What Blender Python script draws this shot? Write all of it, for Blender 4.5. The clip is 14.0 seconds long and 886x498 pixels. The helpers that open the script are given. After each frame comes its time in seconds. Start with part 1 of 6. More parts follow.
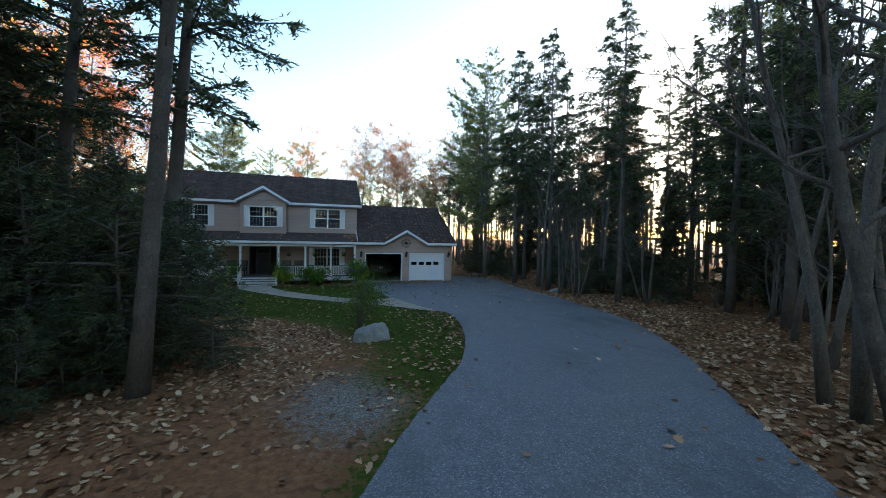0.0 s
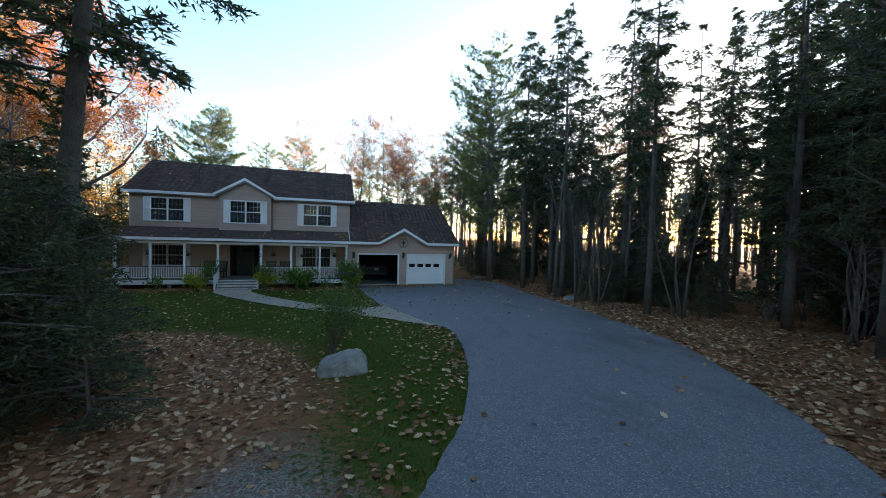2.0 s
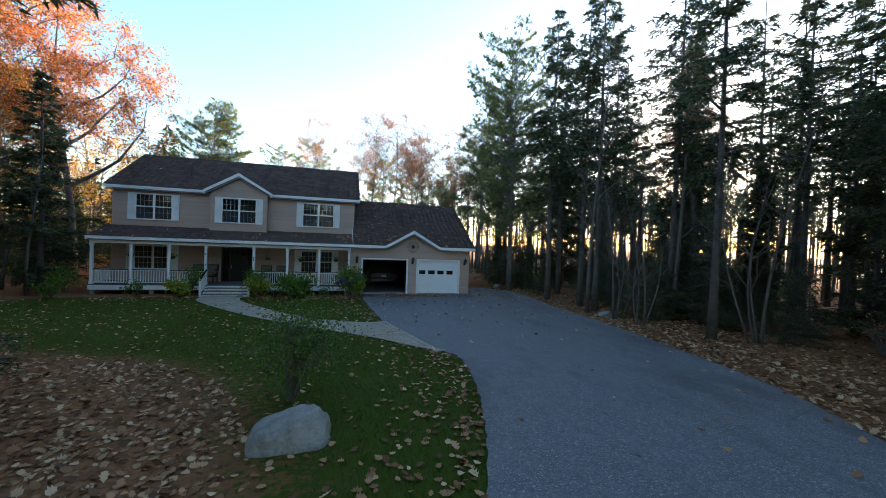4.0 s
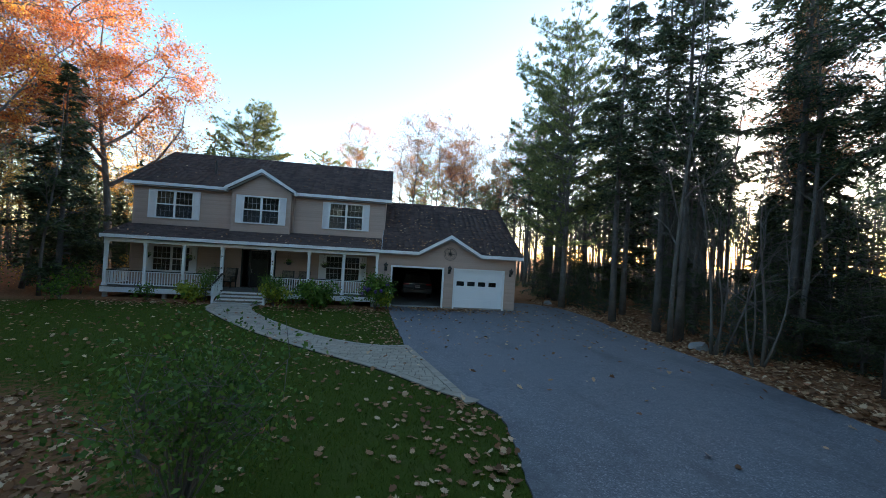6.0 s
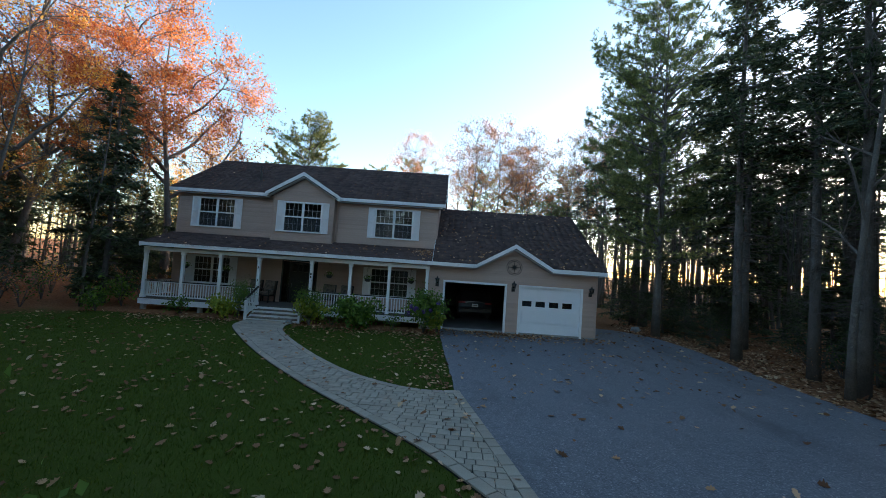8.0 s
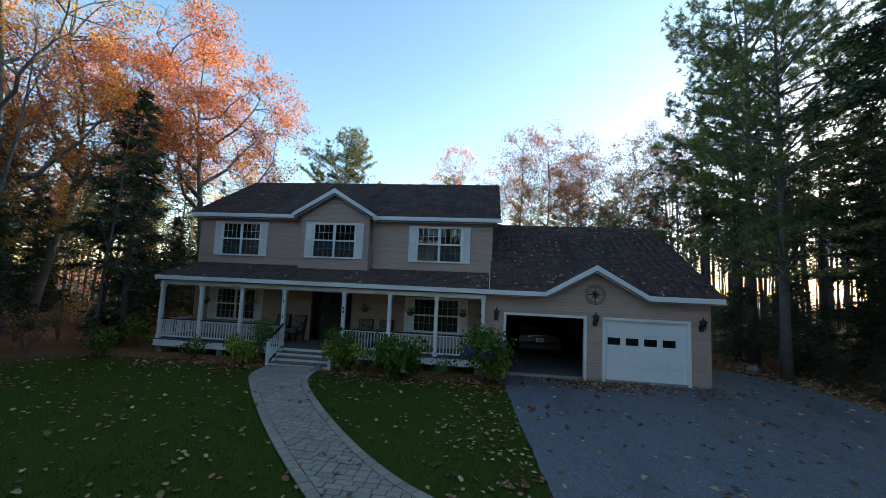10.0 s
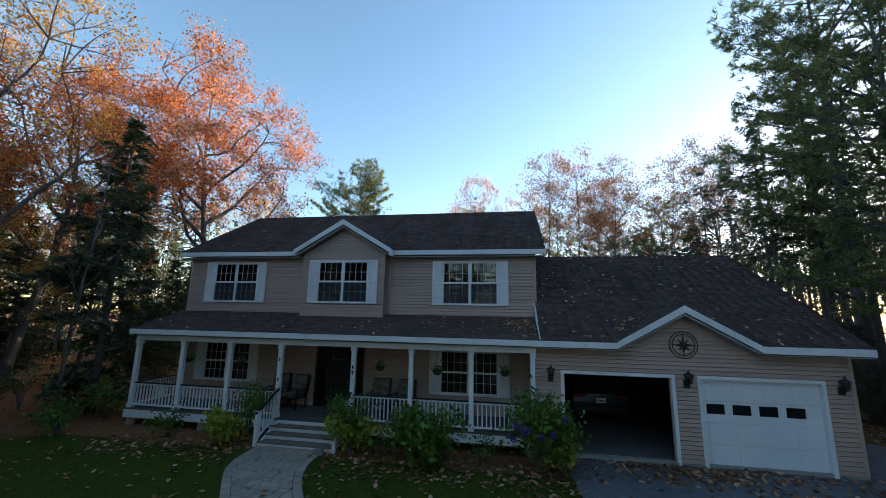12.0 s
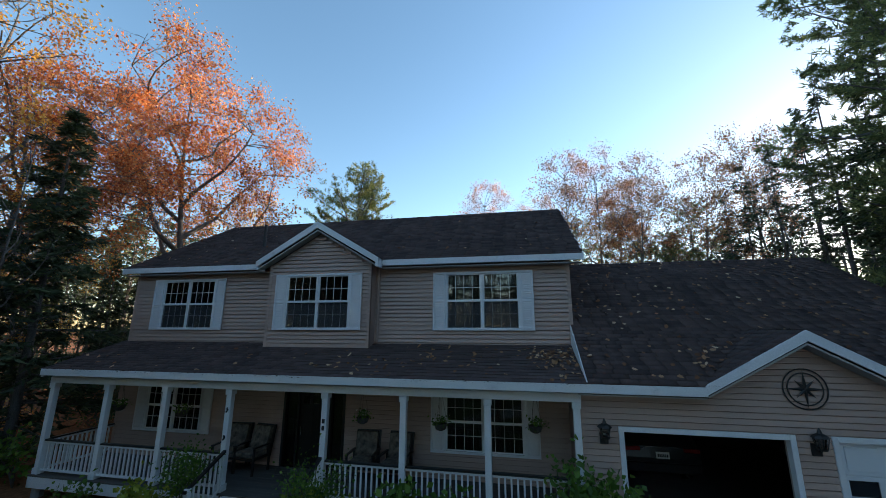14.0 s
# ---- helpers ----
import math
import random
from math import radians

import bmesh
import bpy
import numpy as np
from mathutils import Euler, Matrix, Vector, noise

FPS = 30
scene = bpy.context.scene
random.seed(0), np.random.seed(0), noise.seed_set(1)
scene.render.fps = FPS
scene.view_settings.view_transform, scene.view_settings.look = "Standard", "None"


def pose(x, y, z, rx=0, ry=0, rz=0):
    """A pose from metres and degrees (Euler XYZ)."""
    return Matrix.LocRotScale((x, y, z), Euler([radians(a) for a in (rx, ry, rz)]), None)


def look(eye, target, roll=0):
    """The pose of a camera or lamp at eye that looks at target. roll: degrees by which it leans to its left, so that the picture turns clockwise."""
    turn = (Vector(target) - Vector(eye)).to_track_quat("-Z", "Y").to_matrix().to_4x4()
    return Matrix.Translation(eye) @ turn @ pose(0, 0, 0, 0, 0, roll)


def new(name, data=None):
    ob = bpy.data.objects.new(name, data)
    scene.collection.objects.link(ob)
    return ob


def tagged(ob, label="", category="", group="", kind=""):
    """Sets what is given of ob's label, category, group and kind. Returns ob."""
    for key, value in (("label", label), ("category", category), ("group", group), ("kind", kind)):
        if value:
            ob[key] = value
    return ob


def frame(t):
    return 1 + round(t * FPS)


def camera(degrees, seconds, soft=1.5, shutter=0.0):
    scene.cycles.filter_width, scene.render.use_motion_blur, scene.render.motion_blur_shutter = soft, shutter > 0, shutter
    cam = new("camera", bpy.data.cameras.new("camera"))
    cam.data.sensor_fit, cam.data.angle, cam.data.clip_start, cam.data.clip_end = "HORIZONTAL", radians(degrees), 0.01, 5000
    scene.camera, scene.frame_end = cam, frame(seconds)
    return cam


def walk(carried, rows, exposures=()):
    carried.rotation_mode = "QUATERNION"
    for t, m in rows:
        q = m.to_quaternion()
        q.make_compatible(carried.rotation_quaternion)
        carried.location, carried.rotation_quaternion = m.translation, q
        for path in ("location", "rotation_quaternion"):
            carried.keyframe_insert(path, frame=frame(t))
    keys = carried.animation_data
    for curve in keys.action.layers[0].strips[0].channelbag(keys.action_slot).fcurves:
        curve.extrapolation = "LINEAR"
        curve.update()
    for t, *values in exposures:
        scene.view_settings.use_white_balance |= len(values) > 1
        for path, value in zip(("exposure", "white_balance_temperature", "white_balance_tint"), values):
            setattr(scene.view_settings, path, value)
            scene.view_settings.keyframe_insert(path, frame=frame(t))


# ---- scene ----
from itertools import product

cam = camera(99.30, 14.0, soft=0.6)
# seconds, x, y, z, yaw, pitch, roll
ROWS = [
    (0.0, -9.399, -28.535, 3.412, -18.00, -1.63, -1.14),
    (0.5, -9.173, -27.884, 3.410, -17.93, -1.69, -1.20),
    (1.0, -8.936, -27.243, 3.401, -17.85, -1.73, -1.35),
    (1.5, -8.690, -26.631, 3.390, -17.64, -1.69, -1.54),
    (2.0, -8.440, -26.016, 3.387, -17.54, -1.63, -1.61),
    (2.5, -8.202, -25.383, 3.378, -17.40, -1.47, -1.54),
    (3.0, -7.965, -24.724, 3.355, -17.01, -1.23, -1.46),
    (5.5, -6.633, -20.954, 3.095, -10.08, -0.08, -3.52),
    (6.0, -6.432, -20.168, 3.040, -8.23, 0.54, -3.43),
    (6.5, -6.266, -19.374, 2.979, -6.07, 1.23, -3.42),
    (7.0, -6.153, -18.539, 2.930, -3.79, 1.68, -3.64),
    (7.5, -6.099, -17.718, 2.871, -1.42, 2.12, -3.83),
    (8.0, -6.094, -16.952, 2.857, 0.76, 2.49, -3.93),
    (10.5, -7.091, -13.170, 3.291, 7.89, 6.34, -2.21),
    (11.0, -7.303, -12.561, 3.373, 8.77, 7.94, -2.15),
    (11.5, -7.520, -11.833, 3.478, 9.25, 9.25, -1.93),
    (12.0, -7.641, -11.126, 3.588, 9.67, 10.19, -1.12),
    (12.5, -7.762, -10.398, 3.692, 9.97, 10.80, -0.27),
    (13.0, -7.873, -9.600, 3.789, 10.21, 11.25, 0.03),
    (13.5, -7.914, -8.825, 3.857, 10.74, 11.84, 0.05),
    (14.0, -7.975, -8.138, 3.970, 11.38, 12.21, -0.15),
]
walk(cam, [(t, pose(x, y, z, 90 + pitch, roll, yaw)) for t, x, y, z, yaw, pitch, roll in ROWS],
     exposures=[(0.0, 2.6, 7120, 16), (3.0, 2.58, 7120, 16), (6.5, 2.55, 7120, 17), (8.0, 2.38, 7050, 17), (11.0, 2.1, 6900, 17), (14.0, 1.86, 6650, 15)])

# ---- sky and sun ----
SUN_AZ, SUN_EL = radians(47.7), radians(10.5)
SUN_DIR = Vector((math.sin(SUN_AZ) * math.cos(SUN_EL), math.cos(SUN_AZ) * math.cos(SUN_EL), math.sin(SUN_EL)))
world = bpy.data.worlds.new("world")
scene.world = world
world.use_nodes = True
wn = world.node_tree
wn.nodes.clear()
sky = wn.nodes.new("ShaderNodeTexSky")
sky.sky_type, sky.sun_disc = "NISHITA", False
sky.sun_elevation, sky.sun_rotation = SUN_EL, SUN_AZ
sky.air_density, sky.dust_density, sky.ozone_density = 1.0, 0.35, 1.9
bg = wn.nodes.new("ShaderNodeBackground")
bg.inputs["Strength"].default_value = 0.11
wo = wn.nodes.new("ShaderNodeOutputWorld")
tone = wn.nodes.new("ShaderNodeHueSaturation")
tone.inputs["Hue"].default_value, tone.inputs["Saturation"].default_value = 0.491, 1.07
wn.links.new(sky.outputs[0], tone.inputs["Color"])
wn.links.new(tone.outputs[0], bg.inputs[0])
wn.links.new(bg.outputs[0], wo.inputs[0])
sun_lamp = bpy.data.lights.new("sun", "SUN")
sun_lamp.energy, sun_lamp.angle, sun_lamp.color = 5.0, radians(0.53), (1.0, 0.78, 0.55)
new("sun", sun_lamp).matrix_world = look(SUN_DIR * 200, (0, 0, 0))
bm = bmesh.new()
bmesh.ops.create_icosphere(bm, subdivisions=3, radius=26)
disc = bpy.data.meshes.new("sun_disc")
bm.to_mesh(disc)
bm.free()
glow = bpy.data.materials.new("sun_glow")
glow.use_nodes = True
glow.node_tree.nodes.clear()
em = glow.node_tree.nodes.new("ShaderNodeEmission")
em.inputs[0].default_value, em.inputs[1].default_value = (1.0, 0.82, 0.52, 1), 60.0
glow.node_tree.links.new(em.outputs[0], glow.node_tree.nodes.new("ShaderNodeOutputMaterial").inputs[0])
disc.materials.append(glow)
ob = new("backdrop", disc)
ob.location = SUN_DIR * 2000
tagged(ob, "low bright sun behind the trees", "sun", kind="structure")

# ---- materials ----
def material(name):
    m = bpy.data.materials.new(name)
    m.use_nodes = True
    nt = m.node_tree
    nt.nodes.clear()
    out = nt.nodes.new("ShaderNodeOutputMaterial")
    return m, nt, out


def link(nt, a, b):
    nt.links.new(a, b)


def noise_tex(nt, scale, detail=4.0, rough=0.6, coord="Object", stretch=(1, 1, 1)):
    tc = nt.nodes.new("ShaderNodeTexCoord")
    mp = nt.nodes.new("ShaderNodeMapping")
    mp.inputs["Scale"].default_value = stretch
    link(nt, tc.outputs[coord], mp.inputs["Vector"])
    n = nt.nodes.new("ShaderNodeTexNoise")
    n.inputs["Scale"].default_value = scale
    n.inputs["Detail"].default_value = detail
    n.inputs["Roughness"].default_value = rough
    link(nt, mp.outputs[0], n.inputs["Vector"])
    return n.outputs["Fac"]


def ramp(nt, fac, stops):
    r = nt.nodes.new("ShaderNodeValToRGB")
    el = r.color_ramp.elements
    while len(el) < len(stops):
        el.new(0.5)
    for e, (p, c) in zip(el, stops):
        e.position, e.color = p, (*c, 1)
    link(nt, fac, r.inputs[0])
    return r.outputs[0]


def mix(nt, fac, a, b, mode="MIX"):
    m = nt.nodes.new("ShaderNodeMixRGB")
    m.blend_type = mode
    for s, v in zip(m.inputs, (fac, a, b)):
        if isinstance(v, (int, float)):
            s.default_value = v
        elif isinstance(v, tuple):
            s.default_value = (*v, 1)
        else:
            link(nt, v, s)
    return m.outputs[0]


def bump(nt, height, strength=0.4, dist=0.01):
    b = nt.nodes.new("ShaderNodeBump")
    b.inputs["Strength"].default_value, b.inputs["Distance"].default_value = strength, dist
    link(nt, height, b.inputs["Height"])
    return b.outputs[0]


def principled(nt, out, color, rough=0.6, metal=0.0, normal=None, spec=0.5):
    p = nt.nodes.new("ShaderNodeBsdfPrincipled")
    for key, v in (("Base Color", color), ("Roughness", rough), ("Metallic", metal), ("Specular IOR Level", spec)):
        s = p.inputs[key]
        if isinstance(v, tuple):
            s.default_value = (*v, 1)
        elif isinstance(v, (int, float)):
            s.default_value = v
        else:
            link(nt, v, s)
    if normal is not None:
        link(nt, normal, p.inputs["Normal"])
    link(nt, p.outputs[0], out.inputs[0])
    return p


def worn(name, c0, c1, scale=3.0, rough=0.6, bumps=0.2, fine=60.0, stretch=(1, 1, 1), metal=0.0, vary=0.0, spec=0.5, dirt=None):
    """A painted, wooden or mineral surface: two colours mottled at two scales, with fine relief."""
    m, nt, out = material(name)
    big, small = noise_tex(nt, scale, 5, stretch=stretch), noise_tex(nt, fine, 3, stretch=stretch)
    col = mix(nt, ramp(nt, big, [(0.3, (0, 0, 0)), (0.7, (1, 1, 1))]), c0, c1)
    col = mix(nt, 0.25, col, ramp(nt, small, [(0.25, tuple(0.45 * v for v in c0)), (0.75, tuple(min(1, 1.3 * v) for v in c1))]))
    if dirt:
        col = mix(nt, ramp(nt, noise_tex(nt, scale * 2.3, 8, 0.75, stretch=stretch), [(0.55, (0, 0, 0)), (0.8, (0.7, 0.7, 0.7))]), col, dirt)
    if vary:
        info = nt.nodes.new("ShaderNodeObjectInfo")
        col = mix(nt, 1.0, col, ramp(nt, info.outputs["Random"], [(0, (1 - vary,) * 3), (1, (1 + vary * 0.3,) * 3)]), "MULTIPLY")
    principled(nt, out, col, rough, metal, bump(nt, small, bumps, 0.004), spec)
    return m


def island(name, stops, rough=0.6, translucent=0.35, bumps=0.0, spec=0.3, mottled=0.0):
    """Leaves and other small pieces of one mesh, each with a shade of its own."""
    m, nt, out = material(name)
    g = nt.nodes.new("ShaderNodeNewGeometry")
    col = ramp(nt, g.outputs["Random Per Island"], stops)
    if mottled:
        patch = noise_tex(nt, mottled, 2)
        col = mix(nt, 1.0, col, ramp(nt, patch, [(0.35, (0.55, 0.55, 0.55)), (0.65, (1.2, 1.15, 1.05))]), "MULTIPLY")
    p = principled(nt, out, col, rough, 0.0, None, spec)
    if translucent:
        t = nt.nodes.new("ShaderNodeBsdfTranslucent")
        link(nt, col, t.inputs[0])
        s = nt.nodes.new("ShaderNodeMixShader")
        s.inputs[0].default_value = translucent
        link(nt, p.outputs[0], s.inputs[1])
        link(nt, t.outputs[0], s.inputs[2])
        link(nt, s.outputs[0], out.inputs[0])
    return m


def bark(name, c0, c1, scale=14.0, lichen=None):
    """Flaky plates between cracks, with pale lichen."""
    m, nt, out = material(name)
    tc = nt.nodes.new("ShaderNodeTexCoord")
    mp = nt.nodes.new("ShaderNodeMapping")
    mp.inputs["Scale"].default_value = (1, 1, 0.42)
    link(nt, tc.outputs["Object"], mp.inputs[0])
    wob = nt.nodes.new("ShaderNodeTexNoise")
    wob.inputs["Scale"].default_value = 5.0
    link(nt, mp.outputs[0], wob.inputs["Vector"])
    v = nt.nodes.new("ShaderNodeTexVoronoi")
    v.feature = "DISTANCE_TO_EDGE"
    v.inputs["Scale"].default_value = scale
    link(nt, mix(nt, 0.22, mp.outputs[0], wob.outputs["Color"]), v.inputs["Vector"])
    crack = ramp(nt, v.outputs["Distance"], [(0.0, (0.35, 0.35, 0.35)), (0.16, (1, 1, 1))])
    crack = mix(nt, ramp(nt, noise_tex(nt, 12, 6, 0.75, stretch=(1, 1, 0.35)), [(0.4, (0, 0, 0)), (0.6, (1, 1, 1))]), crack, (0.8, 0.8, 0.8))
    fine = noise_tex(nt, 40, 5)
    plates = mix(nt, ramp(nt, noise_tex(nt, 2.2, 4), [(0.35, (0, 0, 0)), (0.65, (1, 1, 1))]), c0, c1)
    col = mix(nt, crack, tuple(0.35 * x for x in c0), plates)
    col = mix(nt, 0.3, col, ramp(nt, fine, [(0.3, tuple(0.5 * x for x in c0)), (0.7, tuple(1.4 * x for x in c1))]))
    if lichen:
        col = mix(nt, ramp(nt, noise_tex(nt, 6, 6, 0.7), [(0.60, (0, 0, 0)), (0.70, (0.5, 0.5, 0.5))]), col, lichen)
    principled(nt, out, col, 0.9, 0, bump(nt, mix(nt, 0.3, crack, fine), 0.9, 0.03), 0.2)
    return m


M = {}
M["siding"] = worn("siding", (0.435, 0.305, 0.252), (0.51, 0.362, 0.302), 0.8, 0.55, 0.12, 90, (0.3, 1, 4), vary=0.10)
M["white"] = worn("white_paint", (0.72, 0.74, 0.76), (0.82, 0.83, 0.84), 1.6, 0.45, 0.1, 60)
M["fascia"] = worn("fascia_paint", (0.70, 0.73, 0.76), (0.80, 0.82, 0.84), 1.2, 0.45, 0.1, 50, (1, 1, 1), dirt=(0.35, 0.36, 0.36))
M["shutter"] = worn("shutter_vinyl", (0.72, 0.72, 0.74), (0.80, 0.80, 0.82), 2, 0.5, 0.1)
M["garage"] = worn("garage_door_paint", (0.72, 0.76, 0.80), (0.80, 0.83, 0.86), 1.0, 0.4, 0.12, 80)
M["shingle"] = worn("asphalt_shingle", (0.070, 0.048, 0.046), (0.135, 0.094, 0.088), 0.9, 0.92, 0.9, 150, (1, 1, 1), vary=0.25, spec=0.2)
# deck darkened in colour to cut light bounced under the porch
M["deck"] = worn("deck_board", (0.075, 0.07, 0.066), (0.12, 0.108, 0.10), 2, 0.75, 0.3, 40, (0.2, 3, 3), vary=0.15)
M["tread"] = worn("stair_tread", (0.13, 0.105, 0.085), (0.20, 0.165, 0.135), 3, 0.75, 0.4, 40, (0.3, 3, 3), vary=0.15)
M["black"] = worn("black_metal", (0.012, 0.012, 0.013), (0.022, 0.021, 0.02), 4, 0.45, 0.1)
M["door"] = worn("dark_door_paint", (0.008, 0.008, 0.009), (0.014, 0.013, 0.013), 2, 0.35, 0.1)
M["interior"] = worn("interior_plaster", (0.30, 0.28, 0.25), (0.38, 0.35, 0.32), 1, 0.85, 0.1)
# lining and slab colours darkened to hold the shade of the open bay
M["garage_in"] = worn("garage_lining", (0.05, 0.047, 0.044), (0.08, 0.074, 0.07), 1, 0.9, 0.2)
M["slab"] = worn("garage_slab", (0.09, 0.087, 0.083), (0.14, 0.133, 0.125), 1.5, 0.85, 0.3, dirt=(0.12, 0.11, 0.1))
# ceiling and soffit colour greyed to deepen the shade under the porch
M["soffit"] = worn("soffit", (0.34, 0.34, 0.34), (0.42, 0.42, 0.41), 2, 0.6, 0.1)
M["foundation"] = worn("concrete", (0.26, 0.255, 0.24), (0.34, 0.33, 0.31), 3, 0.9, 0.5, 60)
M["curtain"] = worn("curtain", (0.55, 0.54, 0.52), (0.66, 0.65, 0.63), 2, 0.9, 0.3, 30, (8, 1, 0.3))
M["clay"] = worn("basket_liner", (0.035, 0.035, 0.033), (0.07, 0.065, 0.055), 10, 0.9, 0.6)
M["fabric"] = worn("floral_cushion", (0.30, 0.25, 0.20), (0.03, 0.028, 0.027), 9, 0.95, 0.3, 60)
M["car"] = worn("car_paint", (0.03, 0.033, 0.038), (0.04, 0.043, 0.05), 1, 0.28, 0.02, 100, metal=0.5)
M["rubber"] = worn("rubber", (0.012, 0.012, 0.012), (0.02, 0.02, 0.02), 6, 0.85, 0.4)
M["chrome"] = worn("chrome", (0.6, 0.6, 0.62), (0.7, 0.7, 0.72), 3, 0.2, 0.02, metal=1.0)
M["taillight"] = worn("tail_light", (0.20, 0.012, 0.012), (0.28, 0.02, 0.02), 3, 0.2, 0.0)
M["paver"] = worn("concrete_paver", (0.29, 0.25, 0.20), (0.38, 0.33, 0.265), 1.2, 0.9, 0.6, 70, vary=0.16, spec=0.25)
M["joint"] = worn("paver_joint_sand", (0.018, 0.017, 0.015), (0.035, 0.032, 0.027), 6, 0.95, 0.6)
M["granite"] = worn("granite_boulder", (0.11, 0.108, 0.103), (0.33, 0.325, 0.315), 2.8, 0.85, 1.0, 24, dirt=(0.05, 0.048, 0.043))
M["bark_dark"] = bark("conifer_bark", (0.075, 0.067, 0.061), (0.145, 0.133, 0.123), 24, (0.20, 0.20, 0.18))
M["bark_grey"] = bark("grey_bark", (0.095, 0.087, 0.08), (0.18, 0.167, 0.153), 28, (0.28, 0.28, 0.26))
M["twig"] = worn("twig_bark", (0.085, 0.072, 0.064), (0.14, 0.12, 0.11), 5, 0.9, 0.4)
M["spruce"] = island("spruce_needles", [(0, (0.044, 0.064, 0.037)), (0.6, (0.074, 0.108, 0.058)), (1, (0.125, 0.158, 0.076))], 0.6, 0.34, mottled=0.9)
M["pine"] = island("pine_needles", [(0, (0.10, 0.14, 0.065)), (0.6, (0.19, 0.24, 0.095)), (1, (0.31, 0.34, 0.12))], 0.55, 0.5, mottled=0.8)
M["oak"] = island("oak_leaves", [(0, (0.36, 0.09, 0.04)), (0.35, (0.56, 0.17, 0.055)), (0.75, (0.70, 0.29, 0.09)), (1, (0.70, 0.40, 0.18))], 0.6, 0.55, mottled=0.7)
M["maple"] = island("yellow_orange_leaves", [(0, (0.68, 0.27, 0.05)), (0.5, (0.82, 0.44, 0.08)), (1, (0.85, 0.60, 0.17))], 0.6, 0.6, mottled=0.5)
M["rust"] = island("rust_leaves", [(0, (0.27, 0.10, 0.06)), (0.5, (0.42, 0.18, 0.09)), (1, (0.54, 0.29, 0.14))], 0.6, 0.5)
M["shrub"] = island("shrub_leaves", [(0, (0.05, 0.11, 0.02)), (0.6, (0.10, 0.20, 0.03)), (1, (0.18, 0.30, 0.045))], 0.5, 0.4)
M["willow"] = island("willow_leaves", [(0, (0.035, 0.085, 0.018)), (0.6, (0.07, 0.15, 0.026)), (1, (0.12, 0.21, 0.035))], 0.5, 0.4)
M["lime"] = island("yellow_green_leaves", [(0, (0.15, 0.22, 0.028)), (0.6, (0.30, 0.37, 0.045)), (1, (0.48, 0.46, 0.07))], 0.5, 0.4)
M["bloom"] = island("purple_bloom", [(0, (0.10, 0.055, 0.24)), (0.6, (0.16, 0.08, 0.34)), (1, (0.24, 0.12, 0.36))], 0.6, 0.3)
M["white_bloom"] = island("white_bloom", [(0, (0.65, 0.64, 0.55)), (1, (0.8, 0.8, 0.74))], 0.6, 0.3)
M["dead_leaf"] = island("fallen_leaves", [(0, (0.11, 0.045, 0.02)), (0.4, (0.24, 0.108, 0.05)), (0.75, (0.44, 0.24, 0.125)), (0.94, (0.66, 0.46, 0.29)), (1, (0.42, 0.12, 0.05))], 0.75, 0.2)
M["rot"] = island("rotted_leaves", [(0, (0.02, 0.016, 0.012)), (1, (0.07, 0.05, 0.035))], 0.9, 0.0)
M["grass"] = island("grass_blades", [(0, (0.036, 0.066, 0.009)), (0.6, (0.068, 0.108, 0.014)), (1, (0.12, 0.145, 0.022))], 0.85, 0.35, spec=0.08)


def glass_material():
    m, nt, out = material("window_glass")
    tr = nt.nodes.new("ShaderNodeBsdfTransparent")
    tr.inputs[0].default_value = (0.6, 0.63, 0.63, 1)
    gl = nt.nodes.new("ShaderNodeBsdfGlossy")
    gl.inputs["Roughness"].default_value = 0.015
    fr = nt.nodes.new("ShaderNodeFresnel")
    fr.inputs[0].default_value = 1.62
    s = nt.nodes.new("ShaderNodeMixShader")
    link(nt, fr.outputs[0], s.inputs[0])
    link(nt, tr.outputs[0], s.inputs[1])
    link(nt, gl.outputs[0], s.inputs[2])
    link(nt, s.outputs[0], out.inputs[0])
    return m


M["glass"] = glass_material()


def screen_material():
    """A dark insect mesh, too fine to see its wires: half of it is open."""
    m, nt, out = material("insect_screen")
    p = principled(nt, out, mix(nt, noise_tex(nt, 40, 3), (0.05, 0.052, 0.056), (0.075, 0.077, 0.082)), 0.8)
    tr = nt.nodes.new("ShaderNodeBsdfTransparent")
    s = nt.nodes.new("ShaderNodeMixShader")
    s.inputs[0].default_value = 0.62
    link(nt, p.outputs[0], s.inputs[1])
    link(nt, tr.outputs[0], s.inputs[2])
    link(nt, s.outputs[0], out.inputs[0])
    return m


M["screen"] = screen_material()


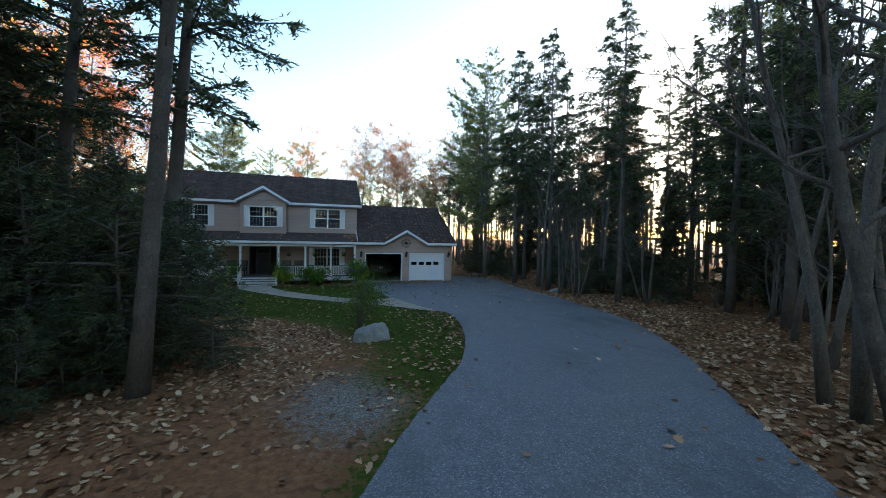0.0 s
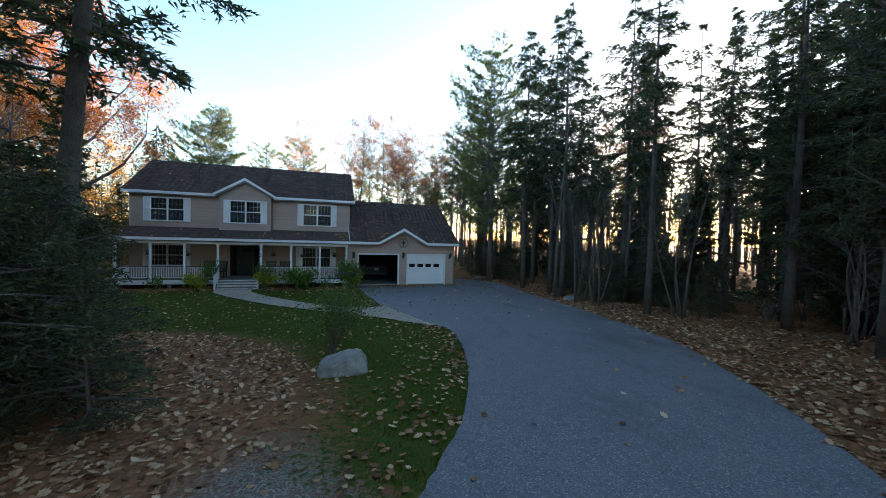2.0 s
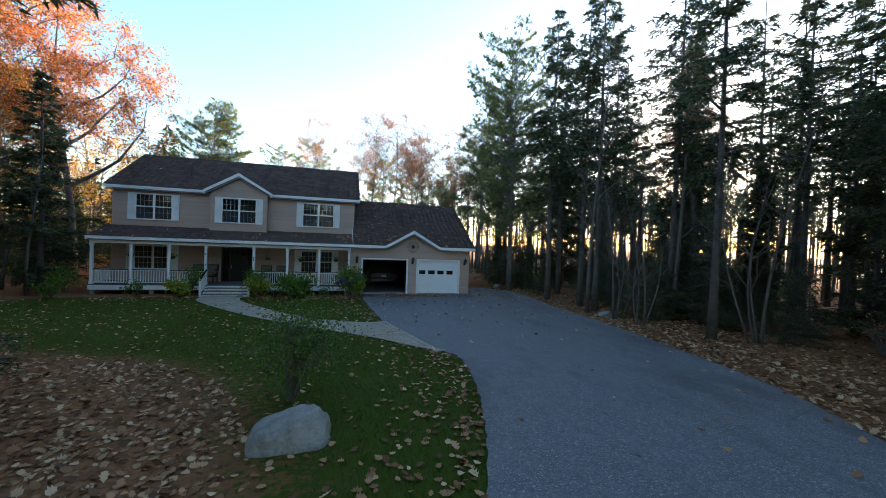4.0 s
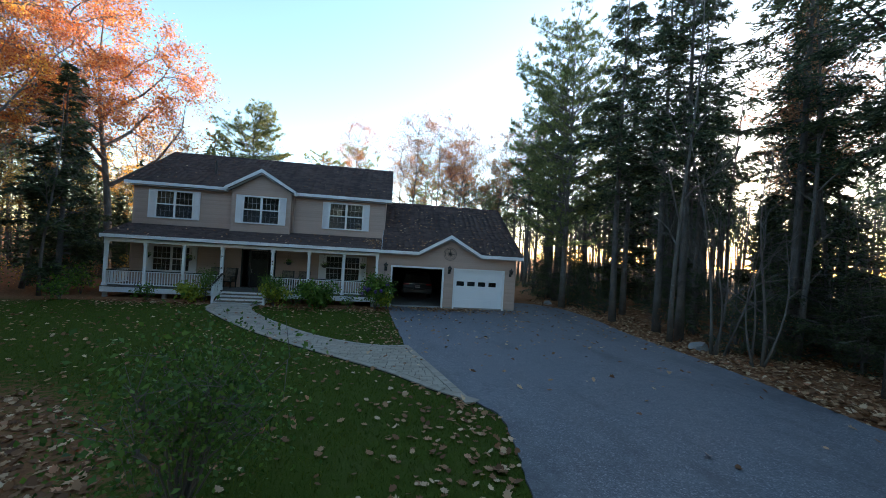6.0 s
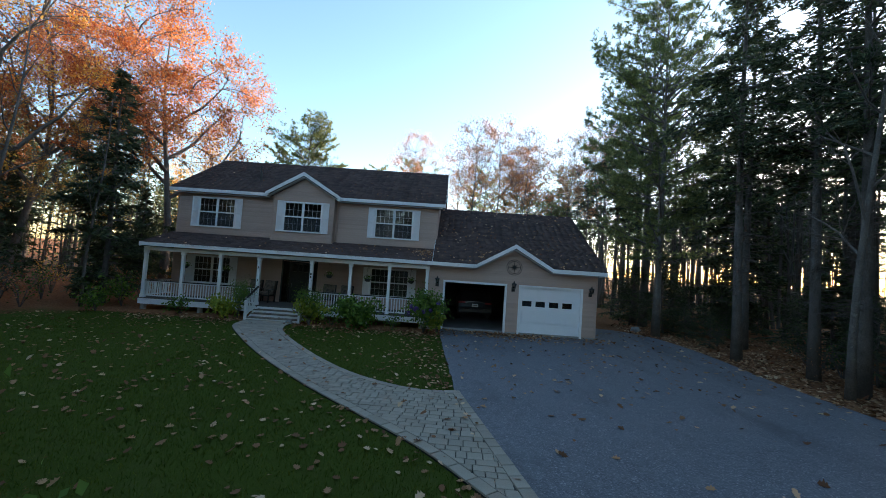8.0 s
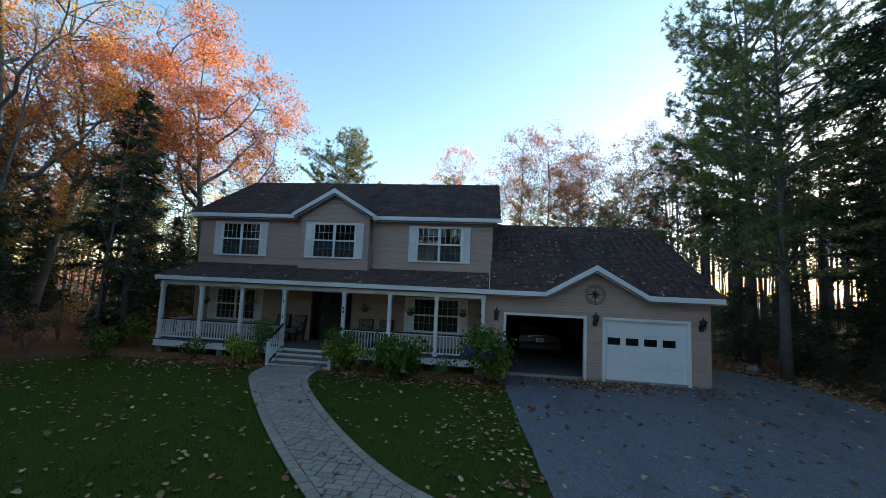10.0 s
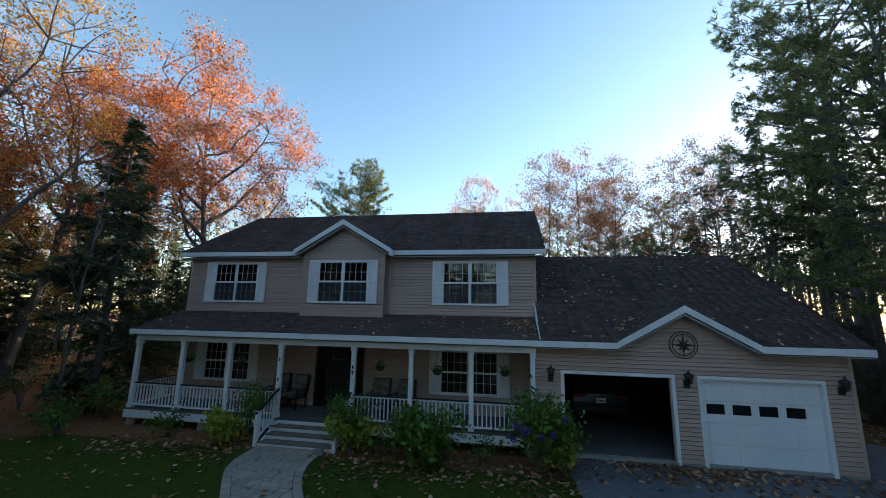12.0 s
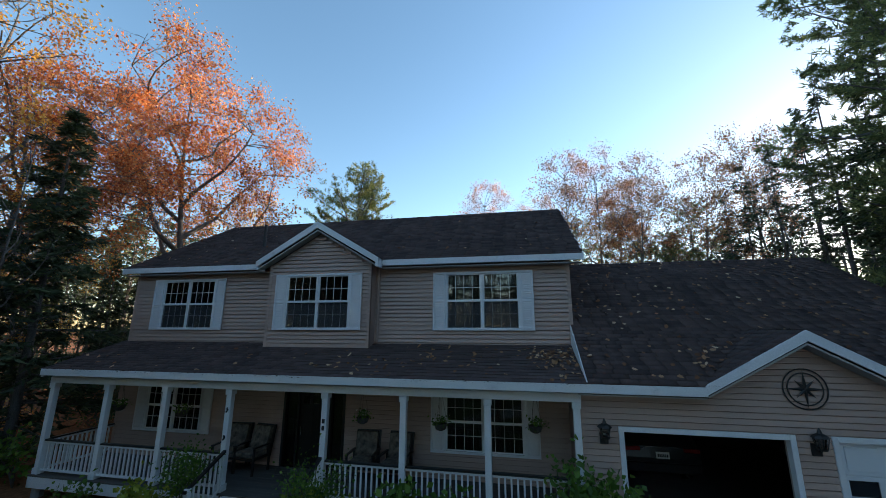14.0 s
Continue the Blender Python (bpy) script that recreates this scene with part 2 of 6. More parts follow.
def ground_material():
    """Forest soil, worn dirt with gravel, and lawn, by the sheet's own zones."""
    m, nt, out = material("ground")
    a = nt.nodes.new("ShaderNodeVertexColor")
    a.layer_name = "zone"
    sep = nt.nodes.new("ShaderNodeSeparateColor")
    link(nt, a.outputs[0], sep.inputs[0])
    n1, n2, n3 = noise_tex(nt, 0.7, 6), noise_tex(nt, 9, 6, 0.7), noise_tex(nt, 90, 3, 0.7)
    soil = mix(nt, n1, (0.18, 0.070, 0.032), (0.33, 0.145, 0.070))
    soil = mix(nt, 0.45, soil, ramp(nt, n2, [(0.36, (0.045, 0.022, 0.014)), (0.66, (0.42, 0.20, 0.10))]))
    v = nt.nodes.new("ShaderNodeTexVoronoi")
    v.inputs["Scale"].default_value = 55
    tc = nt.nodes.new("ShaderNodeTexCoord")
    link(nt, tc.outputs["Object"], v.inputs["Vector"])
    vs = nt.nodes.new("ShaderNodeSeparateColor")
    link(nt, v.outputs["Color"], vs.inputs[0])
    stones = ramp(nt, vs.outputs[0], [(0, (0.11, 0.09, 0.075)), (0.6, (0.20, 0.175, 0.155)), (1, (0.36, 0.34, 0.32))])
    turf = mix(nt, n1, (0.034, 0.055, 0.007), (0.058, 0.088, 0.012))
    turf = mix(nt, 0.5, turf, ramp(nt, n3, [(0.3, (0.014, 0.026, 0.004)), (0.7, (0.085, 0.118, 0.022))]))
    thatch = mix(nt, 0.5, turf, ramp(nt, n2, [(0.3, (0.06, 0.06, 0.03)), (0.7, (0.16, 0.135, 0.075))]))
    turf = mix(nt, ramp(nt, noise_tex(nt, 1.7, 5, 0.7), [(0.52, (0, 0, 0)), (0.8, (0.5, 0.5, 0.5))]), turf, thatch)

    def grown(channel, soft):
        add = nt.nodes.new("ShaderNodeMath")
        add.operation = "ADD"
        link(nt, channel, add.inputs[0])
        sub = nt.nodes.new("ShaderNodeMath")
        sub.operation = "MULTIPLY_ADD"
        link(nt, n2, sub.inputs[0])
        sub.inputs[1].default_value, sub.inputs[2].default_value = soft, -soft * 0.5
        link(nt, sub.outputs[0], add.inputs[1])
        return ramp(nt, add.outputs[0], [(0.38, (0, 0, 0)), (0.62, (1, 1, 1))])
    col = mix(nt, grown(sep.outputs[2], 1.0), soil, stones)
    col = mix(nt, grown(sep.outputs[0], 1.6), col, turf)
    principled(nt, out, col, 0.95, 0, bump(nt, mix(nt, 0.5, n2, n3), 0.9, 0.03), 0.05)
    return m


def wander(nt, scale):
    """A slow random drift of position, for lines that are not straight."""
    tc = nt.nodes.new("ShaderNodeTexCoord")
    n = nt.nodes.new("ShaderNodeTexNoise")
    n.inputs["Scale"].default_value, n.inputs["Detail"].default_value = scale, 5
    link(nt, tc.outputs["Object"], n.inputs["Vector"])
    return n.outputs["Color"]


def asphalt_material():
    m, nt, out = material("asphalt")
    n1, n2 = noise_tex(nt, 0.35, 6, 0.65), noise_tex(nt, 3.0, 6, 0.7)
    v = nt.nodes.new("ShaderNodeTexVoronoi")
    v.inputs["Scale"].default_value = 58
    tc = nt.nodes.new("ShaderNodeTexCoord")
    link(nt, tc.outputs["Object"], v.inputs["Vector"])
    vs = nt.nodes.new("ShaderNodeSeparateColor")
    link(nt, v.outputs["Color"], vs.inputs[0])
    chips = ramp(nt, vs.outputs[0], [(0, (0.03, 0.033, 0.040)), (0.6, (0.105, 0.112, 0.128)), (0.9, (0.20, 0.205, 0.22)), (1, (0.42, 0.42, 0.42))])
    col = mix(nt, 0.55, mix(nt, n1, (0.085, 0.092, 0.108), (0.165, 0.175, 0.20)), chips)
    col = mix(nt, ramp(nt, noise_tex(nt, 14, 5, 0.75), [(0.46, (0, 0, 0)), (0.66, (0.3, 0.3, 0.3))]), col, (0.055, 0.058, 0.068))
    col = mix(nt, ramp(nt, noise_tex(nt, 0.5, 7, 0.7, stretch=(1.0, 0.4, 1)), [(0.50, (0, 0, 0)), (0.64, (0.7, 0.7, 0.7))]), col, (0.055, 0.057, 0.066))
    crack = nt.nodes.new("ShaderNodeTexVoronoi")
    crack.feature = "DISTANCE_TO_EDGE"
    crack.inputs["Scale"].default_value = 0.42
    link(nt, mix(nt, 0.16, tc.outputs["Object"], wander(nt, 1.3)), crack.inputs["Vector"])
    line = ramp(nt, crack.outputs["Distance"], [(0.0, (0.6, 0.6, 0.6)), (0.006, (0, 0, 0))])
    line = mix(nt, 1.0, line, ramp(nt, noise_tex(nt, 0.8, 3), [(0.5, (0, 0, 0)), (0.62, (1, 1, 1))]), "MULTIPLY")
    col = mix(nt, line, col, (0.03, 0.031, 0.035))
    col = mix(nt, ramp(nt, n2, [(0.46, (0, 0, 0)), (0.75, (0.45, 0.45, 0.45))]), col, (0.16, 0.165, 0.175))
    principled(nt, out, col, 0.75, 0, bump(nt, vs.outputs[1], 0.5, 0.006), 0.5)
    return m


M["ground"] = ground_material()
M["asphalt"] = asphalt_material()


# ---- building helpers ----
class Geo:
    """Vertices and faces of one mesh in the making."""

    def __init__(self):
        self.v, self.f = [], []

    def add(self, verts, faces):
        o = len(self.v)
        self.v += [tuple(p) for p in verts]
        self.f += [tuple(i + o for i in f) for f in faces]
        return self

    def box(self, x0, x1, y0, y1, z0, z1, bevel=0.0):
        c, h = ((x0 + x1) / 2, (y0 + y1) / 2, (z0 + z1) / 2), ((x1 - x0) / 2, (y1 - y0) / 2, (z1 - z0) / 2)
        b = min(bevel, *(0.4 * k for k in h))
        if b <= 0:
            v = [(c[0] + sx * h[0], c[1] + sy * h[1], c[2] + sz * h[2]) for sx, sy, sz in product((-1, 1), repeat=3)]
            return self.add(v, [(0, 1, 3, 2), (4, 6, 7, 5), (0, 4, 5, 1), (2, 3, 7, 6), (0, 2, 6, 4), (1, 5, 7, 3)])
        v, idx = [], {}
        for s in product((-1, 1), repeat=3):
            for a in range(3):
                idx[s, a] = len(v)
                v.append(tuple(c[k] + s[k] * (h[k] - (0 if k == a else b)) for k in range(3)))
        f = []
        for a in range(3):
            p, q = (a + 1) % 3, (a + 2) % 3
            for sa in (-1, 1):
                def key(sp, sq):
                    s = [0, 0, 0]
                    s[a], s[p], s[q] = sa, sp, sq
                    return idx[tuple(s), a]
                quad = (key(-1, -1), key(1, -1), key(1, 1), key(-1, 1))
                f.append(quad if sa > 0 else quad[::-1])
            for sp, sq in product((-1, 1), repeat=2):
                lo, hi = [0, 0, 0], [0, 0, 0]
                lo[a], lo[p], lo[q] = -1, sp, sq
                hi[a], hi[p], hi[q] = 1, sp, sq
                quad = (idx[tuple(lo), p], idx[tuple(hi), p], idx[tuple(hi), q], idx[tuple(lo), q])
                f.append(quad if sp * sq < 0 else quad[::-1])
        for s in product((-1, 1), repeat=3):
            t = tuple(idx[s, a] for a in range(3))
            f.append(t if s[0] * s[1] * s[2] > 0 else t[::-1])
        return self.add(v, f)

    def prism(self, outline, axis, a, b):
        """An outline of two coordinates, drawn out along the axis from a to b."""
        def at(p, k):
            q = list(p)
            q.insert(axis, k)
            return tuple(q)
        n = len(outline)
        v = [at(p, a) for p in outline] + [at(p, b) for p in outline]
        f = [tuple(range(n))[::-1], tuple(range(n, 2 * n))] + [(i, (i + 1) % n, n + (i + 1) % n, n + i) for i in range(n)]
        return self.add(v, f)

    def tube(self, pts, radii, sides=8, cap=True):
        pts = [Vector(p) for p in pts]
        v, f = [], []
        for i, p in enumerate(pts):
            d = (pts[min(i + 1, len(pts) - 1)] - pts[max(i - 1, 0)])
            d = d.normalized() if d.length > 1e-9 else Vector((0, 0, 1))
            u = d.cross(Vector((0.31, 0.95, 0.05))).normalized()
            w = d.cross(u)
            for k in range(sides):
                t = 2 * math.pi * k / sides
                v.append(p + (u * math.cos(t) + w * math.sin(t)) * radii[i])
        for i in range(len(pts) - 1):
            for k in range(sides):
                j = (k + 1) % sides
                f.append((i * sides + k, i * sides + j, (i + 1) * sides + j, (i + 1) * sides + k))
        if cap:
            f.append(tuple(range(sides))[::-1])
            f.append(tuple(range((len(pts) - 1) * sides, len(pts) * sides)))
        return self.add(v, f)

    def lathe(self, profile, sides=16, centre=(0, 0, 0)):
        """Radius and height pairs turned about the upright axis."""
        return self.tube([(centre[0], centre[1], centre[2] + z) for r, z in profile], [max(r, 1e-4) for r, z in profile], sides)

    def mesh(self, name, smooth=False):
        me = bpy.data.meshes.new(name)
        me.from_pydata(self.v, [], self.f)
        if smooth:
            me.polygons.foreach_set("use_smooth", [True] * len(me.polygons))
        me.update()
        return me


def array_mesh(name, verts, faces, smooth=False):
    me = bpy.data.meshes.new(name)
    verts, faces = np.asarray(verts, dtype=np.float32), np.asarray(faces, dtype=np.int32)
    n, k = faces.shape
    me.vertices.add(len(verts))
    me.vertices.foreach_set("co", verts.ravel())
    me.loops.add(n * k)
    me.loops.foreach_set("vertex_index", faces.ravel())
    me.polygons.add(n)
    me.polygons.foreach_set("loop_start", np.arange(0, n * k, k, dtype=np.int32))
    me.update(calc_edges=True)
    if smooth:
        me.polygons.foreach_set("use_smooth", [True] * n)
    return me


def part(name, geo, mat, parent=None, label="", at=None, smooth=False):
    """Links one mesh object under a thing or under a part."""
    me = geo.mesh(name, smooth) if isinstance(geo, Geo) else geo
    if not me.materials:
        me.materials.append(mat)
    ob = new(name, me)
    if parent is not None:
        ob.parent = parent
    if at is not None:
        ob.matrix_basis = at
    return tagged(ob, label) if label else ob


def thing(name, label, category, group="", kind="", at=None):
    ob = new(name)
    ob.empty_display_size = 0.2
    if at is not None:
        ob.matrix_basis = at
    return tagged(ob, label, category, group, kind)

# ---- house ----
house = thing("house", "tan two-storey colonial house with white porch and attached garage", "house")
X_L, X_R, X_G = -19.75, -6.72, 0.63           # main block's ends, garage's far end
Y_UP, Y_BUMP, Y_GAR = 1.59, 1.24, 0.0          # faces of the main wall, the bay and the garage
LAP = 0.107
board_cache = {}


def clapboard(wall, x0, x1, y, z, h=LAP):
    key = (round(x1 - x0, 2), round(h, 3))
    if key not in board_cache:
        g = Geo().prism([(0, 0), (-0.034, 0), (-0.034, 0.008), (-0.014, h - 0.016), (0, h - 0.010), (0, h)] if h > 0.05 else [(0, 0), (-0.03, 0), (-0.02, h), (0, h)], 0, 0, x1 - x0)
        board_cache[key] = g.mesh("clapboard")
    part("clapboard", board_cache[key], M["siding"], wall, at=pose(x0, y, z))


def siding_wall(y, x0, x1, z0, z1, holes=(), span=None, thick=0.14, inner="siding"):
    """A wall with real openings, faced with lapped boards."""
    xs = sorted({x0, x1, *(h[0] for h in holes), *(h[1] for h in holes)})
    zs = sorted({z0, z1, *(h[2] for h in holes), *(h[3] for h in holes)})
    bm = bmesh.new()
    corner = {}

    def vert(x, yy, z):
        key = (round(x, 4), yy, round(z, 4))
        if key not in corner:
            corner[key] = bm.verts.new((x, yy, z))
        return corner[key]
    solid = {}
    for i, j in product(range(len(xs) - 1), range(len(zs) - 1)):
        mx, mz = (xs[i] + xs[i + 1]) / 2, (zs[j] + zs[j + 1]) / 2
        solid[i, j] = not any(h[0] < mx < h[1] and h[2] < mz < h[3] for h in holes)
    y2 = y + thick
    for (i, j), full in solid.items():
        if not full:
            continue
        a, b, c, d = xs[i], xs[i + 1], zs[j], zs[j + 1]
        bm.faces.new([vert(a, y, c), vert(b, y, c), vert(b, y, d), vert(a, y, d)])
        bm.faces.new([vert(a, y2, d), vert(b, y2, d), vert(b, y2, c), vert(a, y2, c)])
        for di, dj, p, q in ((-1, 0, (a, c), (a, d)), (1, 0, (b, c), (b, d)), (0, -1, (a, c), (b, c)), (0, 1, (a, d), (b, d))):
            if not solid.get((i + di, j + dj), False):
                bm.faces.new([vert(p[0], y, p[1]), vert(q[0], y, q[1]), vert(q[0], y2, q[1]), vert(p[0], y2, p[1])])
    bmesh.ops.recalc_face_normals(bm, faces=bm.faces[:])
    me = bpy.data.meshes.new("wall")
    bm.to_mesh(me)
    bm.free()
    wall = part("wall", me, M[inner], house)
    if span:
        ax, az, ga, gb = span
        part("gable", Geo().prism([(ga, z1), (gb, z1), (ax, az)], 1, y, y + thick), M[inner], wall)
    z = z0
    top = span[1] if span else z1
    while z < top - 0.03:
        a, b = x0, x1
        if z + LAP > z1 and span:
            k = max(0.0, min(1.0, (z + LAP - z1) / (span[1] - z1)))
            a, b = span[2] + (span[0] - span[2]) * k, span[3] + (span[0] - span[3]) * k
        cuts = sorted((h[0], h[1]) for h in holes if h[2] < z + LAP * 0.6 and h[3] > z + LAP * 0.4)
        h = min(LAP, (z1 if not span else top) - z)
        p = a
        for c0, c1 in cuts + [(b, b)]:
            if c0 - p > 0.05:
                clapboard(wall, p, min(c0, b), y, z, h)
            p = max(p, c1)
        z += LAP
    return wall


def window_unit(x0, x1, z0, z1, y, screen=True, valance=False):
    """Two double-hung sashes side by side between louvred shutters; x0 to x1 takes in the shutters."""
    sw = 0.335
    a, b = x0 + sw - 0.01, x1 - sw + 0.01
    g, fw = Geo(), 0.055
    yf = y - 0.05
    g.box(a, b, yf, y + 0.03, z1 - fw, z1, 0.006).box(a, b, yf - 0.015, y + 0.03, z0, z0 + fw, 0.006)
    mid = (a + b) / 2
    for u, w in ((a, a + fw), (b - fw, b), (mid - 0.035, mid + 0.035)):
        g.box(u, w, yf + 0.004, y + 0.03, z0 + fw, z1 - fw, 0.006)
    zm = (z0 + z1) / 2
    g.box(a + fw, mid - 0.035, yf + 0.006, y + 0.03, zm - 0.03, zm + 0.03, 0.006).box(mid + 0.035, b - fw, yf + 0.006, y + 0.03, zm - 0.03, zm + 0.03, 0.006)
    win = part("window", g, M["white"], house)
    for u, w in ((a + fw, mid - 0.035), (mid + 0.035, b - fw)):
        for low in (True, False):
            s0, s1 = (z0 + fw, zm + 0.02) if low else (zm - 0.02, z1 - fw)
            yy = y - 0.012 if low else y - 0.03
            s, r = Geo(), 0.028
            s.box(u, w, yy, yy + 0.03, s0, s0 + r, 0.004).box(u, w, yy, yy + 0.03, s1 - r, s1, 0.004)
            s.box(u, u + r, yy, yy + 0.03, s0 + r, s1 - r, 0.004).box(w - r, w, yy, yy + 0.03, s0 + r, s1 - r, 0.004)
            for i in (1, 2, 3):
                xm = u + (w - u) * i / 4
                s.box(xm - 0.006, xm + 0.006, yy + 0.008, yy + 0.022, s0 + r, s1 - r)
            zc = (s0 + s1) / 2
            s.box(u + r, w - r, yy + 0.0065, yy + 0.0235, zc - 0.006, zc + 0.006)
            part("sash", s, M["white"], win)
            pane = part("pane", Geo().box(u + r, w - r, yy + 0.013, yy + 0.017, s0 + r, s1 - r), M["glass"], win)
            pane.visible_shadow = False
            if low and screen:
                part("insect_screen", Geo().box(u + r * 0.4, w - r * 0.4, yy - 0.006, yy - 0.003, s0 + r * 0.4, s1 - r * 0.4), M["screen"], win)
    if valance:
        n, c = 60, Geo()
        pts = [(a + 0.1 + (b - a - 0.2) * i / n, y + 0.11 + 0.02 * math.sin(i * 1.7)) for i in range(n + 1)]
        c.add([(px, py, z) for px, py in pts for z in (z1 - 0.34, z1 - 0.05)], [(2 * i, 2 * i + 2, 2 * i + 3, 2 * i + 1) for i in range(n)])
        part("valance", c, M["curtain"], win, "pale gathered curtain")
    for u in (x0, x1 - sw):
        s = Geo()
        y0, y1, st = y - 0.062, y - 0.026, 0.05
        s.box(u, u + st, y0, y1, z0, z1, 0.005).box(u + sw - st, u + sw, y0, y1, z0, z1, 0.005)
        s.box(u + st, u + sw - st, y0, y1, z1 - 0.06, z1, 0.005).box(u + st, u + sw - st, y0, y1, z0, z0 + 0.08, 0.005)
        s.box(u + st, u + sw - st, y0, y1, zm - 0.03, zm + 0.03, 0.005)
        s.box(u + st, u + sw - st, y1 - 0.008, y1, z0, z1)
        sh = part("shutter", s, M["shutter"], house, "white louvred vinyl shutter")
        for c, d in ((z0 + 0.085, zm - 0.035), (zm + 0.035, z1 - 0.065)):
            n = int((d - c) / 0.042)
            for i in range(n):
                z = c + (d - c) * (i + 0.5) / n
                lv = Geo().prism([(y1 - 0.010, z + 0.02), (y0 + 0.006, z - 0.016), (y0 + 0.006, z - 0.021), (y1 - 0.010, z + 0.012)], 0, u + st, u + sw - st)
                part("slat", lv, M["shutter"], sh)
    return win


WIN_L, WIN_M, WIN_R = (-19.01, -16.50), (-14.59, -12.04), (-10.19, -7.62)
LOW_L, LOW_R = (-19.02, -16.48), (-10.22, -7.62)


def hole(win, z0, z1):
    return (win[0] + 0.37, win[1] - 0.37, z0 + 0.05, z1 - 0.05)


DOOR = (-14.27, -12.5)
siding_wall(Y_UP, X_L, -14.83, 3.45, 5.72, [hole(WIN_L, 3.97, 5.47)])
siding_wall(Y_UP, -11.8, X_R, 3.45, 5.72, [hole(WIN_R, 3.97, 5.47)])
siding_wall(Y_BUMP, -14.83, -11.8, 3.42, 5.72, [hole(WIN_M, 3.97, 5.47)], span=(-13.34, 6.62, -14.83, -11.8))
siding_wall(Y_UP, X_L, X_R, 0.50, 3.45, [hole(LOW_L, 1.17, 2.56), hole(LOW_R, 1.10, 2.52), (DOOR[0] + 0.03, DOOR[1] - 0.03, 0.50, 2.55)])
siding_wall(Y_GAR, -6.95, X_G, 0.10, 2.95, [(-6.16, -3.48, 0.10, 2.13), (-2.77, -0.09, 0.10, 2.13)], span=(-3.14, 3.76, -4.62, -1.66))
# plain sides and back
for b in ((X_L, X_L + 0.14, Y_UP + 0.14, 9.6, 0.3, 5.72), (X_R - 0.14, X_R, Y_UP + 0.14, 9.6, 0.3, 5.72), (X_L, X_R, 9.6, 9.74, 0.3, 5.72),
          (X_G - 0.14, X_G, 0.14, 10.4, 0.1, 2.98), (X_R + 0.002, -0.95, 10.4, 10.54, 0.1, 2.98), (-0.25, X_G, 10.4, 10.54, 0.1, 2.98), (-0.95, -0.25, 10.4, 10.54, 0.1, 1.15), (-0.95, -0.25, 10.4, 10.54, 1.75, 2.98), (-6.95, -6.81, 0.14, Y_UP - 0.03, 0.1, 2.98),
          (-14.83, -14.69, Y_BUMP + 0.14, Y_UP, 3.42, 5.72), (-11.94, -11.8, Y_BUMP + 0.14, Y_UP, 3.42, 5.72)):
    part("wall", Geo().box(*b), M["siding"], house)
for x, ya, yb, z0, zr in ((X_L, Y_UP, 9.74, 5.72, 8.12), (X_R - 0.14, Y_UP, 9.74, 5.72, 8.12), (X_G - 0.14, 0.0, 10.54, 2.98, 5.98)):
    part("gable", Geo().prism([(ya, z0), (yb, z0), ((ya + yb) / 2, zr)], 0, x, x + 0.14), M["siding"], house)
# corner posts and the downspout
for x, y, z0, z1 in ((X_L, Y_UP, 0.5, 5.7), (X_R - 0.09, Y_UP, 3.5, 5.7), (-14.84, Y_BUMP, 3.45, 5.75), (-11.89, Y_BUMP, 3.45, 5.75), (X_G - 0.09, 0.0, 0.1, 2.9)):
    part("corner_post", Geo().box(x, x + 0.09, y - 0.03, y + 0.06, z0, z1, 0.006), M["siding"], house)
part("downspout", Geo().tube([(-11.70, Y_UP - 0.06, 5.68), (-11.70, Y_UP - 0.06, 3.66)], [0.035, 0.035], 8), M["siding"], house)
# floors inside, closing the rooms off
for z0, z1 in ((0.40, 0.52), (3.20, 3.40), (5.60, 5.72)):
    part("inner_floor", Geo().box(X_L + 0.14, X_R - 0.14, Y_UP + 0.14, 9.6, z0, z1), M["interior"], house)
part("inner_wall", Geo().box(X_L + 0.14, X_R - 0.14, 5.2, 5.3, 0.52, 5.6), M["interior"], house)
for x in (-15.6, -11.0):
    part("inner_wall", Geo().box(x, x + 0.1, Y_UP + 0.15, 5.2, 0.52, 5.6), M["interior"], house)
window_unit(*WIN_L, 3.97, 5.47, Y_UP - 0.02)
window_unit(*WIN_M, 3.97, 5.47, Y_BUMP - 0.02)
window_unit(*WIN_R, 3.97, 5.47, Y_UP - 0.02, valance=True)
window_unit(*LOW_L, 1.17, 2.56, Y_UP - 0.02, screen=False)
window_unit(*LOW_R, 1.10, 2.52, Y_UP - 0.02, screen=False)

# front door between sidelights
entry = part("front_door", Geo().box(DOOR[0], DOOR[1], Y_UP - 0.055, Y_UP + 0.10, 2.56, 2.66, 0.006), M["door"], house, "near-black front door with small top lights and sidelights")
for u, w in ((DOOR[0], DOOR[0] + 0.07), (-13.86, -13.80), (-12.93, -12.87), (DOOR[1] - 0.07, DOOR[1])):
    part("jamb", Geo().box(u, w, Y_UP - 0.05, Y_UP + 0.10, 0.53, 2.56, 0.006), M["door"], entry)
part("threshold", Geo().box(DOOR[0], DOOR[1], Y_UP - 0.09, Y_UP + 0.10, 0.50, 0.53, 0.004), M["chrome"], entry, "pale metal threshold")
g = Geo().box(-13.80, -12.93, Y_UP + 0.03, Y_UP + 0.075, 0.54, 2.05)
for i in range(4):
    g.box(-13.80 + 0.265 * i, -13.725 + 0.265 * i, Y_UP + 0.03, Y_UP + 0.075, 2.05, 2.42)
g.box(-13.80, -12.93, Y_UP + 0.03, Y_UP + 0.075, 2.42, 2.56).box(-13.80, -12.93, Y_UP + 0.034, Y_UP + 0.071, 2.22, 2.25)
